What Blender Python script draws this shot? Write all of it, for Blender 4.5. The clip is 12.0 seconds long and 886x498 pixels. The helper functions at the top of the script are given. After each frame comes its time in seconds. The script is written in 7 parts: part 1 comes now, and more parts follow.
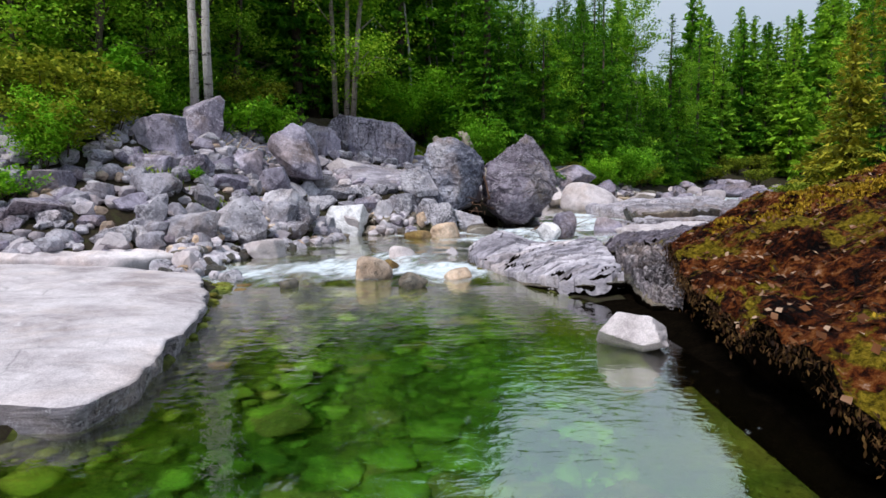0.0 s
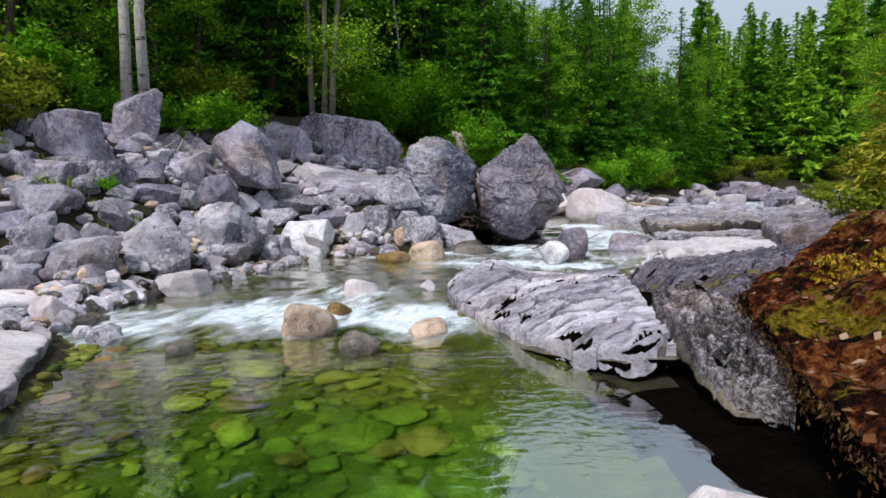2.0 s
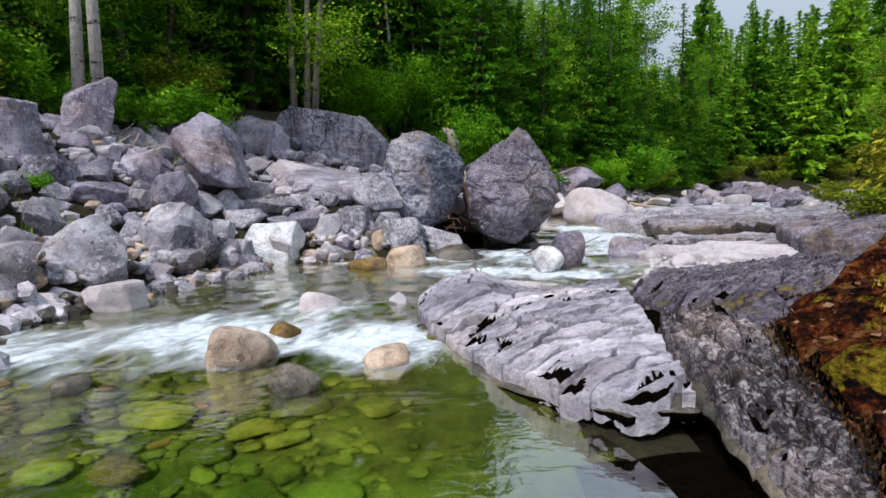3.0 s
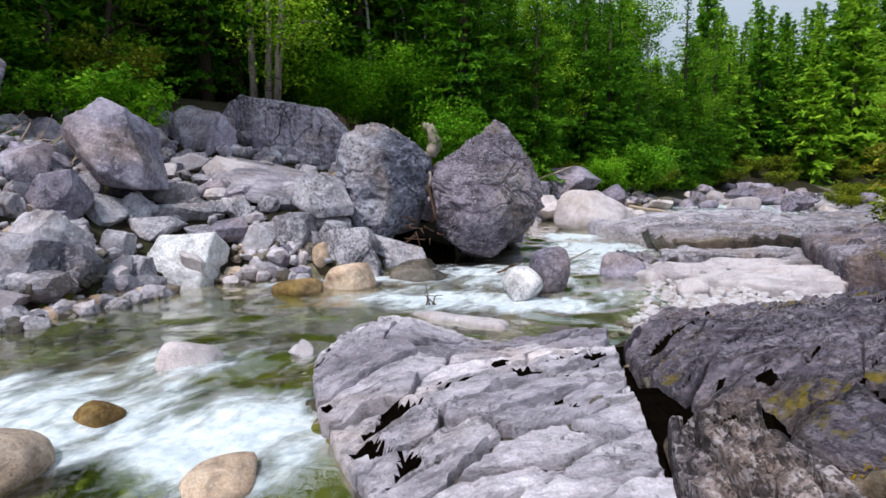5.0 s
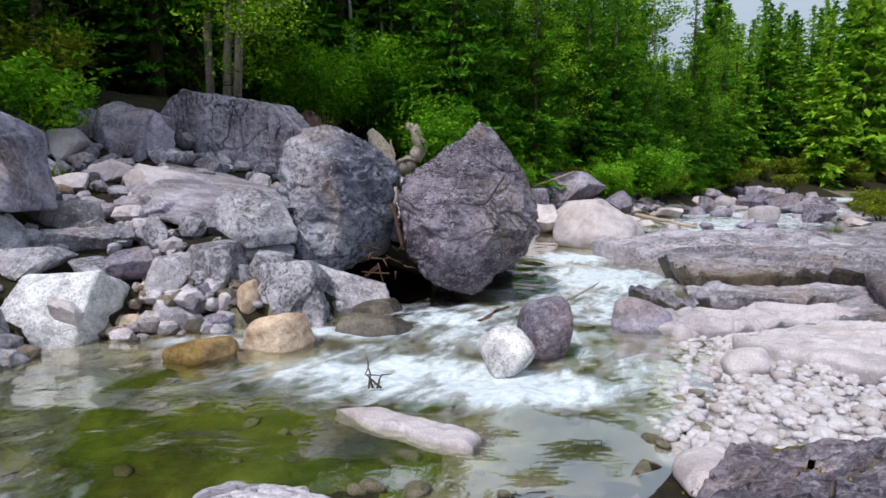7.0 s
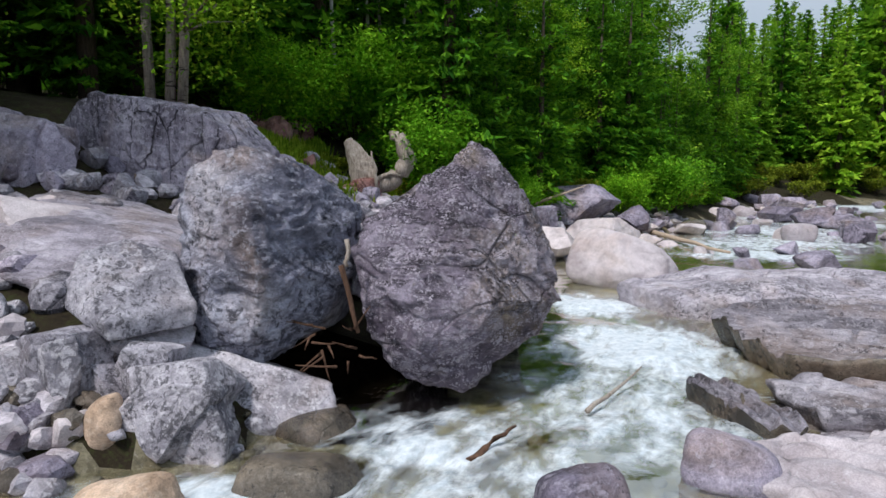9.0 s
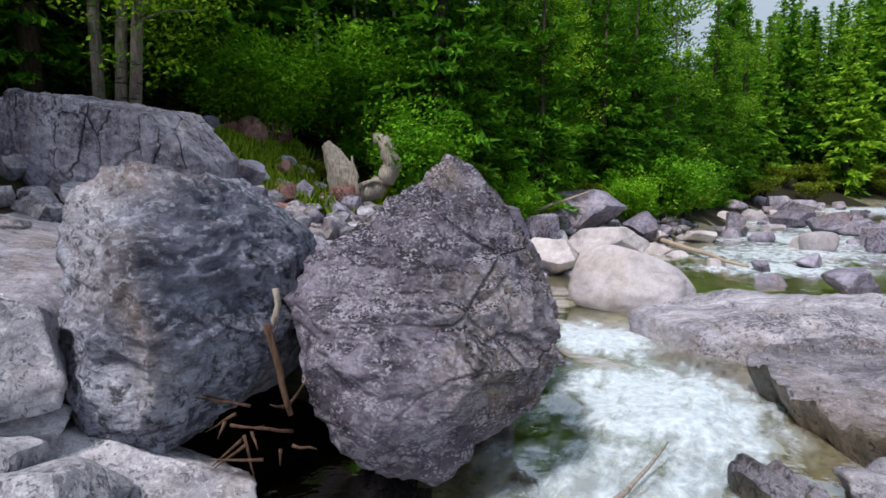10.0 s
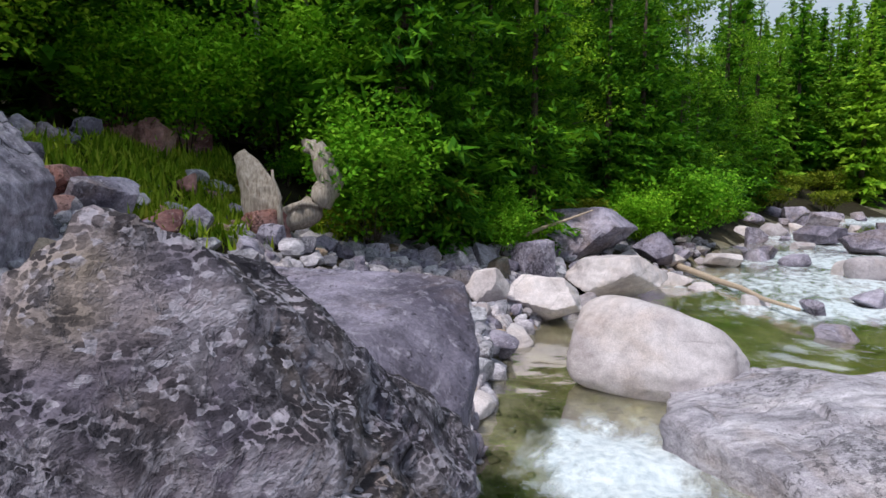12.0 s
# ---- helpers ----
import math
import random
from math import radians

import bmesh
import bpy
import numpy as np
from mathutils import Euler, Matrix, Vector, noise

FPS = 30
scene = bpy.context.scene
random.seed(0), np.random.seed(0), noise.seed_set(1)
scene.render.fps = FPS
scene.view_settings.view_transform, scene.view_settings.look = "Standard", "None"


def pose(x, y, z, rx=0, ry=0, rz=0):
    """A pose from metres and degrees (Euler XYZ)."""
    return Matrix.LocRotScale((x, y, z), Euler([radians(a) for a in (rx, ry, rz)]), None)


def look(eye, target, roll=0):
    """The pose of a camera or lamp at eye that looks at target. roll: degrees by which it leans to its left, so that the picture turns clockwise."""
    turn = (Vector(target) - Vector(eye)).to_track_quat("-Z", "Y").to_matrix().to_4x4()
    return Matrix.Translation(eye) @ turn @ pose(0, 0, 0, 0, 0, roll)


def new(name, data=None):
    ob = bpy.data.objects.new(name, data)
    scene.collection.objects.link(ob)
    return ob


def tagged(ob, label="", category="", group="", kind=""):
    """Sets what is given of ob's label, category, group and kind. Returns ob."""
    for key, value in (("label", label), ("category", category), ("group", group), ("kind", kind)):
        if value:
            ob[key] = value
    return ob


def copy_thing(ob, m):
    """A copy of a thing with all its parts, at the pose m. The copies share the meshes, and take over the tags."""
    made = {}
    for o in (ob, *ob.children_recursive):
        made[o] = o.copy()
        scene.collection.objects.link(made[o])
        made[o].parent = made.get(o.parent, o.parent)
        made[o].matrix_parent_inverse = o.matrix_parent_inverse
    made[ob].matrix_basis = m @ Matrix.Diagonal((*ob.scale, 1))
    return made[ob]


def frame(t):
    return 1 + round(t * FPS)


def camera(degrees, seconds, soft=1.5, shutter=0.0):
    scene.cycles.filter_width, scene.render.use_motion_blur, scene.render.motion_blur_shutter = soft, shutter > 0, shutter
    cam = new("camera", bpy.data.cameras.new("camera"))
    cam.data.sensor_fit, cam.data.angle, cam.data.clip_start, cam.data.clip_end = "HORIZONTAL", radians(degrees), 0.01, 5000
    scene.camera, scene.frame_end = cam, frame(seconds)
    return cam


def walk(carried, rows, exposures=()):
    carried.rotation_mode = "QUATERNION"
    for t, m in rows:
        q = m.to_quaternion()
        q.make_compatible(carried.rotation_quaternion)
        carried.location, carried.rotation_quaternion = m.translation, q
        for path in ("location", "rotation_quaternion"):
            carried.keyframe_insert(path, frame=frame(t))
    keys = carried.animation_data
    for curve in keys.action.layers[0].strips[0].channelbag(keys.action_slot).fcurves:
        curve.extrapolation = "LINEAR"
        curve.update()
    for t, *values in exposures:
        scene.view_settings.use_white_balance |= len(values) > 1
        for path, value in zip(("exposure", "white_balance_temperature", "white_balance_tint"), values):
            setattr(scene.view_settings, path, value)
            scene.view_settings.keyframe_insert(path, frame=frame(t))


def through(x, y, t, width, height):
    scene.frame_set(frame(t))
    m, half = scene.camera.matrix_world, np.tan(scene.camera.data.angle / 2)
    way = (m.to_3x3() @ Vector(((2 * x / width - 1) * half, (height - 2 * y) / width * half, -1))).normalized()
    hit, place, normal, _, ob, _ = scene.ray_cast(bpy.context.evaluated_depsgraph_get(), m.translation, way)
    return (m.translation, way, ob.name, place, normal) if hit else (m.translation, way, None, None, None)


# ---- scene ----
cam = camera(72.0, 12.0, soft=1.6)
PATH = [
    (0, (0.026, -0.032, 1.537), (0.021, 1.958, 1.33), -0.3),
    (0.5, (0.092, 0.743, 1.593), (0.083, 2.733, 1.389), -0.4),
    (1, (0.182, 1.507, 1.648), (0.172, 3.497, 1.445), -0.4),
    (1.5, (0.314, 2.229, 1.673), (0.302, 4.219, 1.472), -0.5),
    (2, (0.481, 2.924, 1.708), (0.466, 4.914, 1.508), -0.6),
    (2.5, (0.66, 3.591, 1.701), (0.645, 5.581, 1.502), -0.6),
    (3, (0.843, 4.218, 1.675), (0.827, 6.208, 1.476), -0.55),
    (5, (1.59, 6.51, 1.771), (1.572, 8.499, 1.566), -0.2),
    (5.5, (1.757, 7.084, 1.816), (1.739, 9.074, 1.611), -0.1),
    (6, (1.895, 7.672, 1.885), (1.876, 9.661, 1.678), -0.0),
    (6.5, (1.993, 8.316, 1.974), (1.973, 10.305, 1.766), 0.05),
    (7, (2.041, 8.987, 2.093), (2.022, 10.976, 1.882), 0.2),
    (9, (2.274, 12.033, 2.597), (2.252, 14.022, 2.388), 0.4),
    (9.5, (2.382, 12.832, 2.722), (2.36, 14.821, 2.51), 0.45),
    (10, (2.535, 13.666, 2.831), (2.51, 15.654, 2.617), 0.45),
    (10.5, (2.695, 14.558, 2.91), (2.67, 16.546, 2.697), 0.4),
    (11, (2.867, 15.496, 2.966), (2.842, 17.485, 2.757), 0.4),
    (11.5, (3.07, 16.45, 2.996), (3.044, 18.44, 2.795), 0.4),
    (12, (3.285, 17.395, 3.107), (3.258, 19.386, 2.916), 0.3),
]
walk(cam, [(t, look(eye, target, roll)) for t, eye, target, roll in PATH], exposures=[(0, -0.72, 6350, 14), (5, -0.72, 6350, 14), (9.5, -0.8, 6350, 14), (12, -0.76, 6350, 14)])

# ---- light: bright overcast sky, a broad soft sun high on the left ----
SUN_ELEVATION, SUN_AZIMUTH = 56.0, 214.0
world = bpy.data.worlds.new("overcast_sky")
scene.world = world
world.use_nodes = True
wt = world.node_tree
wt.nodes.clear()
w_out = wt.nodes.new("ShaderNodeOutputWorld")
w_bg = wt.nodes.new("ShaderNodeBackground")
w_mix = wt.nodes.new("ShaderNodeMixRGB")
w_sky = wt.nodes.new("ShaderNodeTexSky")
w_sky.sky_type = "NISHITA"
w_sky.sun_disc = False
w_sky.sun_elevation = radians(SUN_ELEVATION)
w_sky.sun_rotation = radians(SUN_AZIMUTH)
w_cloud = wt.nodes.new("ShaderNodeTexNoise")
w_cloud.inputs["Scale"].default_value = 2.2
w_cloud.inputs["Detail"].default_value = 6.0
w_ramp = wt.nodes.new("ShaderNodeValToRGB")
w_ramp.color_ramp.elements[0].position, w_ramp.color_ramp.elements[0].color = 0.3, (7.5, 9.8, 12.0, 1)
w_ramp.color_ramp.elements[1].position, w_ramp.color_ramp.elements[1].color = 0.62, (9.6, 11.2, 12.6, 1)
w_mix.inputs["Fac"].default_value = 0.85
wt.links.new(w_cloud.outputs["Fac"], w_ramp.inputs["Fac"])
wt.links.new(w_sky.outputs["Color"], w_mix.inputs["Color1"])
wt.links.new(w_ramp.outputs["Color"], w_mix.inputs["Color2"])
# an overcast sky is brightest overhead
w_co = wt.nodes.new("ShaderNodeTexCoord")
w_split = wt.nodes.new("ShaderNodeSeparateXYZ")
w_high = wt.nodes.new("ShaderNodeMapRange")
w_high.inputs["From Min"].default_value, w_high.inputs["From Max"].default_value = 0.16, 0.5
w_high.inputs["To Min"].default_value, w_high.inputs["To Max"].default_value = 3.0, 4.6
w_grade = wt.nodes.new("ShaderNodeMixRGB")
w_grade.blend_type = "MULTIPLY"
w_grade.inputs["Fac"].default_value = 1.0
wt.links.new(w_co.outputs["Generated"], w_split.inputs["Vector"])
wt.links.new(w_split.outputs["Z"], w_high.inputs["Value"])
wt.links.new(w_mix.outputs["Color"], w_grade.inputs["Color1"])
wt.links.new(w_high.outputs["Result"], w_grade.inputs["Color2"])
wt.links.new(w_grade.outputs["Color"], w_bg.inputs["Color"])
w_bg.inputs["Strength"].default_value = 0.03
wt.links.new(w_bg.outputs["Background"], w_out.inputs["Surface"])

sun_data = bpy.data.lights.new("sun", "SUN")
sun_data.energy, sun_data.angle, sun_data.color = 6.0, radians(8), (1.0, 0.97, 0.92)
sun = new("sun", sun_data)
sa, se = radians(SUN_AZIMUTH), radians(SUN_ELEVATION)
sun_from = Vector((math.sin(sa) * math.cos(se), math.cos(sa) * math.cos(se), math.sin(se)))
sun.matrix_world = look(sun_from * 60, (0, 0, 0))

# ---- materials ----


def shader(name, rough=0.8):
    m = bpy.data.materials.new(name)
    m.use_nodes = True
    nt = m.node_tree
    b = nt.nodes["Principled BSDF"]
    b.inputs["Roughness"].default_value = rough
    b.inputs["Specular IOR Level"].default_value = 0.2
    return m, nt, b


def node(nt, kind, **values):
    n = nt.nodes.new(kind)
    for key, v in values.items():
        n.inputs[key.replace("_", " ")].default_value = v
    return n


def where(nt):
    return nt.nodes.new("ShaderNodeNewGeometry").outputs["Position"]


def stretch(nt, vec, s, rot=(0, 0, 0)):
    n = nt.nodes.new("ShaderNodeMapping")
    n.inputs["Scale"].default_value = s
    n.inputs["Rotation"].default_value = rot
    nt.links.new(vec, n.inputs["Vector"])
    return n.outputs["Vector"]


def fog(nt, vec, scale, detail=5.0, rough=0.6, distortion=0.0):
    n = node(nt, "ShaderNodeTexNoise", Scale=scale, Detail=detail, Roughness=rough, Distortion=distortion)
    nt.links.new(vec, n.inputs["Vector"])
    return n.outputs["Fac"]


def ramp(nt, fac, *stops):
    n = nt.nodes.new("ShaderNodeValToRGB")
    e = n.color_ramp.elements
    while len(e) < len(stops):
        e.new(0.5)
    for el, (p, c) in zip(e, stops):
        el.position = p
        el.color = (*c, 1) if isinstance(c, tuple) else (c, c, c, 1)
    nt.links.new(fac, n.inputs["Fac"])
    return n.outputs["Color"]


def blend(nt, fac, a, b, how="MIX"):
    n = nt.nodes.new("ShaderNodeMixRGB")
    n.blend_type = how
    for sock, v in (("Fac", fac), ("Color1", a), ("Color2", b)):
        if isinstance(v, (int, float)):
            n.inputs[sock].default_value = v if sock == "Fac" else (v, v, v, 1)
        elif isinstance(v, tuple):
            n.inputs[sock].default_value = (*v, 1)
        else:
            nt.links.new(v, n.inputs[sock])
    return n.outputs["Color"]


def relief(nt, bsdf, height, strength=0.5, distance=0.02):
    n = node(nt, "ShaderNodeBump", Strength=strength, Distance=distance)
    nt.links.new(height, n.inputs["Height"])
    nt.links.new(n.outputs["Normal"], bsdf.inputs["Normal"])


def by_object(nt):
    return nt.nodes.new("ShaderNodeObjectInfo").outputs["Random"]


def by_island(nt):
    return nt.nodes.new("ShaderNodeNewGeometry").outputs["Random Per Island"]


def granite(name, dark, mid, light, lichen=(0.55, 0.55, 0.52), lichen_at=0.6, moss=0.0, grain=1.0, strata=(1, 1, 1), turn=(0, 0, 0), warm=(0.34, 0.24, 0.17), black=0.57, bump=0.06, seams=0.28, stained=0.6, mottled=1.0, flecks=0.15, chip_size=1.0, crust=False):
    """Weathered granite: broad tones, stains, crisp patches of black and pale lichen, mineral grain, optional moss on top faces."""
    m, nt, b = shader(name, 0.85)
    p = where(nt)
    ps = stretch(nt, p, strata, turn)
    big = fog(nt, ps, 1.1 * grain, 5, 0.6, 0.4)
    fine = fog(nt, ps, 22 * grain, 6, 0.72)
    col = ramp(nt, big, (0.34, dark), (0.5, mid), (0.66, light))
    stain = ramp(nt, fog(nt, p, 0.8 * grain, 4, 0.6, 0.8), (0.5, 0.0), (0.66, stained))
    col = blend(nt, stain, col, blend(nt, 0.6, col, warm))
    mottle = ramp(nt, fog(nt, ps, 6.0 * grain, 6, 0.7, 0.5), (0.34, 1 - 0.44 * mottled), (0.5, 1.0), (0.68, 1 + 0.36 * mottled))
    col = blend(nt, 1.0, col, mottle, "MULTIPLY")
    veil = fog(nt, p, 0.9 * grain, 3, 0.5)
    pale = ramp(nt, blend(nt, 0.3, fog(nt, p, 13.0 * grain, 6, 0.66, 0.6), veil), (lichen_at - 0.03, 0.0), (lichen_at + 0.03, 0.5))
    col = blend(nt, pale, col, lichen)
    soot = ramp(nt, blend(nt, 0.35, fog(nt, stretch(nt, p, (1, 1, 0.8)), 15.0 * grain, 7, 0.74, 0.5), fog(nt, p, 0.7 * grain, 3, 0.55)), (black - 0.01, 0.0), (black + 0.015, 0.75))
    col = blend(nt, soot, col, tuple(v * 0.3 for v in dark))
    chip = node(nt, "ShaderNodeTexVoronoi", Scale=34.0 * grain / chip_size)
    jig = nt.nodes.new("ShaderNodeMixRGB")
    jig.inputs["Fac"].default_value = 0.06
    nt.links.new(ps, jig.inputs["Color1"])
    shake = node(nt, "ShaderNodeTexNoise", Scale=14.0, Detail=3.0)
    nt.links.new(p, shake.inputs["Vector"])
    nt.links.new(shake.outputs["Color"], jig.inputs["Color2"])
    nt.links.new(jig.outputs["Color"], chip.inputs["Vector"])
    bit = nt.nodes.new("ShaderNodeSeparateXYZ")
    nt.links.new(chip.outputs["Color"], bit.inputs["Vector"])
    patchy = fog(nt, p, 1.6 * grain, 4, 0.65, 0.4)
    edge = blend(nt, 0.22, blend(nt, 0.5, chip.outputs["Distance"], ramp(nt, patchy, (0.0, 1.0), (1.0, 0.0))), fog(nt, p, 55 * grain, 4, 0.7))
    reach = 0.14 if crust else 0.0
    fleck = ramp(nt, edge, (0.415 + reach, flecks), (0.44 + reach, 0.0))
    if crust:
        # dark lichen crust grows on the faces that look at the sky
        lie = nt.nodes.new("ShaderNodeNewGeometry")
        rise = nt.nodes.new("ShaderNodeSeparateXYZ")
        nt.links.new(lie.outputs["Normal"], rise.inputs["Vector"])
        fleck = blend(nt, 1.0, fleck, ramp(nt, rise.outputs["Z"], (0.25, 0.04), (0.72, 1.0)), "MULTIPLY")
    col = blend(nt, fleck, col, tuple(v * 0.22 for v in dark))
    gleam = ramp(nt, blend(nt, 0.7, bit.outputs["Y"], fog(nt, p, 7.0 * grain, 5, 0.7, 0.4)), (0.36, flecks * 0.8), (0.42, 0.0))
    col = blend(nt, gleam, col, lichen)
    web = node(nt, "ShaderNodeTexVoronoi", Scale=1.7 * grain)
    web.feature = "DISTANCE_TO_EDGE"
    bent = nt.nodes.new("ShaderNodeMixRGB")
    bent.inputs["Fac"].default_value = 0.12
    nt.links.new(ps, bent.inputs["Color1"])
    warp = node(nt, "ShaderNodeTexNoise", Scale=2.5, Detail=5.0)
    nt.links.new(p, warp.inputs["Vector"])
    nt.links.new(warp.outputs["Color"], bent.inputs["Color2"])
    nt.links.new(bent.outputs["Color"], web.inputs["Vector"])
    seam = ramp(nt, web.outputs["Distance"], (0.0, 1.0), (0.022, 0.0))
    seam = blend(nt, 1.0, seam, ramp(nt, veil, (0.45, 0.0), (0.6, seams)), "MULTIPLY")
    col = blend(nt, seam, col, tuple(v * 0.2 for v in dark))
    salt = ramp(nt, fog(nt, p, 70 * grain, 3, 0.6), (0.36, 0.84), (0.64, 1.13))
    col = blend(nt, 1.0, col, salt, "MULTIPLY")
    tone = ramp(nt, by_object(nt), (0.0, (0.68, 0.67, 0.70)), (0.5, (1.0, 1.0, 1.0)), (1.0, (1.22, 1.2, 1.18)))
    col = blend(nt, 1.0, col, tone, "MULTIPLY")
    if moss:
        geo = nt.nodes.new("ShaderNodeNewGeometry")
        split = nt.nodes.new("ShaderNodeSeparateXYZ")
        nt.links.new(geo.outputs["Normal"], split.inputs["Vector"])
        up = ramp(nt, split.outputs["Z"], (0.55, 0.0), (0.85, 1.0))
        patch = ramp(nt, fog(nt, p, 1.6, 6, 0.7), (0.60 - moss * 0.2, 0.0), (0.66 - moss * 0.2, 1.0))
        green = ramp(nt, fog(nt, p, 30, 4), (0.3, (0.045, 0.04, 0.008)), (0.7, (0.19, 0.135, 0.02)))
        col = blend(nt, blend(nt, 1.0, up, patch, "MULTIPLY"), col, green)
    nt.links.new(col, b.inputs["Base Color"])
    h = blend(nt, 0.35, blend(nt, 0.4, fog(nt, ps, 5 * grain, 6, 0.65, 0.3), fine), blend(nt, 0.5, big, pale))
    h = blend(nt, seam, h, 0.0)
    relief(nt, b, h, 0.9, bump)
    return m


def moss_and_litter():
    """Dark rusty leaf litter with shade painted black in its hollows, pale dry leaves and broad patches of gold-green
    moss.
    """
    m, nt, b = shader("mossy_leaf_litter", 0.95)
    p = where(nt)
    b.inputs["Specular IOR Level"].default_value = 0.05
    f = blend(nt, 0.45, fog(nt, p, 2.4, 8, 0.72, 0.4), fog(nt, p, 15, 5, 0.7))
    litter = ramp(nt, f, (0.43, (0.002, 0.001, 0.001)), (0.49, (0.03, 0.007, 0.003)), (0.53, (0.11, 0.026, 0.006)), (0.58, (0.2, 0.075, 0.02)), (0.64, (0.42, 0.27, 0.2)))
    moss = ramp(nt, fog(nt, p, 26, 6, 0.75), (0.36, (0.02, 0.014, 0.002)), (0.5, (0.13, 0.095, 0.006)), (0.64, (0.3, 0.21, 0.02)))
    patch = ramp(nt, fog(nt, p, 1.3, 6, 0.68, 0.6), (0.53, 0.0), (0.57, 1.0))
    nt.links.new(blend(nt, patch, litter, moss), b.inputs["Base Color"])
    relief(nt, b, f, 0.9, 0.25)
    return m


def cobble_skin():
    """Water-worn stones, each of its own pale tone, with fine mineral grain."""
    m, nt, b = shader("pale_cobbles", 0.8)
    p = where(nt)
    own = blend(nt, 0.5, by_island(nt), by_object(nt))
    col = ramp(nt, own, (0.2, (0.24, 0.215, 0.24)), (0.4, (0.40, 0.36, 0.385)), (0.55, (0.47, 0.435, 0.455)), (0.66, (0.36, 0.31, 0.29)), (0.78, (0.52, 0.49, 0.51)))
    col = blend(nt, 1.0, col, ramp(nt, fog(nt, p, 38, 5, 0.7), (0.34, 0.8), (0.66, 1.15)), "MULTIPLY")
    nt.links.new(col, b.inputs["Base Color"])
    relief(nt, b, fog(nt, p, 60, 4, 0.6), 0.5, 0.006)
    return m


def ground_cover(name, *stops, scale=6.0, rough=0.95, bump=0.05):
    m, nt, b = shader(name, rough)
    p = where(nt)
    f = blend(nt, 0.45, fog(nt, p, scale, 8, 0.72, 0.4), fog(nt, p, scale * 6, 5, 0.7))
    nt.links.new(ramp(nt, f, *stops), b.inputs["Base Color"])
    relief(nt, b, f, 0.9, bump)
    return m


def leafy(name, lo, mid, hi, through=0.34):
    """Leaves: colour by clump and by tree, some light passing through."""
    m, nt, b = shader(name, 0.6)
    p = where(nt)
    f = blend(nt, 0.5, by_island(nt), fog(nt, p, 1.1, 3))
    col = ramp(nt, f, (0.25, lo), (0.5, mid), (0.75, hi))
    col = blend(nt, 1.0, col, ramp(nt, by_object(nt), (0.0, (0.75, 0.8, 0.7)), (0.5, (1.0, 1.0, 1.0)), (1.0, (1.2, 1.1, 0.9))), "MULTIPLY")
    nt.links.new(col, b.inputs["Base Color"])
    b.inputs["Specular IOR Level"].default_value = 0.06
    tr = nt.nodes.new("ShaderNodeBsdfTranslucent")
    nt.links.new(col, tr.inputs["Color"])
    mx = nt.nodes.new("ShaderNodeMixShader")
    mx.inputs["Fac"].default_value = through
    nt.links.new(b.outputs["BSDF"], mx.inputs[1])
    nt.links.new(tr.outputs["BSDF"], mx.inputs[2])
    nt.links.new(mx.outputs["Shader"], nt.nodes["Material Output"].inputs["Surface"])
    return m


def bark(name, lo, hi, marks=None):
    m, nt, b = shader(name, 0.9)
    p = where(nt)
    f = fog(nt, stretch(nt, p, (9, 9, 1.6)), 3.0, 6, 0.7)
    col = ramp(nt, f, (0.32, lo), (0.62, hi))
    if marks:
        band = ramp(nt, fog(nt, stretch(nt, p, (2.5, 2.5, 14)), 1.0, 4, 0.7), (0.58, 0.0), (0.64, 1.0))
        col = blend(nt, band, col, marks)
    nt.links.new(col, b.inputs["Base Color"])
    relief(nt, b, f, 0.8, 0.02)
    return m


LILAC = granite("grey_granite", (0.1, 0.087, 0.117), (0.25, 0.224, 0.282), (0.42, 0.38, 0.465), (0.57, 0.53, 0.61), 0.56, flecks=0.2)
TALUS = granite("talus_granite", (0.115, 0.11, 0.132), (0.31, 0.295, 0.33), (0.50, 0.48, 0.525), (0.66, 0.64, 0.685), 0.55)
BLOCKROCK = granite("fractured_block_granite", (0.1, 0.088, 0.112), (0.25, 0.225, 0.275), (0.42, 0.385, 0.45), (0.56, 0.52, 0.59), 0.57, strata=(1.5, 1.5, 0.4), seams=1.0, black=0.57, bump=0.1)
BIGROCK = granite("lichen_granite", (0.056, 0.046, 0.064), (0.155, 0.13, 0.168), (0.28, 0.245, 0.30), (0.42, 0.385, 0.44), 0.55, grain=0.62, warm=(0.42, 0.32, 0.17), stained=0.95, black=0.575, bump=0.12, flecks=0.88, chip_size=0.45, seams=0.6, mottled=1.25, crust=True, strata=(1, 1, 1.5), turn=(0, 0.6, 0))
VEINED = granite("veined_blue_granite", (0.062, 0.064, 0.09), (0.19, 0.195, 0.25), (0.35, 0.36, 0.43), (0.47, 0.48, 0.56), 0.55, grain=0.65, strata=(1, 1, 1.9), turn=(0.7, 0.2, 0), black=0.55, bump=0.12, flecks=0.4, crust=True, mottled=1.3, seams=0.6)
PALE = granite("bleached_granite", (0.34, 0.295, 0.305), (0.50, 0.45, 0.465), (0.60, 0.55, 0.565), (0.65, 0.605, 0.625), 0.6, strata=(1, 1.15, 1), black=0.64, warm=(0.6, 0.42, 0.3), seams=0.3, stained=0.3, mottled=0.4, flecks=0.05, bump=0.03)
SHELF = granite("layered_shelf_rock", (0.085, 0.078, 0.09), (0.225, 0.208, 0.235), (0.40, 0.375, 0.41), (0.52, 0.49, 0.53), 0.56, strata=(0.5, 1.4, 4.0), turn=(0.12, 0.05, 0.5), black=0.58)
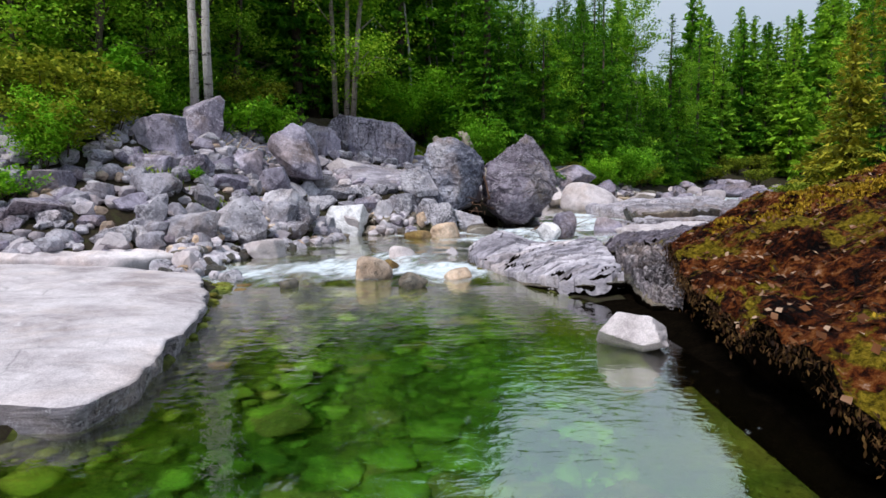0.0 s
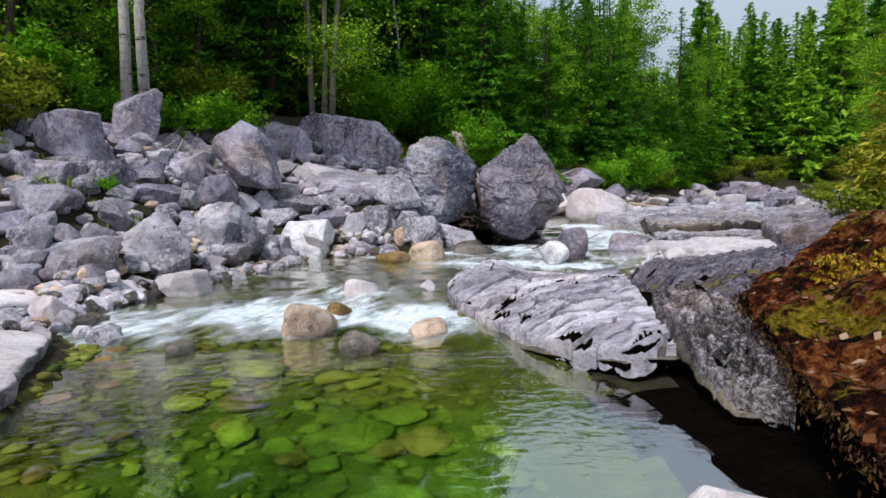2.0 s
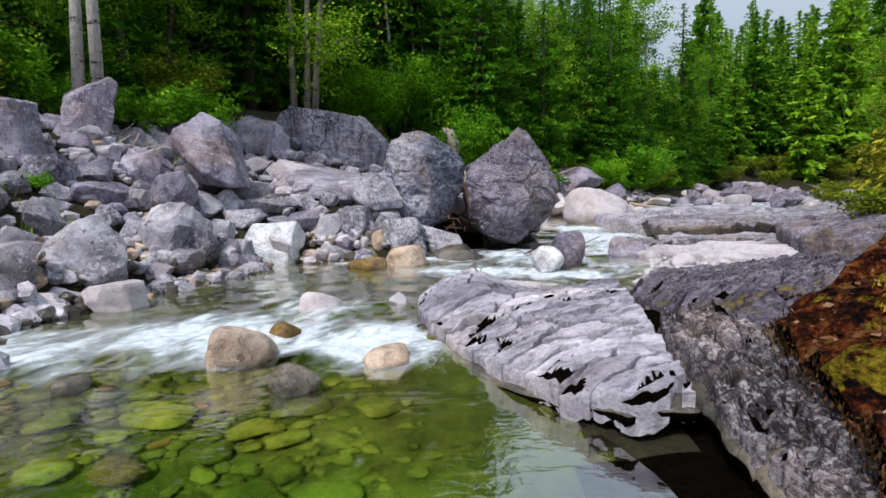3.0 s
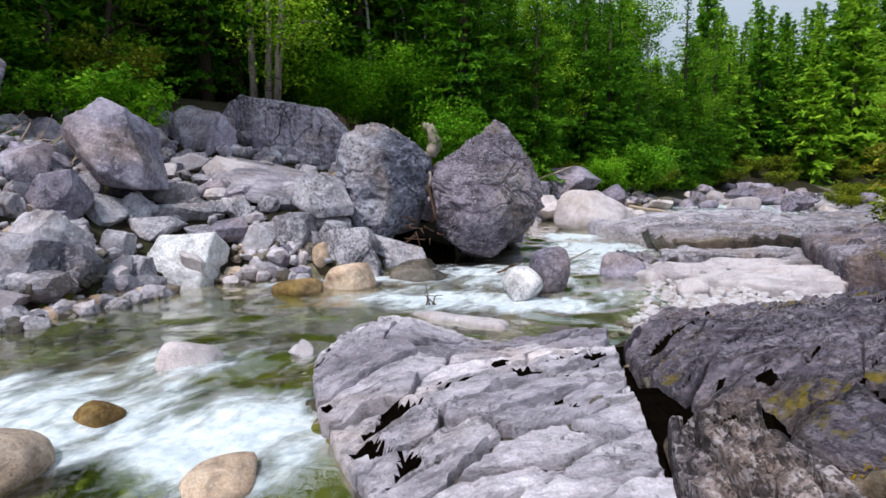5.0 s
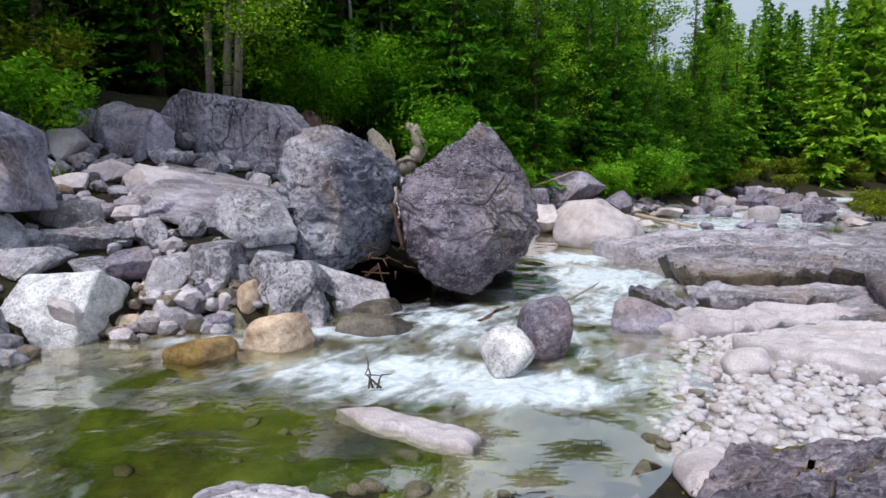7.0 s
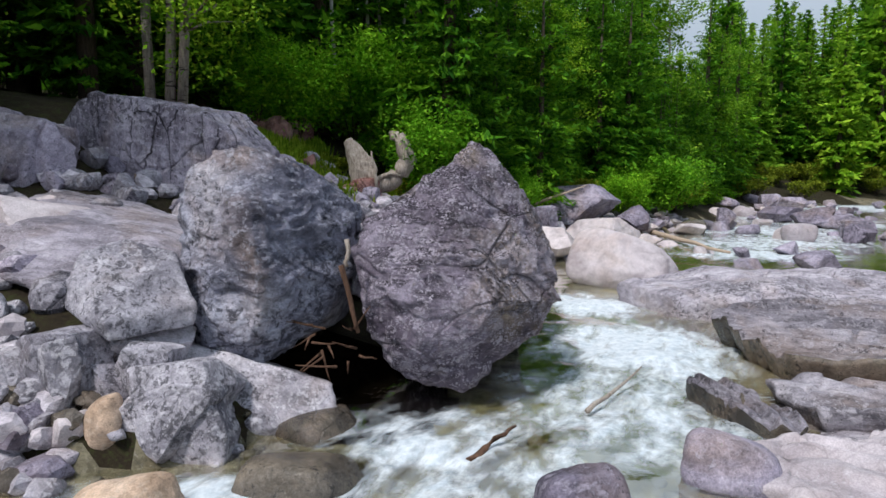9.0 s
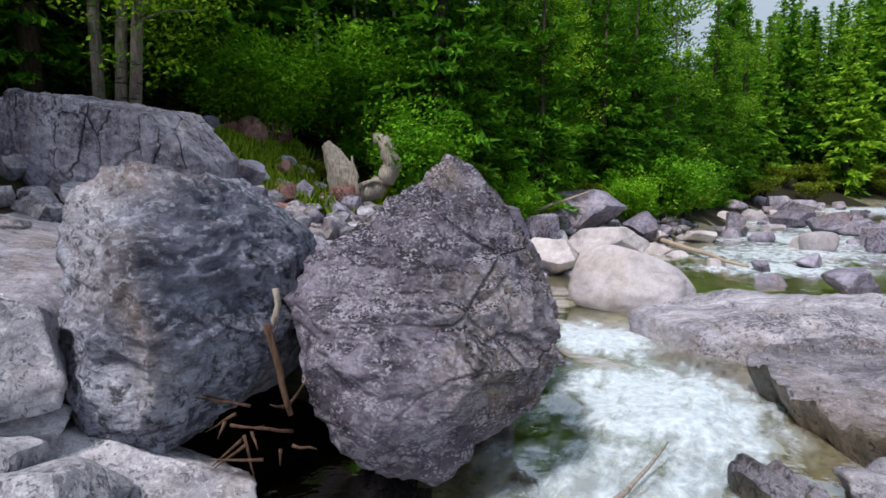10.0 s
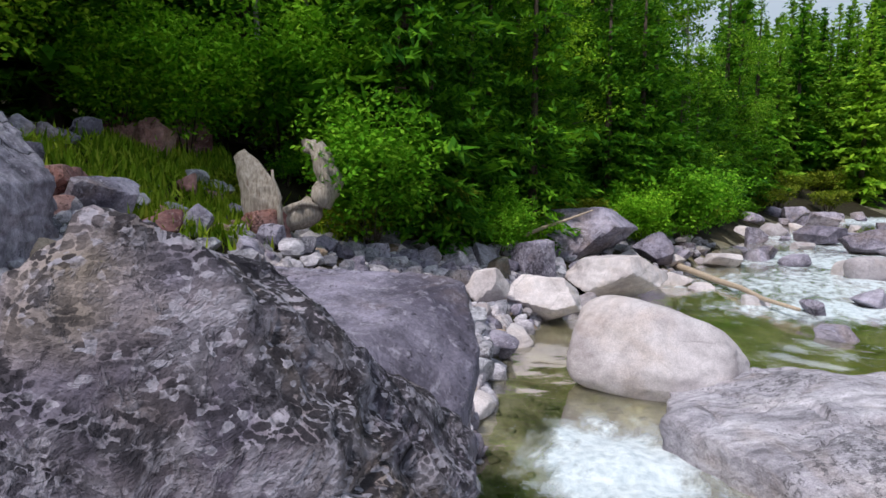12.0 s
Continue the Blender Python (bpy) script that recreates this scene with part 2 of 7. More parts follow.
HUMP = granite("purple_grey_bedrock", (0.04, 0.033, 0.044), (0.105, 0.09, 0.113), (0.21, 0.18, 0.222), (0.42, 0.38, 0.43), 0.56, strata=(0.6, 1.3, 3.0), turn=(0.12, 0.05, 0.5), black=0.55, moss=0.1, flecks=0.3)
RIBROCK = granite("tan_layered_rock", (0.055, 0.044, 0.05), (0.16, 0.135, 0.15), (0.30, 0.262, 0.285), (0.52, 0.47, 0.49), 0.55, strata=(1.2, 1.0, 1.6), black=0.51, flecks=0.6, mottled=1.3)
SLABROCK = granite("pale_fractured_rock", (0.22, 0.203, 0.232), (0.40, 0.37, 0.415), (0.56, 0.525, 0.57), (0.67, 0.635, 0.675), 0.57, strata=(0.8, 1.8, 2.0), turn=(0, 0, 0.6), black=0.575)
WHITEROCK = granite("white_lichen_granite", (0.36, 0.35, 0.37), (0.58, 0.57, 0.595), (0.70, 0.69, 0.71), (0.76, 0.755, 0.77), 0.55, black=0.6, flecks=0.4, stained=0.2)
WETROCK = granite("wet_river_rock", (0.035, 0.032, 0.028), (0.10, 0.085, 0.065), (0.22, 0.18, 0.13), (0.3, 0.27, 0.22), 0.64)
WETROCK.node_tree.nodes["Principled BSDF"].inputs["Roughness"].default_value = 0.25
WETROCK.node_tree.nodes["Principled BSDF"].inputs["Specular IOR Level"].default_value = 0.5
TANROCK = granite("tan_river_rock", (0.272, 0.184, 0.120), (0.464, 0.344, 0.256), (0.592, 0.480, 0.384), (0.608, 0.560, 0.496), 0.62, black=0.62)
BEDSTONE = granite("algae_covered_stone", (0.05, 0.07, 0.01), (0.16, 0.19, 0.028), (0.32, 0.33, 0.065), (0.46, 0.46, 0.16), 0.64, warm=(0.3, 0.22, 0.03), black=0.6)
REDROCK = granite("reddish_weathered_rock", (0.129, 0.056, 0.056), (0.313, 0.160, 0.144), (0.497, 0.304, 0.280), (0.570, 0.416, 0.400), 0.6, warm=(0.36, 0.14, 0.08))
OCHRE = granite("ochre_bed_stone", (0.09, 0.052, 0.018), (0.2, 0.125, 0.04), (0.32, 0.22, 0.08), (0.5, 0.42, 0.2), 0.66, black=0.64)
BED = granite("stream_bed", (0.019, 0.029, 0.004), (0.058, 0.073, 0.008), (0.116, 0.133, 0.021), (0.184, 0.196, 0.066), 0.62, warm=(0.16, 0.11, 0.03), black=0.58)
STREAMBED = granite("grey_brown_stream_bed", (0.05, 0.045, 0.03), (0.15, 0.135, 0.09), (0.27, 0.245, 0.19), (0.38, 0.36, 0.31), 0.6, warm=(0.2, 0.14, 0.06), black=0.58)
COBBLE = cobble_skin()
SOIL = ground_cover("forest_soil", (0.3, (0.006, 0.005, 0.003)), (0.5, (0.025, 0.018, 0.01)), (0.62, (0.035, 0.045, 0.012)), (0.78, (0.09, 0.075, 0.04)))
# black mud that also stands in for shade in hollows and under overhangs
SHADE_MUD = ground_cover("shade_black_mud", (0.35, (0.002, 0.0015, 0.001)), (0.55, (0.008, 0.006, 0.004)), (0.72, (0.022, 0.014, 0.008)), bump=0.2)
SHADE_MUD.node_tree.nodes["Principled BSDF"].inputs["Specular IOR Level"].default_value = 0.0
LEAFMOSS = moss_and_litter()
BIRCH_LEAF = leafy("birch_leaves", (0.075, 0.2, 0.01), (0.185, 0.42, 0.02), (0.42, 0.63, 0.05))
BUSH_LEAF = leafy("bush_leaves", (0.07, 0.22, 0.01), (0.16, 0.43, 0.018), (0.33, 0.60, 0.04), 0.36)
OLIVE_LEAF = leafy("olive_bush_leaves", (0.065, 0.109, 0.008), (0.173, 0.230, 0.017), (0.326, 0.363, 0.034))
NEEDLE = leafy("conifer_needles", (0.017, 0.078, 0.006), (0.065, 0.21, 0.01), (0.17, 0.38, 0.018), 0.3)
NEEDLE_WARM = leafy("yellowing_needles", (0.085, 0.115, 0.012), (0.23, 0.24, 0.02), (0.42, 0.39, 0.04), 0.2)
FAR_NEEDLE = leafy("distant_needles", (0.085, 0.21, 0.018), (0.2, 0.42, 0.028), (0.36, 0.58, 0.05), 0.38)
BIRCH_BARK = bark("birch_bark", (0.25, 0.22, 0.2), (0.5, 0.47, 0.44), (0.05, 0.045, 0.04))
DARK_BARK = bark("conifer_bark", (0.03, 0.022, 0.016), (0.12, 0.09, 0.07))
GREY_BARK = bark("brown_grey_bark", (0.11, 0.085, 0.07), (0.32, 0.27, 0.235), (0.05, 0.04, 0.035))
DRIFTWOOD = bark("driftwood", (0.3, 0.22, 0.16), (0.55, 0.44, 0.34))
OLDWOOD = bark("weathered_grey_wood", (0.16, 0.12, 0.09), (0.42, 0.37, 0.32))
REDWOOD = bark("broken_red_wood", (0.035, 0.018, 0.012), (0.15, 0.085, 0.055))
LITTER = leafy("fallen_leaves", (0.038, 0.013, 0.006), (0.150, 0.058, 0.021), (0.413, 0.274, 0.189), 0.1)
DARKROOT = leafy("dark_roots", (0.01, 0.005, 0.003), (0.04, 0.018, 0.008), (0.11, 0.06, 0.02), 0.05)
CUSHION = leafy("moss_cushions", (0.1, 0.07, 0.005), (0.27, 0.17, 0.01), (0.42, 0.28, 0.03), 0.15)
GRASS = leafy("bank_grass", (0.09, 0.17, 0.01), (0.22, 0.35, 0.02), (0.42, 0.48, 0.05), 0.35)

# ---- numeric helpers ----


def hash3(i, j, k):
    n = (i.astype(np.int64) * 374761393 + j.astype(np.int64) * 668265263 + k.astype(np.int64) * 2147483647) & 0x7FFFFFFF
    n = ((n ^ (n >> 13)) * 1274126177) & 0x7FFFFFFF
    return ((n ^ (n >> 16)) & 0xFFFF) / 65535.0


def vnoise(P):
    """Smooth value noise, -1 to 1, at an array of points."""
    P = np.asarray(P, float)
    f = np.floor(P)
    u = P - f
    u = u * u * (3 - 2 * u)
    i, j, k = (f[..., a].astype(np.int64) for a in range(3))
    out = 0
    for a in (0, 1):
        for b in (0, 1):
            for c in (0, 1):
                w = (u[..., 0] if a else 1 - u[..., 0]) * (u[..., 1] if b else 1 - u[..., 1]) * (u[..., 2] if c else 1 - u[..., 2])
                out = out + w * hash3(i + a, j + b, k + c)
    return out * 2 - 1


def fbm(P, octaves=4, gain=0.5):
    P = np.asarray(P, float)
    out, amp = 0, 1.0
    for o in range(octaves):
        out = out + amp * vnoise(P * 2.03 ** o + 17.3 * o)
        amp *= gain
    return out


def flat3(x, y, z=0.0):
    return np.stack([x, y, np.zeros_like(x) + z], -1)


def cells3(P, seed):
    """Nearest and second-nearest distance to scattered points in space, and the nearest one's own number."""
    f = np.floor(P).astype(np.int64)
    d1, d2, own = np.full(len(P), 9.0), np.full(len(P), 9.0), np.zeros(len(P))
    for a in (-1, 0, 1):
        for b in (-1, 0, 1):
            for c in (-1, 0, 1):
                i, j, k = f[:, 0] + a, f[:, 1] + b, f[:, 2] + c
                q = np.stack([i + hash3(i, j, k + seed), j + hash3(i, j, k + seed + 11), k + hash3(i, j, k + seed + 23)], -1)
                d = np.linalg.norm(P - q, axis=1)
                own = np.where(d < d1, hash3(i, j, k + seed + 37), own)
                d2 = np.where(d < d1, d1, np.minimum(d2, d))
                d1 = np.minimum(d1, d)
    return d1, d2, own


def crack_lines(x, y, cell, seed, ax=1.0, ay=1.0):
    """Distance to the nearest joint of an irregular block pattern, in cells, and each block's own number."""
    u, v = x / cell * ax, y / cell * ay
    i0, j0 = np.floor(u).astype(np.int64), np.floor(v).astype(np.int64)
    d1, d2, own = np.full(u.shape, 9.0), np.full(u.shape, 9.0), np.zeros(u.shape)
    for di in (-1, 0, 1):
        for dj in (-1, 0, 1):
            i, j = i0 + di, j0 + dj
            cx, cy = i + hash3(i, j, i * 0 + seed), j + hash3(i, j, i * 0 + seed + 31)
            d = np.hypot(u - cx, v - cy)
            own = np.where(d < d1, hash3(i, j, i * 0 + seed + 77), own)
            d2 = np.where(d < d1, d1, np.minimum(d2, d))
            d1 = np.minimum(d1, d)
    return d2 - d1, own


def mesh(name, verts, faces, mat, smooth=True):
    me = bpy.data.meshes.new(name)
    verts = np.asarray(verts, np.float32)
    if isinstance(faces, np.ndarray):
        n, k = faces.shape
        me.vertices.add(len(verts))
        me.vertices.foreach_set("co", verts.ravel())
        me.loops.add(n * k)
        me.loops.foreach_set("vertex_index", faces.astype(np.int32).ravel())
        me.polygons.add(n)
        me.polygons.foreach_set("loop_start", np.arange(0, n * k, k, dtype=np.int32))
        me.polygons.foreach_set("loop_total", np.full(n, k, np.int32))
        me.update(calc_edges=True)
    else:
        me.from_pydata(verts.tolist(), [], faces)
    if mat is not None:
        me.materials.append(mat)
    me.polygons.foreach_set("use_smooth", np.full(len(me.polygons), smooth))
    return me


def part(name, me, parent, label=""):
    ob = new(name, me)
    ob.parent = parent
    return tagged(ob, label)


def grid_faces(nx, ny):
    i = np.arange((nx - 1) * (ny - 1))
    a = (i // (nx - 1)) * nx + i % (nx - 1)
    return np.stack([a, a + 1, a + nx + 1, a + nx], -1)


# ---- the lie of the land ----
LEFT_SHORE = [(-9, -60), (-4.2, -6), (-3.0, 2.5), (-2.6, 3.9), (-2.4, 5.2), (-2.7, 6.6), (-3.4, 9.0), (-4.3, 10.2), (-4.4, 12), (-3.9, 13), (-3.3, 14.2), (-2.8, 15.6), (-1.8, 16.6),
              (-0.2, 16.9), (0.55, 17.5), (0.95, 18.7), (2.2, 20.2), (3.2, 21.9), (3.5, 24.5), (4.2, 28), (6.5, 32.5), (9.5, 36), (12, 39), (19, 50), (29, 66), (45, 78), (90, 92), (1600, 300)]
RIGHT_SHORE = [(5, -60), (2.6, -6), (2.25, 2.5), (2.28, 4.2), (2.2, 5.2), (2.12, 6.8), (1.8, 8.0), (1.45, 9.5), (0.85, 10.4), (0.65, 11.6), (1.0, 12.7), (2.0, 12.5), (3.2, 12.75), (4.1, 13.8),
               (4.6, 15.3), (5.3, 16.5), (6.1, 18.8), (7.2, 21.5), (9.0, 24), (12.5, 26), (16, 30), (19, 36), (26, 46), (34, 56), (48, 66), (92, 80), (1600, 285)]
TALUS_FOOT = [(-60, -20), (-16, 4), (-9.5, 9.2), (-6.6, 10.6), (-4.6, 11.2)] + LEFT_SHORE[9:]


def span(px, py, line):
    """Distance from points to a broken line, and on which side (positive: to its right as it runs)."""
    best, side = np.full(px.shape, 1e9), np.ones(px.shape)
    for (ax, ay), (bx, by) in zip(line[:-1], line[1:]):
        dx, dy = bx - ax, by - ay
        t = np.clip(((px - ax) * dx + (py - ay) * dy) / (dx * dx + dy * dy), 0, 1)
        ex, ey = px - ax - t * dx, py - ay - t * dy
        d = np.hypot(ex, ey)
        s = np.where(dx * ey - dy * ex < 0, 1.0, -1.0)
        near = d < best - 1e-9
        best, side = np.where(near, d, best), np.where(near, s, side)
    return best * side


def water_level(y):
    return np.interp(y, [-60, 9.2, 10.2, 14, 19, 23, 28, 40, 90, 400], [0, 0, 0.07, 0.2, 0.27, 0.38, 0.45, 0.6, 1.0, 3])


def right_rise(x, y, d):
    """Height of the right bank above the water, d metres in from its edge."""
    mossy = np.interp(d, [0, 0.3, 0.9, 2.0, 4.0, 7, 14, 40, 400], [-0.02, 0.05, 0.12, 0.32, 0.8, 1.1, 1.7, 5, 18])
    shelf = np.interp(d, [0, 0.4, 1.5, 4.0, 9, 16, 40, 400], [-0.05, 0.06, 0.15, 0.25, 0.5, 1.4, 5, 18])
    w = np.clip((y - 10.2) / 2.6, 0, 1)
    w = w * w * (3 - 2 * w)
    return mossy * (1 - w) + shelf * w


def ground_z(x, y):
    x, y = np.asarray(x, float), np.asarray(y, float)
    ws = water_level(y)
    dl, dr = span(x, y, LEFT_SHORE), -span(x, y, RIGHT_SHORE)
    inside = np.minimum(dl, dr)
    deep = np.interp(y, [-60, 1, 5.5, 8.2, 9.3, 10.2, 16, 60], [1.2, 1.15, 0.95, 0.45, 0.16, 0.28, 0.3, 0.3])
    bed = ws + 0.03 - deep * np.clip(inside / 1.6, 0, 1) ** 0.7
    talus = -span(x, y, TALUS_FOOT)
    rise = np.interp(talus, [-1, 0, 1, 2, 3.4, 5, 8, 12, 30, 80, 500], [0.1, 0.22, 0.78, 1.4, 2.3, 2.8, 3.6, 4.2, 7, 10, 22])
    low = np.interp(talus, [-1, 0, 1, 2, 3.4, 5, 6.5, 8, 12, 30, 80, 500], [0.1, 0.2, 0.6, 1.0, 1.5, 2.05, 3.1, 3.7, 4.3, 7, 10, 22])
    w = np.clip((y - 16.5) / 3.5, 0, 1)
    w = w * w * (3 - 2 * w)
    rise = rise * (1 - w) + low * w
    left = ws + np.where(talus > -0.5, rise, 0.06)
    beach = np.clip(-dl / 0.5, 0, 1) * 0.08
    left = np.maximum(left, ws + beach)
    right = ws + right_rise(x, y, np.maximum(-dr, 0))
    z = np.where(inside > 0, bed, np.where(dl <= 0, left, right))
    land = np.clip(-inside / 1.5, 0.1, 1)
    return z + land * (0.10 * fbm(flat3(x, y) * 0.9, 4) + 0.05 * fbm(flat3(x, y, 5) * 3.1, 3))


def axis(fine_lo, fine_hi, step, lo, hi, grow=1.13):
    mid = list(np.arange(fine_lo, fine_hi, step))
    out, s, v = [], step, fine_hi
    while v < hi:
        out.append(v)
        s *= grow
        v += s
    out.append(hi)
    low, s, v = [], step, fine_lo
    while v > lo:
        s *= grow
        v -= s
        low.append(max(v, lo))
    return np.array(low[::-1] + mid + out)


def sheet(name, xs, ys, zf, mat):
    X, Y = np.meshgrid(xs, ys)
    Z = zf(X, Y)
    return mesh(name, np.stack([X, Y, Z], -1).reshape(-1, 3), grid_faces(len(xs), len(ys)), mat), X, Y


# the ground: bed stones and silt under water, leaf moss on the near right bank, shelf rock further up, forest soil elsewhere
gx, gy = axis(-11, 11, 0.13, -1500, 1500), axis(-1, 31, 0.13, -900, 1600)
ground_mesh, GX, GY = sheet("ground", gx, gy, ground_z, SOIL)
for m in (LEAFMOSS, SHELF, BED, SHADE_MUD, STREAMBED):
    ground_mesh.materials.append(m)
fx, fy = (GX[:-1, :-1] + GX[1:, 1:]) / 2, (GY[:-1, :-1] + GY[1:, 1:]) / 2
f_in = np.minimum(span(fx, fy, LEFT_SHORE), -span(fx, fy, RIGHT_SHORE))
f_right = span(fx, fy, RIGHT_SHORE)
f_wob = 0.5 * fbm(flat3(fx, fy) * 0.8, 3)
slot = np.where((f_right > 3) & (fy + f_wob < 10.5) & (fy > -30), 1, 0)
slot = np.where((f_right > -0.2) & (fy + f_wob >= 12.8) & (f_right + f_wob < 7) & (fy < 60), 2, slot)
slot = np.where(f_in > 0, 3, slot)
slot = np.where((f_in > 0) & ((fy + f_wob > 15.4) | (fx + f_wob > 1.9) & (fy > 11)), 5, slot)
# black mud under the overhanging bank, with the shade there painted in
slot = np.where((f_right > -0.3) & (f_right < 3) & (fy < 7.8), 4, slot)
# the deep crevice beside the hump: its shade painted black
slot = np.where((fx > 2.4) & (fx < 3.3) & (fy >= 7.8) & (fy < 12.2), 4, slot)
# the hollow beneath the great boulders: shade painted onto the ground
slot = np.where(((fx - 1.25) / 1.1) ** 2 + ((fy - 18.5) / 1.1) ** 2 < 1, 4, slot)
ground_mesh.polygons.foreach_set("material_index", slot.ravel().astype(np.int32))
ground = tagged(new("ground", ground_mesh), "river valley floor of soil, moss, rock and stony bed", "ground", kind="structure")


# ---- water ----
def make_water():
    m, nt, b = shader("clear_river_water", 0.03)
    p = where(nt)
    b.inputs["Transmission Weight"].default_value = 1.0
    b.inputs["IOR"].default_value = 1.33
    b.inputs["Coat Weight"].default_value = 1.0
    b.inputs["Coat IOR"].default_value = 3.1
    b.inputs["Coat Roughness"].default_value = 0.02
    b.inputs["Specular IOR Level"].default_value = 0.5
    at = nt.nodes.new("ShaderNodeAttribute")
    at.attribute_name = "foam"
    deep = nt.nodes.new("ShaderNodeAttribute")
    deep.attribute_name = "depth"
    tint = ramp(nt, deep.outputs["Fac"], (0.0, (0.9, 0.95, 0.82)), (0.3, (0.78, 0.92, 0.42)), (0.6, (0.36, 0.93, 0.16)), (0.95, (0.11, 0.72, 0.12)))
    nt.links.new(tint, b.inputs["Base Color"])
    rip = blend(nt, 0.5, fog(nt, stretch(nt, p, (1.0, 2.2, 1)), 3.0, 3, 0.5, 0.6), fog(nt, p, 9.0, 3, 0.5))
    bump = node(nt, "ShaderNodeBump", Strength=0.3, Distance=0.03)
    nt.links.new(rip, bump.inputs["Height"])
    nt.links.new(bump.outputs["Normal"], b.inputs["Normal"])
    nt.links.new(bump.outputs["Normal"], b.inputs["Coat Normal"])
    foam = nt.nodes.new("ShaderNodeBsdfPrincipled")
    foam.inputs["Roughness"].default_value = 0.55
    nt.links.new(ramp(nt, fog(nt, p, 9, 5), (0.3, (0.42, 0.49, 0.54)), (0.62, (0.72, 0.77, 0.80))), foam.inputs["Base Color"])
    froth = fog(nt, stretch(nt, stretch(nt, p, (1, 1, 1), (0, 0, 0.47)), (1.7, 0.8, 1)), 2.4, 9, 0.62, 0.25)
    add = nt.nodes.new("ShaderNodeMath")
    add.operation = "ADD"
    nt.links.new(froth, add.inputs[0])
    nt.links.new(at.outputs["Fac"], add.inputs[1])
    mask = ramp(nt, add.outputs[0], (0.64, 0.0), (0.8, 0.3), (0.98, 0.96))
    relief(nt, foam, froth, 0.8, 0.06)
    mx = nt.nodes.new("ShaderNodeMixShader")
    nt.links.new(mask, mx.inputs["Fac"])
    nt.links.new(b.outputs["BSDF"], mx.inputs[1])
    nt.links.new(foam.outputs["BSDF"], mx.inputs[2])
    nt.links.new(mx.outputs["Shader"], nt.nodes["Material Output"].inputs["Surface"])
    return m


# white water: centre, reach across and along, strength
RAPIDS = [(13, 34, 4, 3, 0.42), (17, 40, 5, 4, 0.46), (0.6, 16.45, 1.3, 0.35, 0.46), (2.2, 17.2, 0.9, 0.4, 0.5), (-0.7, 16.0, 0.8, 0.3, 0.42), (-3.6, 10.2, 1.3, 0.9, 0.42), (-1.6, 10.8, 1.7, 1.1, 0.5), (0.1, 10.5, 0.9, 0.9, 0.5), (-0.9, 12.0, 1.2, 0.6, 0.3), (1.3, 15.0, 1.3, 0.9, 0.5), (2.6, 14.6, 1.1, 0.8, 0.58), (2.7, 16.6, 1.4, 1.3, 0.36),
          (2.2, 17.6, 1.3, 0.8, 0.36), (4.2, 18.2, 1.5, 1.7, 0.4), (5.0, 20.6, 1.5, 1.7, 0.52), (5.0, 23.3, 0.9, 1.2, 0.62), (3.9, 15.3, 0.8, 1.2, 0.3), (12, 31, 3, 1.6, 0.5), (15, 35, 4, 2.5, 0.45), (24, 47, 6, 8, 0.5), (40, 66, 12, 9, 0.5)]


def rapid(x, y):
    f = np.zeros_like(x)
    for cx, cy, rx, ry, k in RAPIDS:
        f = np.maximum(f, k * np.exp(-(((x - cx) / rx) ** 2 + ((y - cy) / ry) ** 2) ** 1.5))
    return f


def water_z(x, y):
    f = rapid(x, y)
    calm = np.clip((y - 9.2) / 1.0, 0, 1)
    P = flat3(x, y)
    return water_level(y) + f * 0.13 * fbm(P * np.array([1.6, 1.2, 1]), 4) + calm * 0.02 * fbm(P * 2.3, 3) + 0.003 * fbm(P * 2.0, 2)


wx, wy = axis(-6, 10, 0.10, -120, 160), axis(0, 27, 0.10, -60, 250)
water_mesh, WX, WY = sheet("water", wx, wy, water_z, make_water())
WX, WY = WX.ravel(), WY.ravel()
a = water_mesh.attributes.new("foam", "FLOAT", "POINT")
a.data.foreach_set("value", rapid(WX, WY).astype(np.float32))
a = water_mesh.attributes.new("depth", "FLOAT", "POINT")
a.data.foreach_set("value", np.clip(water_level(WY) - ground_z(WX, WY), 0, 1.2).astype(np.float32))
bm = bmesh.new()
bm.from_mesh(water_mesh)
w_in = np.minimum(span(WX, WY, LEFT_SHORE), -span(WX, WY, RIGHT_SHORE))
bm.verts.ensure_lookup_table()
bmesh.ops.delete(bm, geom=[v for v, d in zip(bm.verts, w_in) if d < -1.7], context="VERTS")
bm.to_mesh(water_mesh)
bm.free()
water = tagged(new("water", water_mesh), "clear green mountain stream with white rapids", "water", kind="structure")
water.visible_shadow = False

# ---- rocks ----


def ball(n):
    bm = bmesh.new()
    bmesh.ops.create_icosphere(bm, subdivisions=n, radius=1)
    v = np.array([p.co[:] for p in bm.verts])
    f = np.array([[p.index for p in q.verts] for q in bm.faces])
    bm.free()
    return v / np.linalg.norm(v, axis=1)[:, None], f


BALLS = {n: ball(n) for n in (2, 3, 4, 5, 6, 7)}


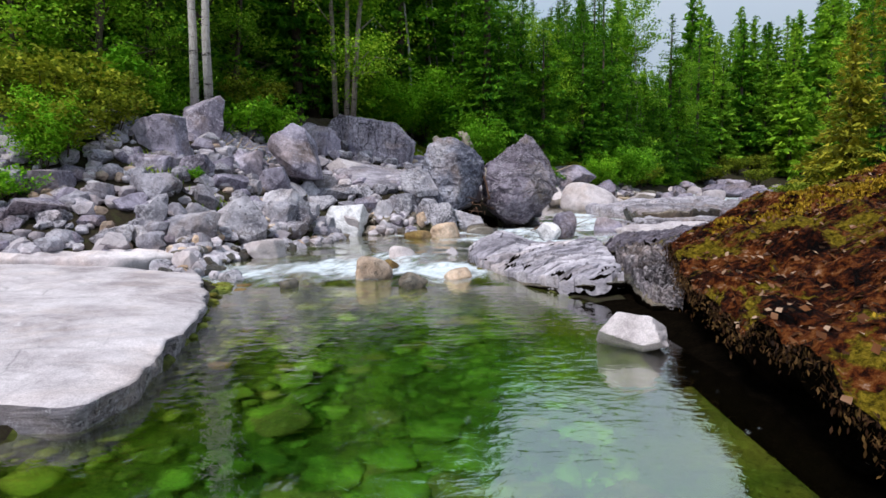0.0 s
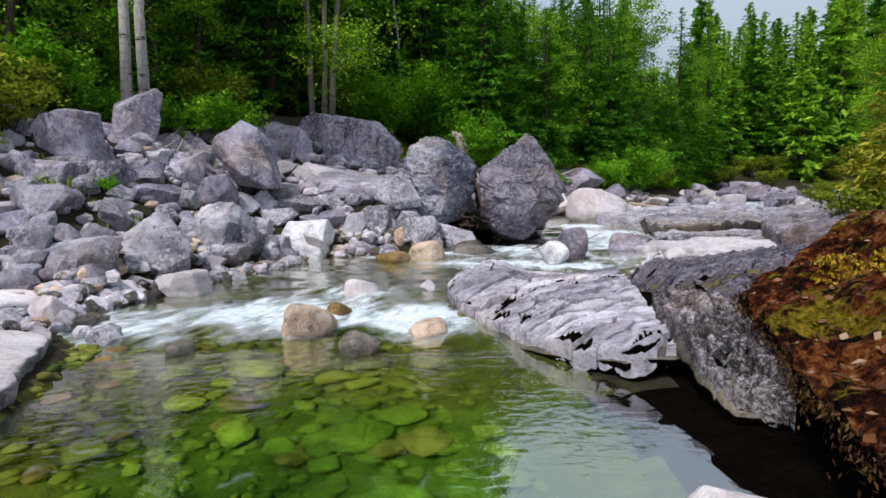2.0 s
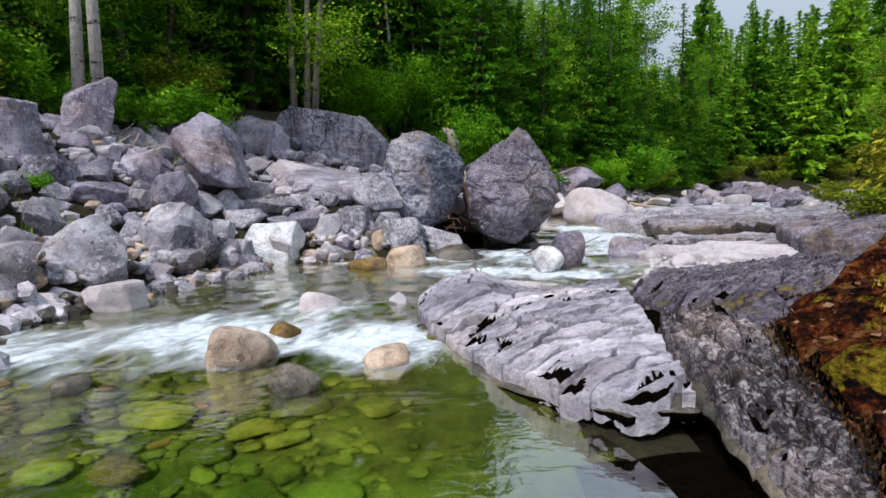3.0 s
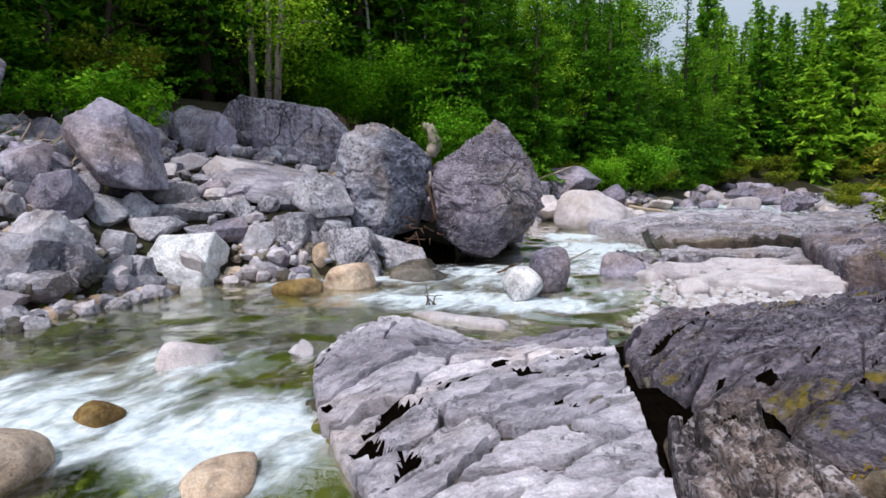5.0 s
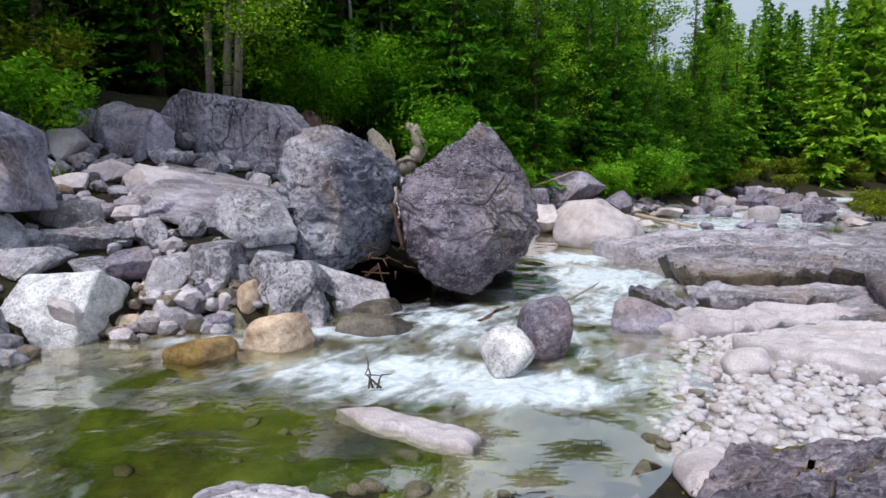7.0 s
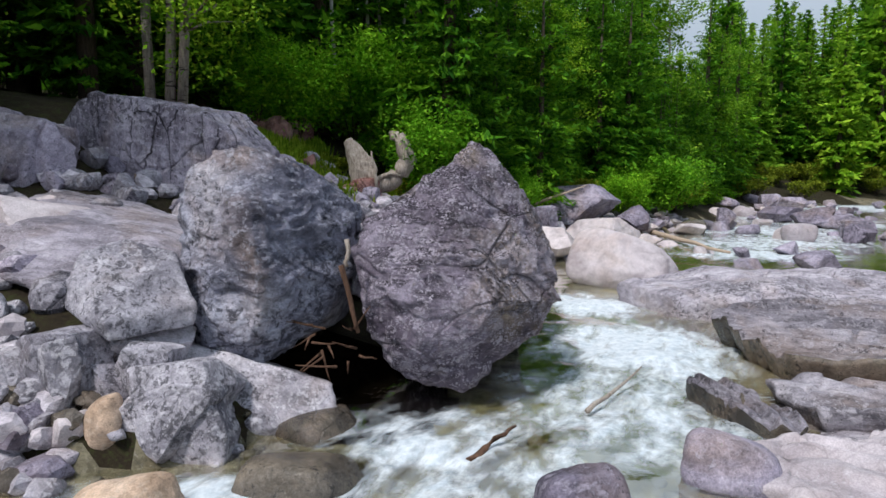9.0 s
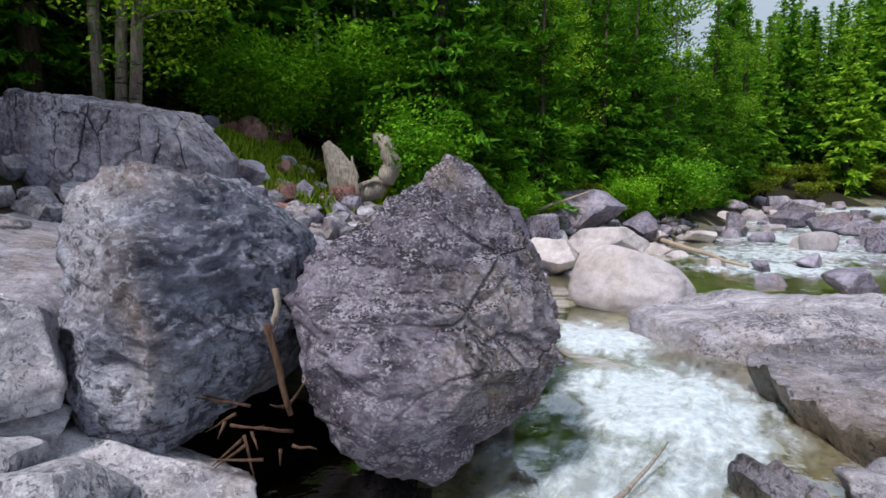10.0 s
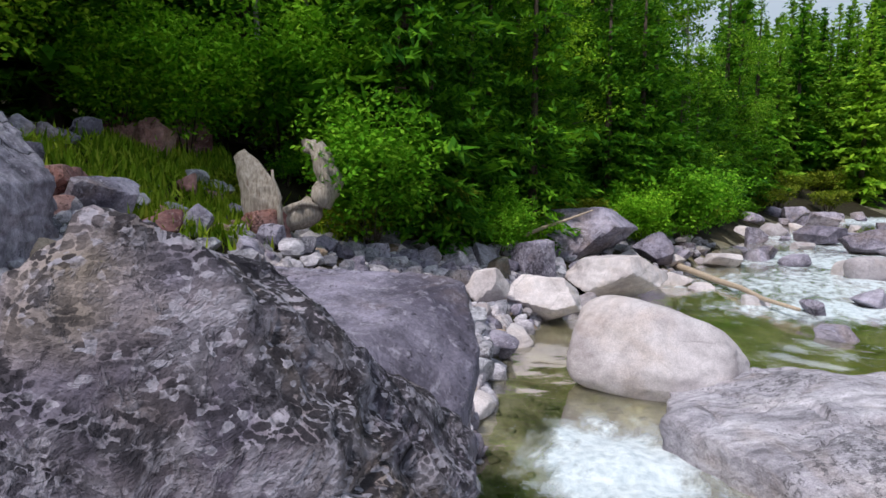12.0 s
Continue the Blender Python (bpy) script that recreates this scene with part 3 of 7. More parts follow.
def cut_stone(normals, dist, detail, soft=14, rough=0.03, seed=0, chips=0.0, grid=(1.5, 1.5, 1.9)):
    """A stone cut by planes round its middle, edges worn, surface broken."""
    D, F = BALLS[detail]
    k = np.maximum(D @ np.asarray(normals).T, 1e-3) / np.asarray(dist)
    r = 1 / (k ** soft).sum(1) ** (1 / soft)
    V = D * r[:, None]
    size = np.abs(V).max()
    S = V / size * 3 + seed * 7.1
    n = fbm(S * 0.9, 3) + 0.5 * fbm(S * 3.1, 3)
    out = rough * size * n
    if chips:
        Q = V + 0.12 * np.stack([fbm(V * 1.7 + o, 3) for o in (3, 51, 97)], -1)
        if grid[2] < 1:
            d1, d2, own = cells3(Q * np.array(grid), seed)
            out = out + chips * (0.08 * (own - 0.5) - 0.06 * np.clip(1 - (d2 - d1) / 0.07, 0, 1) * (own > 0.4))
        lean = Q @ np.array([0.45, 0.35, 0.85])
        out = out - chips * 0.06 * np.clip(vnoise(np.stack([lean * 4, Q[:, 0] * 0.7, Q[:, 1] * 0.7], -1)) - 0.1, 0, 1)
        ledge_at = lean * 5.5 + 1.3 * fbm(Q * 1.1 + 9, 3)
        out = out + chips * 0.045 * (np.floor(ledge_at) - ledge_at + 0.5) * np.clip(0.4 + 1.2 * fbm(Q * 0.8 + 31, 2), 0, 1)
        for f, amp in ((1.6, 0.08), (3.7, 0.05), (8.0, 0.024), (17.0, 0.012)):
            out = out - chips * amp * np.abs(vnoise(Q * np.array([1, 1, 1.4]) * f + 5))
    return V + D * out[:, None], F


def worn_block(seed, detail=3, planes=13, soft=16, rough=0.035, box=(0.8, 1.15), chips=0.0):
    g = np.random.RandomState(seed)
    n = g.normal(size=(planes, 3))
    n /= np.linalg.norm(n, axis=1)[:, None]
    turn = np.array(Euler(tuple(g.uniform(0, 6.28, 3))).to_matrix())
    n = np.vstack([n, turn, -turn])
    d = np.concatenate([g.uniform(0.7, 1.0, planes), g.uniform(*box, 6)])
    V, F = cut_stone(n, d, detail, soft, rough, seed, chips)
    lo, hi = V.min(0), V.max(0)
    return (V - (lo + hi) / 2) / (hi - lo), F


def hull_stone(points, detail=5, soft=26, rough=0.02, seed=0, chips=0.0, grid=(1.5, 1.5, 1.9), trim=(0.93, 0.99)):
    """A stone from the corners of its hull, in world metres; returns vertices round its middle and the middle."""
    bm = bmesh.new()
    for p in points:
        bm.verts.new(p)
    res = bmesh.ops.convex_hull(bm, input=bm.verts)
    bmesh.ops.recalc_face_normals(bm, faces=bm.faces)
    c = np.mean(points, axis=0)
    normals, dist = [], []
    for f in bm.faces:
        n = np.array(f.normal)
        d = float((np.array(f.verts[0].co) - c) @ n)
        if d < 0:
            n, d = -n, -d
        if d > 0.02:
            normals.append(n)
            dist.append(d)
    bm.free()
    gg = np.random.RandomState(seed + 50)
    P = np.array(points) - c
    for n in gg.normal(size=(20, 3)):
        n = n / np.linalg.norm(n)
        normals.append(n)
        dist.append(float((P @ n).max()) * gg.uniform(*trim))
    V, F = cut_stone(normals, dist, detail, soft, rough, seed, chips, grid)
    return V, F, c


ROCK_MESHES = {}


def rock_mesh(kind, mat, detail):
    key = (kind, mat.name, detail)
    if key not in ROCK_MESHES:
        V, F = worn_block(kind * 13 + 5, detail, *((9 + kind % 6, 50 + (kind % 4) * 30, 0.012 + 0.005 * (kind % 3), (0.92, 1.25), 0.45) if kind < 14 else (16, 9, 0.022)))
        ROCK_MESHES[key] = mesh("boulder", V, F, mat)
        if kind < 14:
            ROCK_MESHES[key].set_sharp_from_angle(angle=radians(24))
    return ROCK_MESHES[key]


def rock(x, y, z, w, d, h, kind=0, turn=0.0, mat=TALUS, label="angular grey granite boulder in the talus", tilt=(0, 0), name="boulder", group="boulders on the left bank", detail=None, round_=False):
    """A boulder of w x d x h metres whose lowest point is at z."""
    detail = detail or (5 if max(w, h) > 1.15 else 4 if max(w, h) > 0.4 else 3)
    ob = new(name, rock_mesh(14 + kind % 5 if round_ or group == "river rocks" else kind % 14, mat, detail))
    ob.matrix_world = Matrix.LocRotScale((x, y, z + h / 2), Euler((radians(tilt[0]), radians(tilt[1]), radians(turn))), (w, d, h))
    return tagged(ob, label, "boulder", group)


def hull_rock(points, mat, label, seed, detail=5, soft=26, rough=0.02, chips=0.0, group="", grid=(1.5, 1.5, 1.9), trim=(0.93, 0.99)):
    V, F, c = hull_stone(points, detail, soft, rough, seed, chips, grid, trim)
    ob = new("boulder", mesh("boulder", V, F, mat))
    ob.location = c
    return tagged(ob, label, "boulder", group)




def slab(outline, top, thick, mat, label, seed, cell=0.6, crack=0.05, under=0.2, steps=None, name="rock_slab", group="", na=240, nr=36, swell=0.05, lift=0.05, aspect=(1.0, 1.0), turned=0.45, category="rock slab", side=None):
    """A ledge of bedrock: worn outline, jointed and stepped top, undercut sides. top: height as a function of x and y."""
    if sum(a[0] * b[1] - b[0] * a[1] for a, b in zip(outline, outline[1:] + outline[:1])) < 0:
        outline = outline[::-1]
    o = np.array(outline + outline[:1], float)
    run = np.concatenate([[0], np.cumsum(np.hypot(*np.diff(o, axis=0).T))])
    s = np.linspace(0, run[-1], na, endpoint=False)
    B = np.stack([np.interp(s, run, o[:, 0]), np.interp(s, run, o[:, 1])], -1)
    B = (B + np.roll(B, 1, 0) + np.roll(B, -1, 0)) / 3
    c = B.mean(0)
    out = (B - c) / np.linalg.norm(B - c, axis=1)[:, None]
    B = B + out * (0.07 * fbm(flat3(B[:, 0], B[:, 1], seed) * 1.7, 4) + 0.03 * fbm(flat3(B[:, 0], B[:, 1], seed + 3) * 6, 3))[:, None]
    rings, zs = [], []

    def surface(x, y):
        z = top(x, y) + swell * fbm(flat3(x, y, seed) * 0.9, 5)
        if steps:
            dx, dy, wide, high = steps
            q = (x * dx + y * dy) / wide + 0.7 * fbm(flat3(x, y, seed + 9) * np.array([0.6, 0.6, 1]), 4)
            f = q - np.floor(q)
            z = z + high * (np.clip((f - 0.75) / 0.25, 0, 1) - f)
        if crack:
            wx, wy = x + 0.12 * fbm(flat3(x, y, 2) * 2, 3), y + 0.12 * fbm(flat3(x, y, 8) * 2, 3)
            co, si = math.cos(turned), math.sin(turned)
            d, own = crack_lines(wx * co + wy * si, wy * co - wx * si, cell, seed, *aspect)
            open_ = np.clip(0.55 + 0.9 * fbm(flat3(x, y, 31) * 1.3, 2), 0, 1)
            e, own2 = crack_lines(wx * co + wy * si + 7, wy * co - wx * si, cell * 0.36, seed + 3, *aspect)
            z = z + lift * (own - 0.5) + 0.3 * lift * (own2 - 0.5) - crack * np.clip((1 - d / 0.085) * 2.2, 0, 1) * open_ - 0.2 * crack * np.clip(1 - e / 0.09, 0, 1) * (own2 > 0.5)
        return z
    for k in np.linspace(0.02, 1, nr) ** 0.75:
        P = c + (B - c) * k
        rings.append(P)
        zs.append(surface(P[:, 0], P[:, 1]) - 0.05 * k ** 14)
    zr = zs[-1]
    for k in (0.12, 0.3, 0.55, 0.8, 1.0):
        pull = under * k ** 1.3 - 0.02 * np.sin(k * 3.1)
        wob = 0.04 * fbm(np.stack([B[:, 0], B[:, 1], zr - thick * k * 3], -1) * 3, 3)
        rings.append(B - out * (pull + wob)[:, None])
        zs.append(zr - thick * k)
    V = np.concatenate([np.concatenate([r, z[:, None]], 1) for r, z in zip(rings, zs)])
    n = len(rings)
    i = np.arange((n - 1) * na)
    a, b = i // na * na + i % na, i // na * na + (i % na + 1) % na
    F = np.stack([a, a + na, b + na, b], -1).tolist()
    F.append(list(range(na)))
    F.append(list(range((n - 1) * na, n * na))[::-1])
    mid = np.array([c[0], c[1], V[:, 2].min()])
    me = mesh(name, V - mid, F, mat)
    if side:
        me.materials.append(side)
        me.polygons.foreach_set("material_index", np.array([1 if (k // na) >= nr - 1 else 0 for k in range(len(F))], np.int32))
    ob = new(name, me)
    ob.location = mid
    return tagged(ob, label, category, group)


def clip(poly, nx, ny, c):
    """The part of a polygon where nx * x + ny * y <= c."""
    out = []
    for (ax, ay), (bx, by) in zip(poly, poly[1:] + poly[:1]):
        da, db = nx * ax + ny * ay - c, nx * bx + ny * by - c
        if da <= 0:
            out.append((ax, ay))
        if da * db < 0:
            t = da / (da - db)
            out.append((ax + (bx - ax) * t, ay + (by - ay) * t))
    return out


def plates(base, outline, top, count, mat, seed, turned=0.45, aspect=(0.8, 2.2), thick=0.16, gap=0.02, lift=0.06, tilt=0.05, name="rock_plate", rough=0.018, cleft=0.06, ledges=0.012):
    """Breaks the top of a ledge into separate plates with open joints; each is a part of the ledge."""
    gg = np.random.RandomState(seed)
    co, si = math.cos(turned), math.sin(turned)
    to = lambda p: ((p[0] * co + p[1] * si) * aspect[0], (p[1] * co - p[0] * si) * aspect[1])
    back = lambda q: (q[0] / aspect[0] * co - q[1] / aspect[1] * si, q[0] / aspect[0] * si + q[1] / aspect[1] * co)
    if sum(a[0] * b[1] - b[0] * a[1] for a, b in zip(outline, outline[1:] + outline[:1])) < 0:
        outline = outline[::-1]
    U = [to(p) for p in outline]
    lo, hi = np.min(U, 0), np.max(U, 0)
    seeds = []
    need = 0.75 * math.sqrt((hi[0] - lo[0]) * (hi[1] - lo[1]) / count)
    for _ in range(4000):
        q = (gg.uniform(lo[0], hi[0]), gg.uniform(lo[1], hi[1]))
        if all(math.hypot(q[0] - a, q[1] - b) > need * gg.uniform(0.5, 1.1) for a, b in seeds):
            seeds.append(q)
    for k, (sx, sy) in enumerate(seeds):
        poly = U
        for j, (ox, oy) in enumerate(seeds):
            if j != k and math.hypot(ox - sx, oy - sy) < need * 5:
                poly = clip(poly, ox - sx, oy - sy, (ox * ox + oy * oy - sx * sx - sy * sy) / 2)
                if len(poly) < 3:
                    break
        if len(poly) < 3:
            continue
        P = np.array([back(q) for q in poly])
        area = 0.5 * abs(np.sum(P[:, 0] * np.roll(P[:, 1], -1) - np.roll(P[:, 0], -1) * P[:, 1]))
        if area < 0.012:
            continue
        ring = np.concatenate([a + (b - a) * np.linspace(0, 1, max(2, int(np.linalg.norm(b - a) / 0.028)), endpoint=False)[:, None] for a, b in zip(P, np.roll(P, -1, 0))])
        c = ring.mean(0)
        away = ring - c
        far = np.linalg.norm(away, axis=1)[:, None] + 1e-6
        opened = gap * gg.uniform(0.1, 2.6) + 0.05 * np.clip(fbm(flat3(ring[:, 0], ring[:, 1], seed) * 3, 4) + 0.1, 0, 1) + 0.012 * np.abs(fbm(flat3(ring[:, 0], ring[:, 1], seed + 5) * 11, 2))
        ring = c + away * np.maximum(0.3, 1 - opened[:, None] / far)
        tx, ty, up = gg.normal(0, tilt), gg.normal(0, tilt), gg.uniform(-0.5, 0.5) * lift

        def clefts(x, y):
            u, v = x * co + y * si, y * co - x * si
            lines = fbm(flat3(u * 0.9, v * 3.2, seed + 2), 2) + 0.08 * fbm(flat3(u, v, seed + 8) * 7, 2)
            split = np.clip((1 - np.abs(lines) / 0.13) * 2.2, 0, 1) * np.clip(3 * fbm(flat3(x, y, seed + 40) * 1.4, 2) + 0.75, 0, 1)
            return split

        def z(xy, s=0.0):
            x, y = xy[:, 0], xy[:, 1]
            v, split = y * co - x * si, clefts(x, y) * min(1.0, (1 - s) / 0.12)
            q = v * 7 + 1.6 * fbm(flat3(x, y, seed + 13) * 1.3, 3)
            leaf = np.floor(q) - q + 0.5
            return (top(x, y) + up + tx * (x - c[0]) + ty * (y - c[1]) + 0.05 * fbm(flat3(x, y, seed) * 0.9, 3) + rough * fbm(flat3(x, y, seed + k) * 3.5, 5)
                    + 0.35 * rough * fbm(flat3(x, y, seed + 60) * 17, 3) - cleft * split + ledges * leaf)
        reach = float(far.mean())
        n_in = max(5, int(reach / 0.028))
        V = []
        for s, drop in [(t, 0.0) for t in np.linspace(0.03, 0.97, n_in)] + [(1.0, 0.018), (1.0, thick * 0.5), (0.95, thick)]:
            r = c + (ring - c) * s
            V.append(np.concatenate([r, (z(r, s) - drop)[:, None]], 1))
        n, rows = len(ring), n_in + 3
        V = np.concatenate(V)
        i = np.arange((rows - 1) * n)
        a, b = i // n * n + i % n, i // n * n + (i % n + 1) % n
        F = np.stack([a, a + n, b + n, b], -1).tolist() + [list(range(n)), list(range((rows - 1) * n, rows * n))[::-1]]
        me = mesh(name, V - np.array(base.location), F, mat)
        # faces deep in the clefts are black
        me.materials.append(SHADE_MUD)
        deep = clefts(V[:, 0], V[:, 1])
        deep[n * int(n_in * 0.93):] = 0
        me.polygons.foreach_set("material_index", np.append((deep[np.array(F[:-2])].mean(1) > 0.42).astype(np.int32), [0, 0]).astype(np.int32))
        me.set_sharp_from_angle(angle=radians(48))
        part(name, me, base)
    return base


# ---- the great boulders ----
hull_rock([(2.5, 18.7, 3.1), (2.8, 18.8, 3.0), (2.98, 18.7, 2.76), (2.55, 19.5, 2.98), (2.0, 18.6, 2.68), (1.65, 18.5, 2.42), (1.28, 18.45, 2.2), (1.17, 18.45, 1.9), (1.24, 18.4, 1.45), (1.36, 18.4, 1.0), (1.5, 18.4, 0.76), (1.75, 18.36, 0.52), (2.06, 18.35, 0.38), (2.42, 18.38, 0.33), (2.8, 18.45, 0.55), (3.3, 18.5, 0.95), (3.5, 18.6, 1.36), (3.54, 18.65, 1.68), (3.4, 18.65, 2.02), (3.2, 18.65, 2.4),
           (1.7, 17.92, 1.5), (2.75, 17.9, 1.55), (2.35, 18.05, 2.3), (1.9, 17.9, 1.05), (2.5, 17.95, 0.95), (1.2, 19.7, 2.1), (1.2, 19.7, 0.9), (3.4, 19.7, 2.2), (3.5, 19.7, 1.4), (3.2, 19.7, 0.7), (2.0, 19.7, 0.25)],
          BIGROCK, "huge pointed grey granite boulder with dark lichen beside the rapids", 3, 7, 300, 0.004, 1.25, "great boulders by the river", trim=(0.985, 1.0))
hull_rock([(2.1, 21.3, 2.64), (2.85, 21.3, 2.62), (3.38, 21.2, 2.58), (3.47, 20.7, 2.3), (3.36, 20.2, 2.05), (3.22, 19.8, 1.85), (3.3, 20.4, 0.4), (2.6, 19.7, 2.35), (1.9, 19.9, 2.4), (1.7, 20.2, 0.6), (2.0, 22.2, 2.2), (3.3, 22.0, 2.2), (2.0, 22.2, 0.4), (3.4, 22.0, 0.4)],
          LILAC, "smooth lavender-grey granite boulder behind the pointed one", 23, 6, 90, 0.006, 0.4, "great boulders by the river")
hull_rock([(-0.25, 18.35, 2.98), (0.2, 18.2, 3.02), (0.55, 18.3, 2.93), (0.95, 18.6, 2.72), (1.24, 18.8, 2.42), (1.34, 18.85, 2.1), (1.3, 18.8, 1.72), (1.08, 18.5, 1.28), (0.82, 18.3, 0.9), (0.35, 18.0, 0.72), (-0.2, 18.0, 0.78), (-0.5, 18.2, 1.05), (-0.66, 18.4, 1.4), (-0.7, 18.45, 1.95), (-0.6, 18.4, 2.45), (-0.45, 18.4, 2.82),
           (0.42, 17.66, 2.35), (0.5, 17.62, 1.6), (0.35, 17.7, 1.05), (-0.2, 17.85, 1.35), (0.3, 20.3, 2.9), (1.1, 20.3, 2.3), (-0.7, 20.2, 2.2), (0.9, 20.4, 0.8), (-0.6, 20, 0.8)],
          VEINED, "tall rounded dark-veined granite boulder leaning on its neighbour", 8, 7, 200, 0.005, 1.2, "great boulders by the river", trim=(0.98, 1.0))
hull_rock([(-4.25, 22.4, 3.6), (-4.1, 22.45, 3.9), (-3.8, 22.4, 4.12), (-2.8, 22.35, 4.0), (-1.85, 22.4, 3.78), (-1.4, 22.55, 3.42), (-1.1, 22.9, 3.1), (-1.4, 22.4, 1.9), (-2.6, 22.15, 1.8), (-4.2, 22.3, 1.9), (-3.7, 24.4, 4.3), (-1.8, 24.4, 4.0), (-1.05, 24.2, 3.2), (-4.3, 24.4, 3.2), (-4.3, 24.4, 2.0), (-1.2, 24.4, 1.9)],
          BLOCKROCK, "massive blocky grey granite block with vertical fractures", 12, 7, 300, 0.006, 0.8, "great boulders by the river", (2.8, 2.8, 0.6), trim=(0.99, 1.0))
hull_rock([(-4.05, 16.5, 3.25), (-3.72, 16.6, 3.12), (-4.62, 16.4, 2.88), (-4.8, 16.6, 2.6), (-3.36, 16.5, 2.1), (-3.4, 16.5, 1.7), (-3.92, 16.1, 2.0), (-4.2, 16.6, 1.8), (-4.5, 17.5, 2.9), (-3.6, 17.6, 2.8), (-3.4, 17.5, 1.7), (-4.3, 17.5, 1.7)],
          LILAC, "tilted angular granite block with a dark hollow underside", 15, 6, 220, 0.008, 0.5, "great boulders by the river", trim=(0.98, 1.0))
hull_rock([(-1.22, 17.7, 1.97), (-0.9, 17.95, 2.08), (-0.42, 17.95, 1.95), (-0.1, 17.75, 1.42), (-0.14, 17.7, 1.24), (-0.7, 17.2, 1.2), (-0.72, 17.16, 1.38), (-1.22, 17.4, 1.46), (-1.26, 17.5, 1.7), (-0.5, 18.3, 1.8), (-1.2, 18.3, 1.7), (-0.4, 18.2, 1.3), (-1.1, 17.9, 1.25)],
          TALUS, "angular wedge of blue-grey granite with lichen", 17, 6, 300, 0.006, 0.35, "great boulders by the river", trim=(0.99, 1.0))
hull_rock([(-3.1, 19.3, 2.15), (-2.2, 19.4, 2.15), (-1.2, 19.2, 1.95), (-0.8, 18.9, 1.65), (-1.2, 18.4, 1.45), (-2.4, 18.2, 1.45), (-3.0, 18.6, 1.6), (-1.0, 20.6, 2.0), (-2.6, 21.8, 2.35), (-3.9, 21.6, 2.6), (-3.9, 20.0, 2.2), (-2, 20.8, 1.2), (-1, 20, 1.0)],
          SLABROCK, "smooth pale granite mass between the boulders", 19, 5, 30, 0.02, 0.8, "great boulders by the river")
hull_rock([(-0.55, 17.9, 1.08), (0.2, 17.95, 0.92), (1.15, 17.95, 0.62), (1.25, 17.75, 0.42), (-0.35, 17.5, 0.62), (0.45, 17.36, 0.42), (0.3, 17.4, 0.2), (1.1, 17.6, 0.15), (-0.5, 17.6, 0.3), (-0.5, 18.5, 0.95), (1.0, 18.3, 0.55), (-0.4, 18.5, 0.3), (1.0, 18.3, 0.2)],
          TALUS, "long flat granite rock with a wet dark foot", 27, 6, 200, 0.008, 0.5, "great boulders by the river", trim=(0.98, 1.0))
hull_rock([(-0.62, 16.95, 0.66), (-0.1, 16.98, 0.93), (0.2, 17.0, 0.92), (0.4, 17.05, 0.52), (-0.6, 16.9, 0.12), (0.38, 16.95, 0.12), (-0.35, 17.55, 0.95), (0.2, 17.5, 0.9), (-0.6, 17.5, 0.3), (0.4, 17.5, 0.3)],
          TALUS, "angular granite rock with a reddish brown foot in the water", 29, 6, 200, 0.01, 0.3, "great boulders by the river", trim=(0.985, 1.0))
hull_rock([(-3.3, 15.5, 0.1), (-2.25, 15.75, 0.1), (-3.2, 15.55, 0.42), (-2.2, 15.8, 0.48), (-2.95, 16.05, 1.05), (-2.1, 16.15, 1.08), (-2.0, 16.4, 0.8), (-2.06, 16.7, 0.2), (-3.31, 17.1, 0.85), (-2.21, 17.1, 0.7), (-3.46, 17.0, 0.2), (-2.16, 17.1, 0.2)],
          WHITEROCK, "white lichen-covered granite block at the water's edge", 31, 6, 260, 0.006, 0.4, "great boulders by the river", trim=(0.985, 1.0))

# ---- ledges of bedrock ----
slab([(-3.75, 9.15), (-3.0, 7.7), (-2.5, 6.1), (-2.28, 4.9), (-2.12, 4.1), (-2.2, 3.65), (-2.9, 3.6), (-4.4, 3.2), (-7.5, 3.0), (-9.5, 5.0), (-9.6, 8.2), (-8.0, 9.9), (-5.6, 9.9)],
     lambda x, y: 0.24 + 0.022 * np.maximum(-x - 2.5, 0) + 0.0 * y, 0.4, PALE, "broad smooth bleached granite slab beside the pool", 4, 2.6, 0.018, 0.15, (0.35, -1.0, 0.9, 0.03), swell=0.035, lift=0.02, group="bedrock ledges", nr=60, na=420, side=SHELF)
slab([(-9.5, 10.0), (-7.2, 9.9), (-5.4, 9.8), (-4.6, 10.4), (-5.2, 11.3), (-7.5, 11.2), (-9.6, 11.4)],
     lambda x, y: 0.42 + 0.02 * (-x - 5), 0.35, PALE, "low layered pale ledge at the foot of the talus", 5, 0.9, 0.03, 0.1, (0.2, 1.0, 0.35, 0.05), group="bedrock ledges", na=200, nr=26)
OVERHANG = [(0.42, 11.5), (0.7, 10.5), (1.0, 9.9), (1.3, 9.2), (1.65, 8.5), (2.05, 8.0), (2.42, 7.95), (2.55, 8.7), (2.66, 9.5), (2.76, 10.4), (2.95, 11.4), (3.05, 12.05), (2.3, 11.85), (1.75, 11.85), (1.2, 12.1), (0.68, 12.1)]


def overhang_top(x, y):
    return 0.42 + 0.07 * (x - 1.7) - 0.16 * np.exp(-np.maximum(x - 0.45 - 0.43 * (11.4 - y), 0) / 0.3) + 0.03 * np.sin(y * 1.3) + 0.03 * np.sin(x * 2.1 - y) + 0.26 * np.exp(-((x - 1.1) ** 2 + (y - 11.55) ** 2) / 0.25)


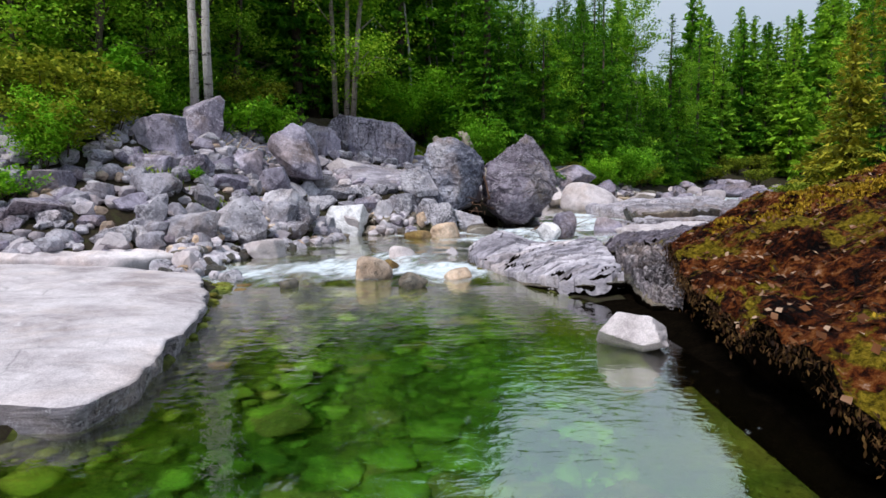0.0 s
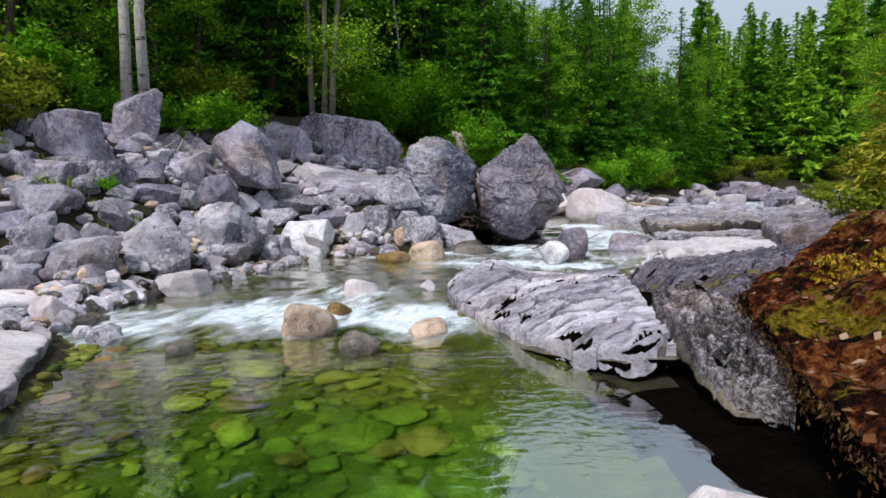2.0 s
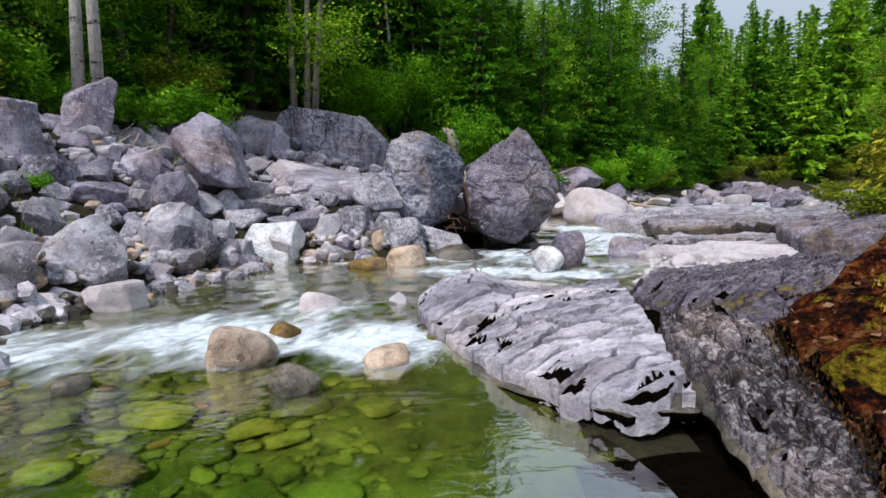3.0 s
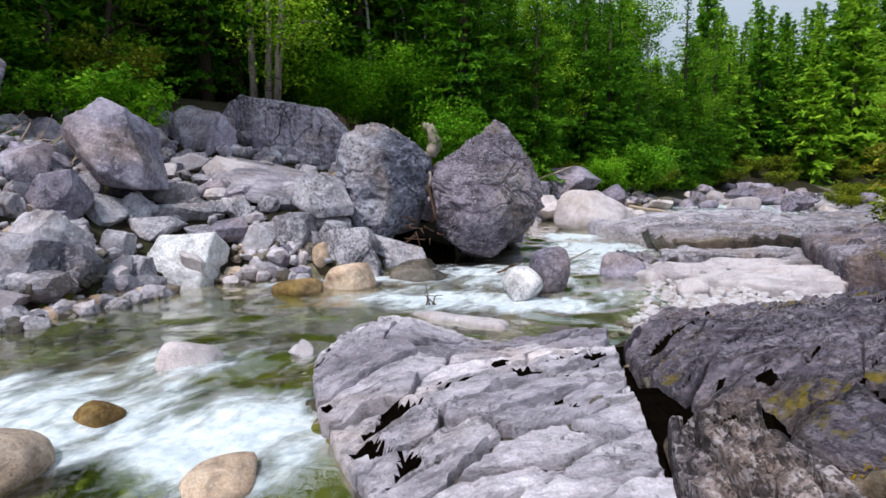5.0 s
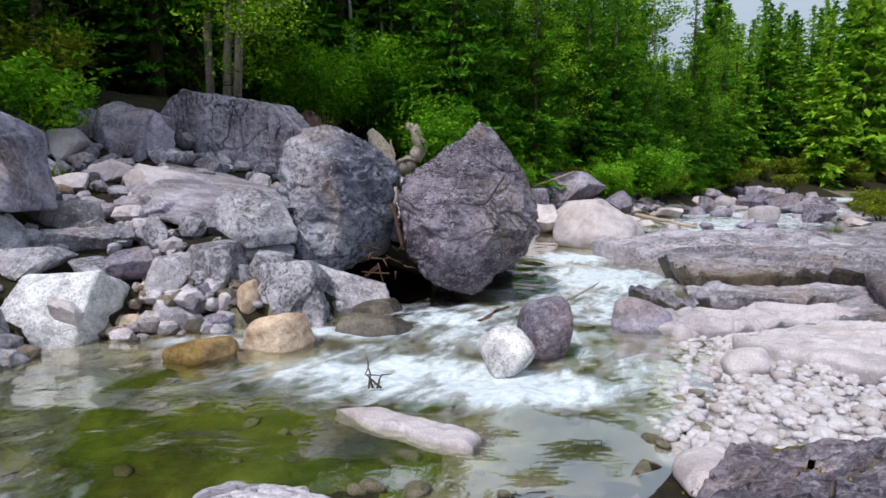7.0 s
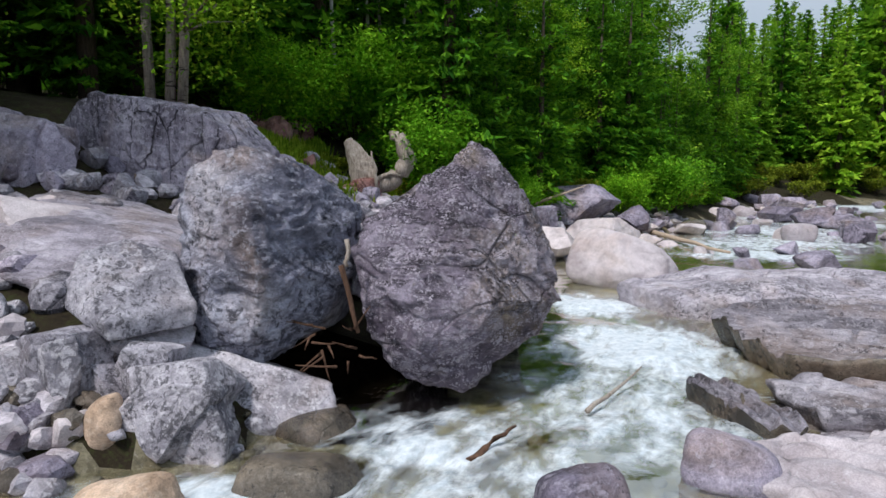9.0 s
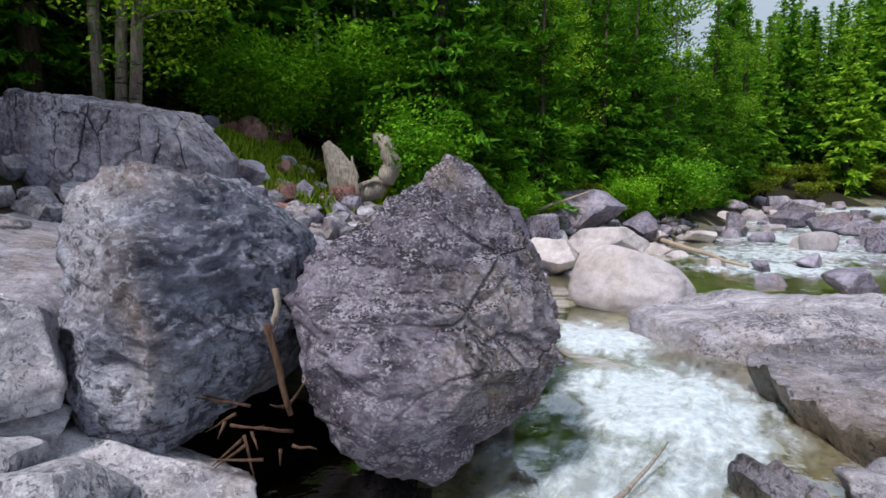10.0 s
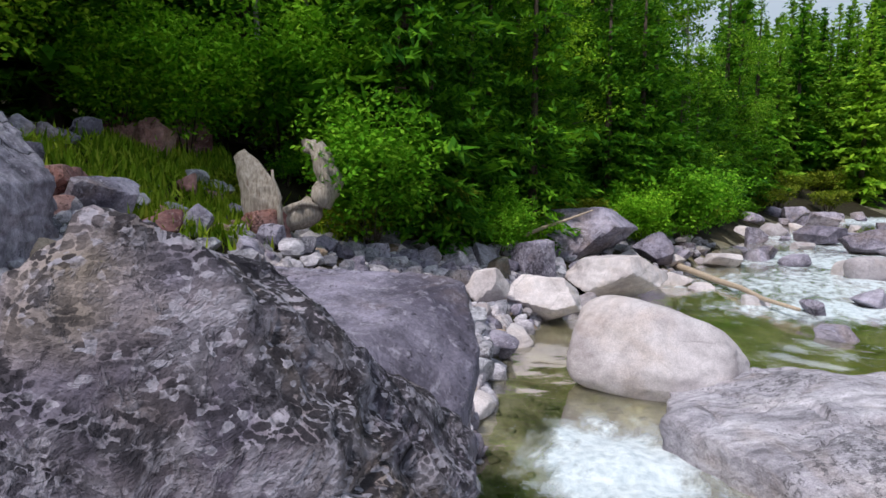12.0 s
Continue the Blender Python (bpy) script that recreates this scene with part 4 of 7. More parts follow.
# black sides: the shade under the overhang is painted in
ledge = slab(OVERHANG, lambda x, y: overhang_top(x, y) - 0.13, 0.42, WETROCK, "pale fractured granite slab overhanging the pool", 6, 0.9, 0.05, 0.6, None, group="bedrock ledges", nr=40, na=260, side=SHADE_MUD)
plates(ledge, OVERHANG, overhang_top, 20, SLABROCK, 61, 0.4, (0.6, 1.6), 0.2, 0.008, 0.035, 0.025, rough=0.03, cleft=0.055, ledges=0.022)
RIB = [(2.78, 9.75), (2.66, 9.3), (2.57, 8.4), (2.45, 7.6), (2.45, 7.0), (2.7, 6.7), (2.95, 7.2), (3.1, 8.0), (3.2, 8.9), (3.2, 9.5), (3.0, 9.85)]


def rib_top(x, y):
    return 0.5 + 0.05 * (y - 9) + 0.25 * (x - 2.8)


# the rib's sides are black too, painting the shade beneath it
ledge = slab(RIB, lambda x, y: rib_top(x, y) - 0.12, 0.4, WETROCK, "narrow layered rock rib along the mossy bank", 7, 0.5, 0.05, 0.5, None, group="bedrock ledges", na=200, nr=30, side=SHADE_MUD)
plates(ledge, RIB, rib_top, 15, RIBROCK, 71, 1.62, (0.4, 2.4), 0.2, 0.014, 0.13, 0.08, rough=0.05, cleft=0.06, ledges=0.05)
BACK = [(3.3, 9.3), (3.08, 10.0), (3.06, 11.0), (3.12, 11.8), (3.7, 12.5), (4.6, 12.5), (6.0, 12.5), (7.6, 12.4), (8.4, 11.2), (6.6, 10.4), (4.8, 9.4), (3.8, 8.7)]


def back_top(x, y):
    return 0.70 + 0.06 * (x - 3.5) - 0.09 * np.maximum(y - 11, 0) - 0.25 * np.exp(-((x - 3.0) / 0.35) ** 2)


hump = slab(BACK, lambda x, y: back_top(x, y) - 0.12, 0.6, WETROCK, "purplish grey layered bedrock hump on the bank", 8, 0.55, 0.12, 0.3, (0.8, 0.6, 0.22, 0.10), group="bedrock ledges", na=420, nr=80, swell=0.09, lift=0.08, aspect=(0.7, 1.8))
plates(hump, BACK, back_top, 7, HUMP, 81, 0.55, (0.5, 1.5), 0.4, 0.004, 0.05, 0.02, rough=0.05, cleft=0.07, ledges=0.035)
slab([(5.5, 23.6), (6.2, 22.4), (7.2, 21.6), (8.4, 21.2), (10.0, 21.4), (11.0, 22.6), (10.6, 24.4), (9.0, 25.6), (7.4, 25.7), (6.2, 25.2)],
     lambda x, y: 0.98 - 0.045 * (x - 8) ** 2 * (x < 8) - 0.06 * (y - 23.5) ** 2 - 0.03 * np.maximum(x - 8, 0), 0.8, SLABROCK, "rounded whaleback of grey bedrock between the channels", 9, 1.1, 0.10, 0.1, None, group="bedrock ledges", na=360, nr=60, swell=0.12, lift=0.05)
# the next two ledges have sides of darker rock than their tops
slab([(6.1, 21.0), (6.15, 20.0), (6.2, 18.9), (6.9, 18.5), (8.6, 18.6), (10.5, 19.4), (10.8, 21.0), (9.0, 21.7), (7.4, 21.9)],
     lambda x, y: 0.86 + 0.02 * (x - 7), 0.75, SHELF, "dark undercut shelf of layered bedrock beside the chute", 10, 0.8, 0.09, 0.45, (0.5, 0.9, 0.6, 0.17), group="bedrock ledges", na=300, nr=44, swell=0.08, side=WETROCK)
slab([(4.95, 18.7), (5.05, 18.1), (5.25, 17.4), (5.55, 17.35), (5.6, 18.0), (5.4, 18.8), (5.15, 18.95)], lambda x, y: 0.52, 0.4, SHELF, "narrow dark rock ridge in the shallows", 11, 0.5, 0.05, 0.1, (1, 0.1, 0.25, 0.12), group="bedrock ledges", na=140, nr=20, side=WETROCK)
slab([(5.75, 18.6), (5.8, 17.7), (6.3, 17.5), (7.2, 17.6), (8.4, 17.9), (8.4, 18.5), (7.0, 18.75)], lambda x, y: 0.58, 0.4, SHELF, "flat grey rock ledge above the gravel", 12, 0.6, 0.06, 0.3, (0.4, 1.0, 0.45, 0.12), group="bedrock ledges", na=180, nr=26)
slab([(4.2, 16.7), (4.7, 17.3), (5.8, 17.4), (7.4, 17.3), (7.6, 16.7), (6.0, 16.4), (5.0, 16.3)], lambda x, y: 0.42 + 0.05 * (x - 5), 0.35, PALE, "pale water-worn ledge above the gravel bar", 13, 0.7, 0.06, 0.2, (0.3, 1.0, 0.4, 0.1), group="bedrock ledges", na=180, nr=26)
slab([(1.1, 13.95), (1.35, 13.65), (1.9, 13.3), (2.25, 13.2), (2.35, 13.42), (1.9, 13.75), (1.4, 14.02)], lambda x, y: 0.228 + 0.0 * x, 0.3, PALE, "low white rock lying awash in the shallows", 17, 0.6, 0.03, 0.05, None, group="bedrock ledges", na=150, nr=22, swell=0.03, lift=0.02)
slab([(5.1, 15.6), (5.3, 15.1), (5.8, 14.3), (6.6, 14.3), (7.6, 15.0), (7.4, 16.0), (6.2, 16.1)], lambda x, y: 0.48 + 0.05 * (x - 5.5), 0.35, PALE, "pale water-worn ledge above the gravel bar", 14, 0.7, 0.04, 0.1, (0.3, 1.0, 0.4, 0.05), group="bedrock ledges", na=180, nr=26)
slab([(7.2, 13.2), (6.8, 14.5), (7.4, 16.2), (8.2, 18.0), (10.5, 19.2), (13.5, 20.0), (14.0, 16.0), (11.0, 13.0)], lambda x, y: 1.0 + 0.06 * (x - 8) - 0.03 * (y - 15), 0.9, HUMP, "dark stepped layered bedrock shelf under the trees", 15, 1.0, 0.08, 0.3, (-1.0, 0.25, 0.7, 0.22), group="bedrock ledges", na=340, nr=60, swell=0.1)
slab([(10.6, 21.8), (11.2, 24.2), (13.5, 26.0), (17, 28.5), (19, 27), (16, 22), (13, 20.2)], lambda x, y: 0.95 + 0.03 * (x - 12), 0.8, SHELF, "stepped layered bedrock shelf under the trees", 16, 1.3, 0.05, 0.15, (-1.0, 0.4, 0.8, 0.14), group="bedrock ledges", na=300, nr=46, swell=0.12)
# the mossy bank hangs over the pool; its black sides are dark soil plus painted shade
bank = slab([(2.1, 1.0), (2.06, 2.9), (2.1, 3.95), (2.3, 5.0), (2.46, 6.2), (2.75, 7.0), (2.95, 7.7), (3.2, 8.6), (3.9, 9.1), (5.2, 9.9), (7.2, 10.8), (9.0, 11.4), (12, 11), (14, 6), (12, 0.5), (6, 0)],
     lambda x, y: np.interp(x - 0.10 * (y - 5), [2.2, 2.6, 3.2, 4.2, 5.5, 8, 14], [0.50, 0.60, 0.78, 1.16, 1.48, 1.8, 2.4]) + 0.05 * np.sin(2.1 * x + y) + 0.12 * fbm(flat3(x, y) * 2.8, 5), 0.5, LEAFMOSS, "mossy bank covered with brown leaf litter", 18, 0.8, 0.10, 0.4, None, "mossy_bank", na=420, nr=110, swell=0.14, lift=0.06, category="mossy bank", side=SHADE_MUD)

# ---- trees and bushes ----


def tube(points, radii, sides=7):
    """A tapering round limb along points."""
    pts = [Vector(p) for p in points]
    verts, faces = [], []
    for i, (p, r) in enumerate(zip(pts, radii)):
        d = (pts[min(i + 1, len(pts) - 1)] - pts[max(i - 1, 0)]).normalized()
        u = d.orthogonal().normalized()
        v = d.cross(u)
        for s in range(sides):
            a = 2 * math.pi * s / sides
            verts.append(tuple(p + (u * math.cos(a) + v * math.sin(a)) * r))
    for i in range(len(pts) - 1):
        for s in range(sides):
            a, b = i * sides + s, i * sides + (s + 1) % sides
            faces.append((a, b, b + sides, a + sides))
    faces.append(tuple(range(sides))[::-1])
    faces.append(tuple(range((len(pts) - 1) * sides, len(pts) * sides)))
    return verts, faces


def joined(pieces):
    verts, faces = [], []
    for v, f in pieces:
        o = len(verts)
        verts += list(v)
        faces += [tuple(i + o for i in q) for q in f]
    return verts, faces


def leaves(centres, size, g, droop=0.3, long=1.6):
    """A folded leaf at every centre, as two triangles along its midrib."""
    n = len(centres)
    a = g.uniform(0, 2 * np.pi, n)
    e = g.normal(-droop, 0.45, n)
    d = np.stack([np.cos(a) * np.cos(e), np.sin(a) * np.cos(e), np.sin(e)], -1)
    s = np.stack([-np.sin(a), np.cos(a), g.normal(0, 0.5, n)], -1)
    s /= np.linalg.norm(s, axis=1)[:, None]
    L = (size * g.uniform(0.6, 1.3, n))[:, None]
    up = np.cross(d, s)
    V = np.stack([centres - d * L * long / 2, centres + s * L * 0.5 + up * L * 0.12, centres + d * L * long / 2, centres - s * L * 0.5 + up * L * 0.12], 1)
    i = np.arange(n)[:, None] * 4
    F = np.concatenate([i + np.array([[0, 1, 2]]), i + np.array([[0, 2, 3]])], 0)
    return V.reshape(-1, 3), F


def conifer(height, radius, seed, needles, label, low=0.08, dense=1.0, spray=1.0, category="conifer", wide=0.56):
    """A spruce: tapered trunk and whorls of drooping boughs, each a spray of twigs."""
    g = np.random.RandomState(seed)
    root = tagged(new("conifer_tree"), label, category, "forest trees")
    v, f = tube([(0, 0, -0.4), (0, 0, height * 0.3), (g.normal(0, 0.05), 0, height * 0.7), (0, 0, height)], [height * 0.017, height * 0.013, height * 0.007, 0.01], 8)
    part("trunk", mesh("trunk", v, f, DARK_BARK), root)
    cs, dirs, sizes = [], [], []
    z = height * low
    while z < height * 0.985:
        k = (z - height * low) / (height * (1 - low))
        reach = radius * (1 - k) ** 0.8 * (0.35 + 0.65 * min(1, k * 6 + 0.35)) + 0.12
        for b in range(int(5 + 3 * (1 - k))):
            if g.rand() > 0.9:
                continue
            a, r = g.uniform(0, 2 * np.pi), reach * g.uniform(0.55, 1.12)
            steps = max(3, int(r / 0.21 * dense))
            t = np.linspace(0.12, 1, steps)
            droop = (0.28 - 0.5 * k) * r * t ** 1.5
            bx, by, bz = np.cos(a) * r * t, np.sin(a) * r * t, z - droop + 0.06 * r * t
            for side in (-1, 0, 1):
                w = side * 0.3 * r * (1.05 - t) * np.minimum(1, t * 3) * 0.8
                cs.append(np.stack([bx - np.sin(a) * w, by + np.cos(a) * w, bz - abs(side) * 0.05 * r * t], -1))
                dirs.append(np.tile([np.cos(a + side * 0.6), np.sin(a + side * 0.6), -0.32 + 0.5 * k], (steps, 1)))
                sizes.append(np.full(steps, (0.12 + 0.055 * r) * spray))
        z += height * (0.016 + 0.012 * (1 - k)) / dense ** 0.5 * 1.15
    C, D, S = np.concatenate(cs), np.concatenate(dirs), np.concatenate(sizes)
    n = len(C)
    C = C + g.normal(0, 0.05, (n, 3)) * (1 + 2 * (spray > 1))
    D = D + g.normal(0, 0.5, (n, 3))
    D /= np.linalg.norm(D, axis=1)[:, None]
    W = np.cross(D, g.normal(0, 0.45, (n, 3)) + np.array([0, 0, 1.0]))
    W /= np.linalg.norm(W, axis=1)[:, None]
    S = (S * g.uniform(0.7, 1.4, n))[:, None]
    V = np.stack([C - D * S, C + W * S * wide, C + D * S * 1.6, C - W * S * wide], 1).reshape(-1, 3)
    i = np.arange(n)[:, None] * 4
    F = np.concatenate([i + np.array([[0, 1, 2]]), i + np.array([[0, 2, 3]])], 0)
    part("crown", mesh("crown", V, F, needles, False), root)
    return root


def broadleaf(height, spread, seed, leaf, label, stems=1, leaf_size=0.11, count=6000, bare=0.25, bark_mat=None, category="tree", name="broadleaf_tree", girth=0.012, leans=None):
    """A birch or alder: one or more leaning stems, limbs, and clumps of leaves with gaps between them."""
    g = np.random.RandomState(seed)
    root = tagged(new(name), label, category, "forest trees")
    tips = []
    for s in range(stems):
        lean = g.normal(0, 0.05 + 0.07 * (stems > 1), 2) * height
        base = g.normal(0, 0.12 * (stems > 1), 2)
        if leans:
            lean, base = np.array(leans[s][:2]) * height, np.array(leans[s][2:])
        pts = [(base[0] + lean[0] * t ** 1.3 + g.normal(0, 0.03), base[1] + lean[1] * t ** 1.3 + g.normal(0, 0.03), height * t - 0.3 * (t == 0)) for t in np.linspace(0, 1, 7)]
        rad = [height * girth * (1 - 0.88 * t) for t in np.linspace(0, 1, 7)]
        v, f = tube(pts, rad, 8)
        part("trunk", mesh("trunk", v, f, bark_mat or BIRCH_BARK), root)
        for b in range(int(9 / stems) + 4):
            t = g.uniform(bare, 0.97)
            j = min(int(t * 6), 5)
            p0 = np.array(pts[j]) + (np.array(pts[j + 1]) - np.array(pts[j])) * (t * 6 - j)
            a, r = g.uniform(0, 2 * np.pi), spread * g.uniform(0.5, 1.0) * (1 - 0.55 * max(0, t - 0.4))
            p1 = p0 + np.array([np.cos(a) * r * 0.5, np.sin(a) * r * 0.5, r * g.uniform(0.2, 0.5)])
            p2 = p0 + np.array([np.cos(a) * r, np.sin(a) * r, r * g.uniform(0.1, 0.7)])
            v, f = tube([p0, p1, p2], [height * girth * 0.35, height * girth * 0.2, 0.006], 5)
            part("limb", mesh("limb", v, f, bark_mat or BIRCH_BARK), root)
            tips += [p1, p2, (p1 + p2) / 2, (p0 + p1) / 2 + g.normal(0, 0.1, 3)]
    tips = np.array(tips)
    pick = tips[g.randint(0, len(tips), max(8, count // 45))] + g.normal(0, spread * 0.24, (max(8, count // 45), 3))
    per = count // len(pick)
    C = np.repeat(pick, per, 0) + g.normal(0, 1, (len(pick) * per, 3)) * np.array([0.34, 0.34, 0.16]) * spread * 0.36
    V, F = leaves(C, leaf_size, g)
    part("crown", mesh("crown", V, F, leaf, False), root)
    return root


def bush(height, spread, seed, leaf, label, leaf_size=0.08, count=1800, name="bush", category="bush", long=1.7):
    g = np.random.RandomState(seed)
    root = tagged(new(name), label, category, "undergrowth")
    stems, tips = [], []
    for s in range(9):
        a, r = g.uniform(0, 2 * np.pi), spread * g.uniform(0.25, 1)
        p2 = np.array([np.cos(a) * r, np.sin(a) * r, height * g.uniform(0.55, 1.0)])
        p1 = p2 * np.array([0.45, 0.45, 0.6])
        stems.append(tube([(0, 0, -0.15), p1, p2], [0.018, 0.012, 0.004], 5))
        tips += [p1, p2, (p1 + p2) / 2, p2 * 0.8]
    v, f = joined(stems)
    part("branch_work", mesh("branch_work", v, f, DARK_BARK), root)
    tips = np.array(tips)
    pick = tips[g.randint(0, len(tips), count // 25)] + g.normal(0, 0.16, (count // 25, 3)) * np.array([spread, spread, height * 0.6])
    C = np.repeat(pick, 25, 0) + g.normal(0, 0.11, (len(pick) * 25, 3)) * np.array([spread, spread, height * 0.5])
    C[:, 2] = np.maximum(C[:, 2], 0.02)
    V, F = leaves(C, leaf_size, g, 0.25, long)
    part("foliage", mesh("foliage", V, F, leaf, False), root)
    return root


def gz(x, y):
    return float(ground_z(np.array([float(x)]), np.array([float(y)]))[0])


def stand(ob, x, y, turn=0.0, size=1.0, dz=0.0):
    ob.matrix_world = Matrix.LocRotScale((x, y, gz(x, y) - 0.08 + dz), Euler((0, 0, radians(turn))), (size, size, size))
    return ob


def plant(ob, x, y, turn=0.0, size=1.0, dz=0.0):
    c = copy_thing(ob, Matrix.Identity(4))
    return stand(c, x, y, turn, size, dz)

# ---- boulders and stones ----
rock(-6.67, 14.61, 2.07, 1.23, 1.00, 1.17, 0, 32, mat=LILAC, label="lilac-grey granite boulder with pale lichen")
rock(-6.21, 15.87, 2.26, 0.66, 0.54, 0.52, 1, 28, mat=LILAC, label="lilac-grey granite boulder with pale lichen")
rock(-7.03, 19.66, 2.60, 0.90, 0.74, 0.67, 2, 25, mat=LILAC, label="lilac-grey granite boulder with pale lichen")
rock(-6.55, 20.05, 2.58, 0.74, 0.61, 0.60, 3, 23, mat=LILAC, label="lilac-grey granite boulder with pale lichen")
rock(-5.81, 14.45, 1.63, 0.89, 0.73, 0.67, 4, 29, mat=LILAC, label="lilac-grey granite boulder with pale lichen")
rock(-5.56, 15.35, 1.75, 0.66, 0.54, 0.54, 5, 27, mat=LILAC, label="lilac-grey granite boulder with pale lichen")
rock(-5.15, 16.51, 1.70, 0.98, 0.81, 0.82, 6, 23, mat=LILAC, label="lilac-grey granite boulder with pale lichen")
rock(-6.47, 13.57, 1.74, 1.23, 1.00, 0.53, 7, 34, mat=LILAC, label="lilac-grey granite boulder with pale lichen")
rock(-5.92, 12.69, 1.15, 1.04, 0.84, 0.69, 8, 34)
rock(-5.08, 14.55, 1.26, 0.95, 0.78, 0.58, 9, 26, mat=LILAC, label="lilac-grey granite boulder with pale lichen")
rock(-4.71, 15.16, 1.27, 0.41, 0.34, 0.45, 10, 24)
rock(-4.59, 16.67, 1.34, 0.80, 0.66, 0.69, 11, 21)
rock(-5.63, 11.85, 0.67, 0.52, 0.43, 0.68, 12, 36)
rock(-5.14, 12.59, 0.79, 0.56, 0.46, 0.44, 13, 31)
rock(-5.62, 11.70, 0.66, 0.34, 0.28, 0.27, 14, 36)
rock(-4.69, 21.74, 2.79, 0.77, 0.64, 0.96, 15, 15, mat=LILAC, label="lilac-grey granite boulder with pale lichen")
rock(-4.02, 21.59, 2.41, 0.86, 0.71, 1.14, 16, 14, mat=LILAC, label="lilac-grey granite boulder with pale lichen")
rock(-3.76, 16.80, 1.07, 0.61, 0.51, 0.64, 17, 17)
rock(-4.38, 12.78, 0.12, 1.23, 1.00, 1.23, 3, 26)
rock(-4.92, 11.88, 0.41, 1.07, 0.87, 0.65, 19, 31)
rock(-3.79, 14.63, 0.50, 1.18, 0.96, 0.99, 2, 20)
rock(-3.84, 14.21, 0.46, 0.95, 0.78, 0.76, 21, 21)
rock(-3.35, 14.47, 0.22, 0.63, 0.52, 0.81, 22, 18)

rock(-3.01, 15.37, 0.24, 0.56, 0.46, 0.55, 24, 16)
rock(-1.10, 17.52, 0.68, 0.72, 0.60, 0.67, 25, 6)
rock(-3.78, 13.63, 0.27, 0.69, 0.57, 0.33, 26, 22, mat=PALE, label="pale bleached granite rock in the talus")
rock(-5.38, 13.78, 1.26, 0.64, 0.53, 0.34, 27, 28)
rock(-3.60, 12.23, 0.02, 0.81, 0.67, 0.47, 28, 25, mat=PALE, label="pale bleached granite rock in the talus")
rock(-4.46, 11.93, 0.09, 0.61, 0.50, 0.32, 29, 30, mat=PALE, label="pale bleached granite rock in the talus")
rock(-4.30, 10.08, 0.06, 0.42, 0.34, 0.43, 30, 35, mat=PALE, label="pale bleached granite rock in the talus")
rock(-3.97, 9.35, 0.04, 0.28, 0.23, 0.23, 31, 36, mat=PALE, label="pale bleached granite rock in the talus")
rock(-4.52, 10.95, 0.24, 0.39, 0.32, 0.24, 32, 33, mat=PALE, label="pale bleached granite rock in the talus")
rock(-6.05, 11.22, 0.37, 0.61, 0.51, 0.47, 33, 28)
rock(-5.50, 11.50, 0.35, 0.97, 0.80, 0.48, 34, 26)
rock(-5.30, 10.67, 0.14, 0.53, 0.44, 0.33, 35, 26, mat=PALE, label="pale bleached granite rock in the talus")
rock(-4.55, 10.86, 0.11, 0.49, 0.40, 0.34, 36, 23, mat=PALE, label="pale bleached granite rock in the talus")
rock(-7.62, 11.54, 0.76, 1.26, 1.02, 0.60, 37, 33, mat=LILAC, label="lilac-grey granite boulder with pale lichen")
rock(-6.66, 11.50, 0.73, 0.51, 0.42, 0.30, 38, 30, mat=LILAC, label="lilac-grey granite boulder with pale lichen")
rock(-6.24, 12.12, 0.94, 0.72, 0.59, 0.50, 39, 27, mat=LILAC, label="lilac-grey granite boulder with pale lichen")
rock(-7.85, 11.02, 0.71, 0.44, 0.36, 0.34, 40, 35, mat=LILAC, label="lilac-grey granite boulder with pale lichen")
rock(-7.27, 11.96, 1.07, 0.71, 0.59, 0.49, 41, 31, mat=LILAC, label="lilac-grey granite boulder with pale lichen")
rock(-8.02, 12.29, 1.27, 1.21, 0.99, 0.63, 42, 33, mat=LILAC, label="lilac-grey granite boulder with pale lichen")
rock(-5.97, 10.99, 0.23, 0.55, 0.45, 0.51, 43, 29, mat=PALE, label="pale bleached granite rock in the talus")
rock(-4.43, 12.24, 0.11, 0.67, 0.55, 0.32, 44, 20, mat=PALE, label="pale bleached granite rock in the talus")
rock(-4.84, 10.66, 0.10, 0.64, 0.53, 0.28, 45, 24, mat=PALE, label="pale bleached granite rock in the talus")
rock(-4.39, 15.89, 1.08, 0.93, 0.76, 0.97, 46, 33, mat=LILAC, label="lilac-grey granite boulder with pale lichen")
rock(-5.25, 16.37, 1.69, 0.88, 0.72, 0.81, 47, 35, mat=LILAC, label="lilac-grey granite boulder with pale lichen")
rock(-3.98, 16.45, 1.03, 0.84, 0.69, 0.67, 48, 29)
rock(-3.42, 15.65, 0.63, 0.55, 0.45, 0.52, 49, 29)
rock(-3.31, 16.71, 0.81, 1.01, 0.83, 0.48, 50, 26)
rock(-3.11, 17.30, 0.99, 0.98, 0.80, 0.50, 51, 24)

rock(-3.13, 15.05, 0.31, 0.47, 0.39, 0.49, 53, 29)

rock(-1.70, 16.96, 0.45, 0.57, 0.47, 0.70, 55, 17)
rock(-1.18, 17.39, 0.58, 0.88, 0.72, 0.75, 56, 14)
rock(-1.18, 17.01, 0.40, 0.76, 0.63, 0.28, 57, 15, mat=WETROCK, label="dark wet rock in the stream", group="river rocks")
rock(-0.64, 16.96, 0.26, 0.33, 0.28, 0.56, 58, 12, mat=TANROCK, label="tan rounded river rock at the water's edge", group="river rocks")
rock(0.05, 15.98, 0.06, 0.84, 0.66, 0.52, 59, 10, mat=TANROCK, label="tan rounded river rock at the water's edge", group="river rocks")


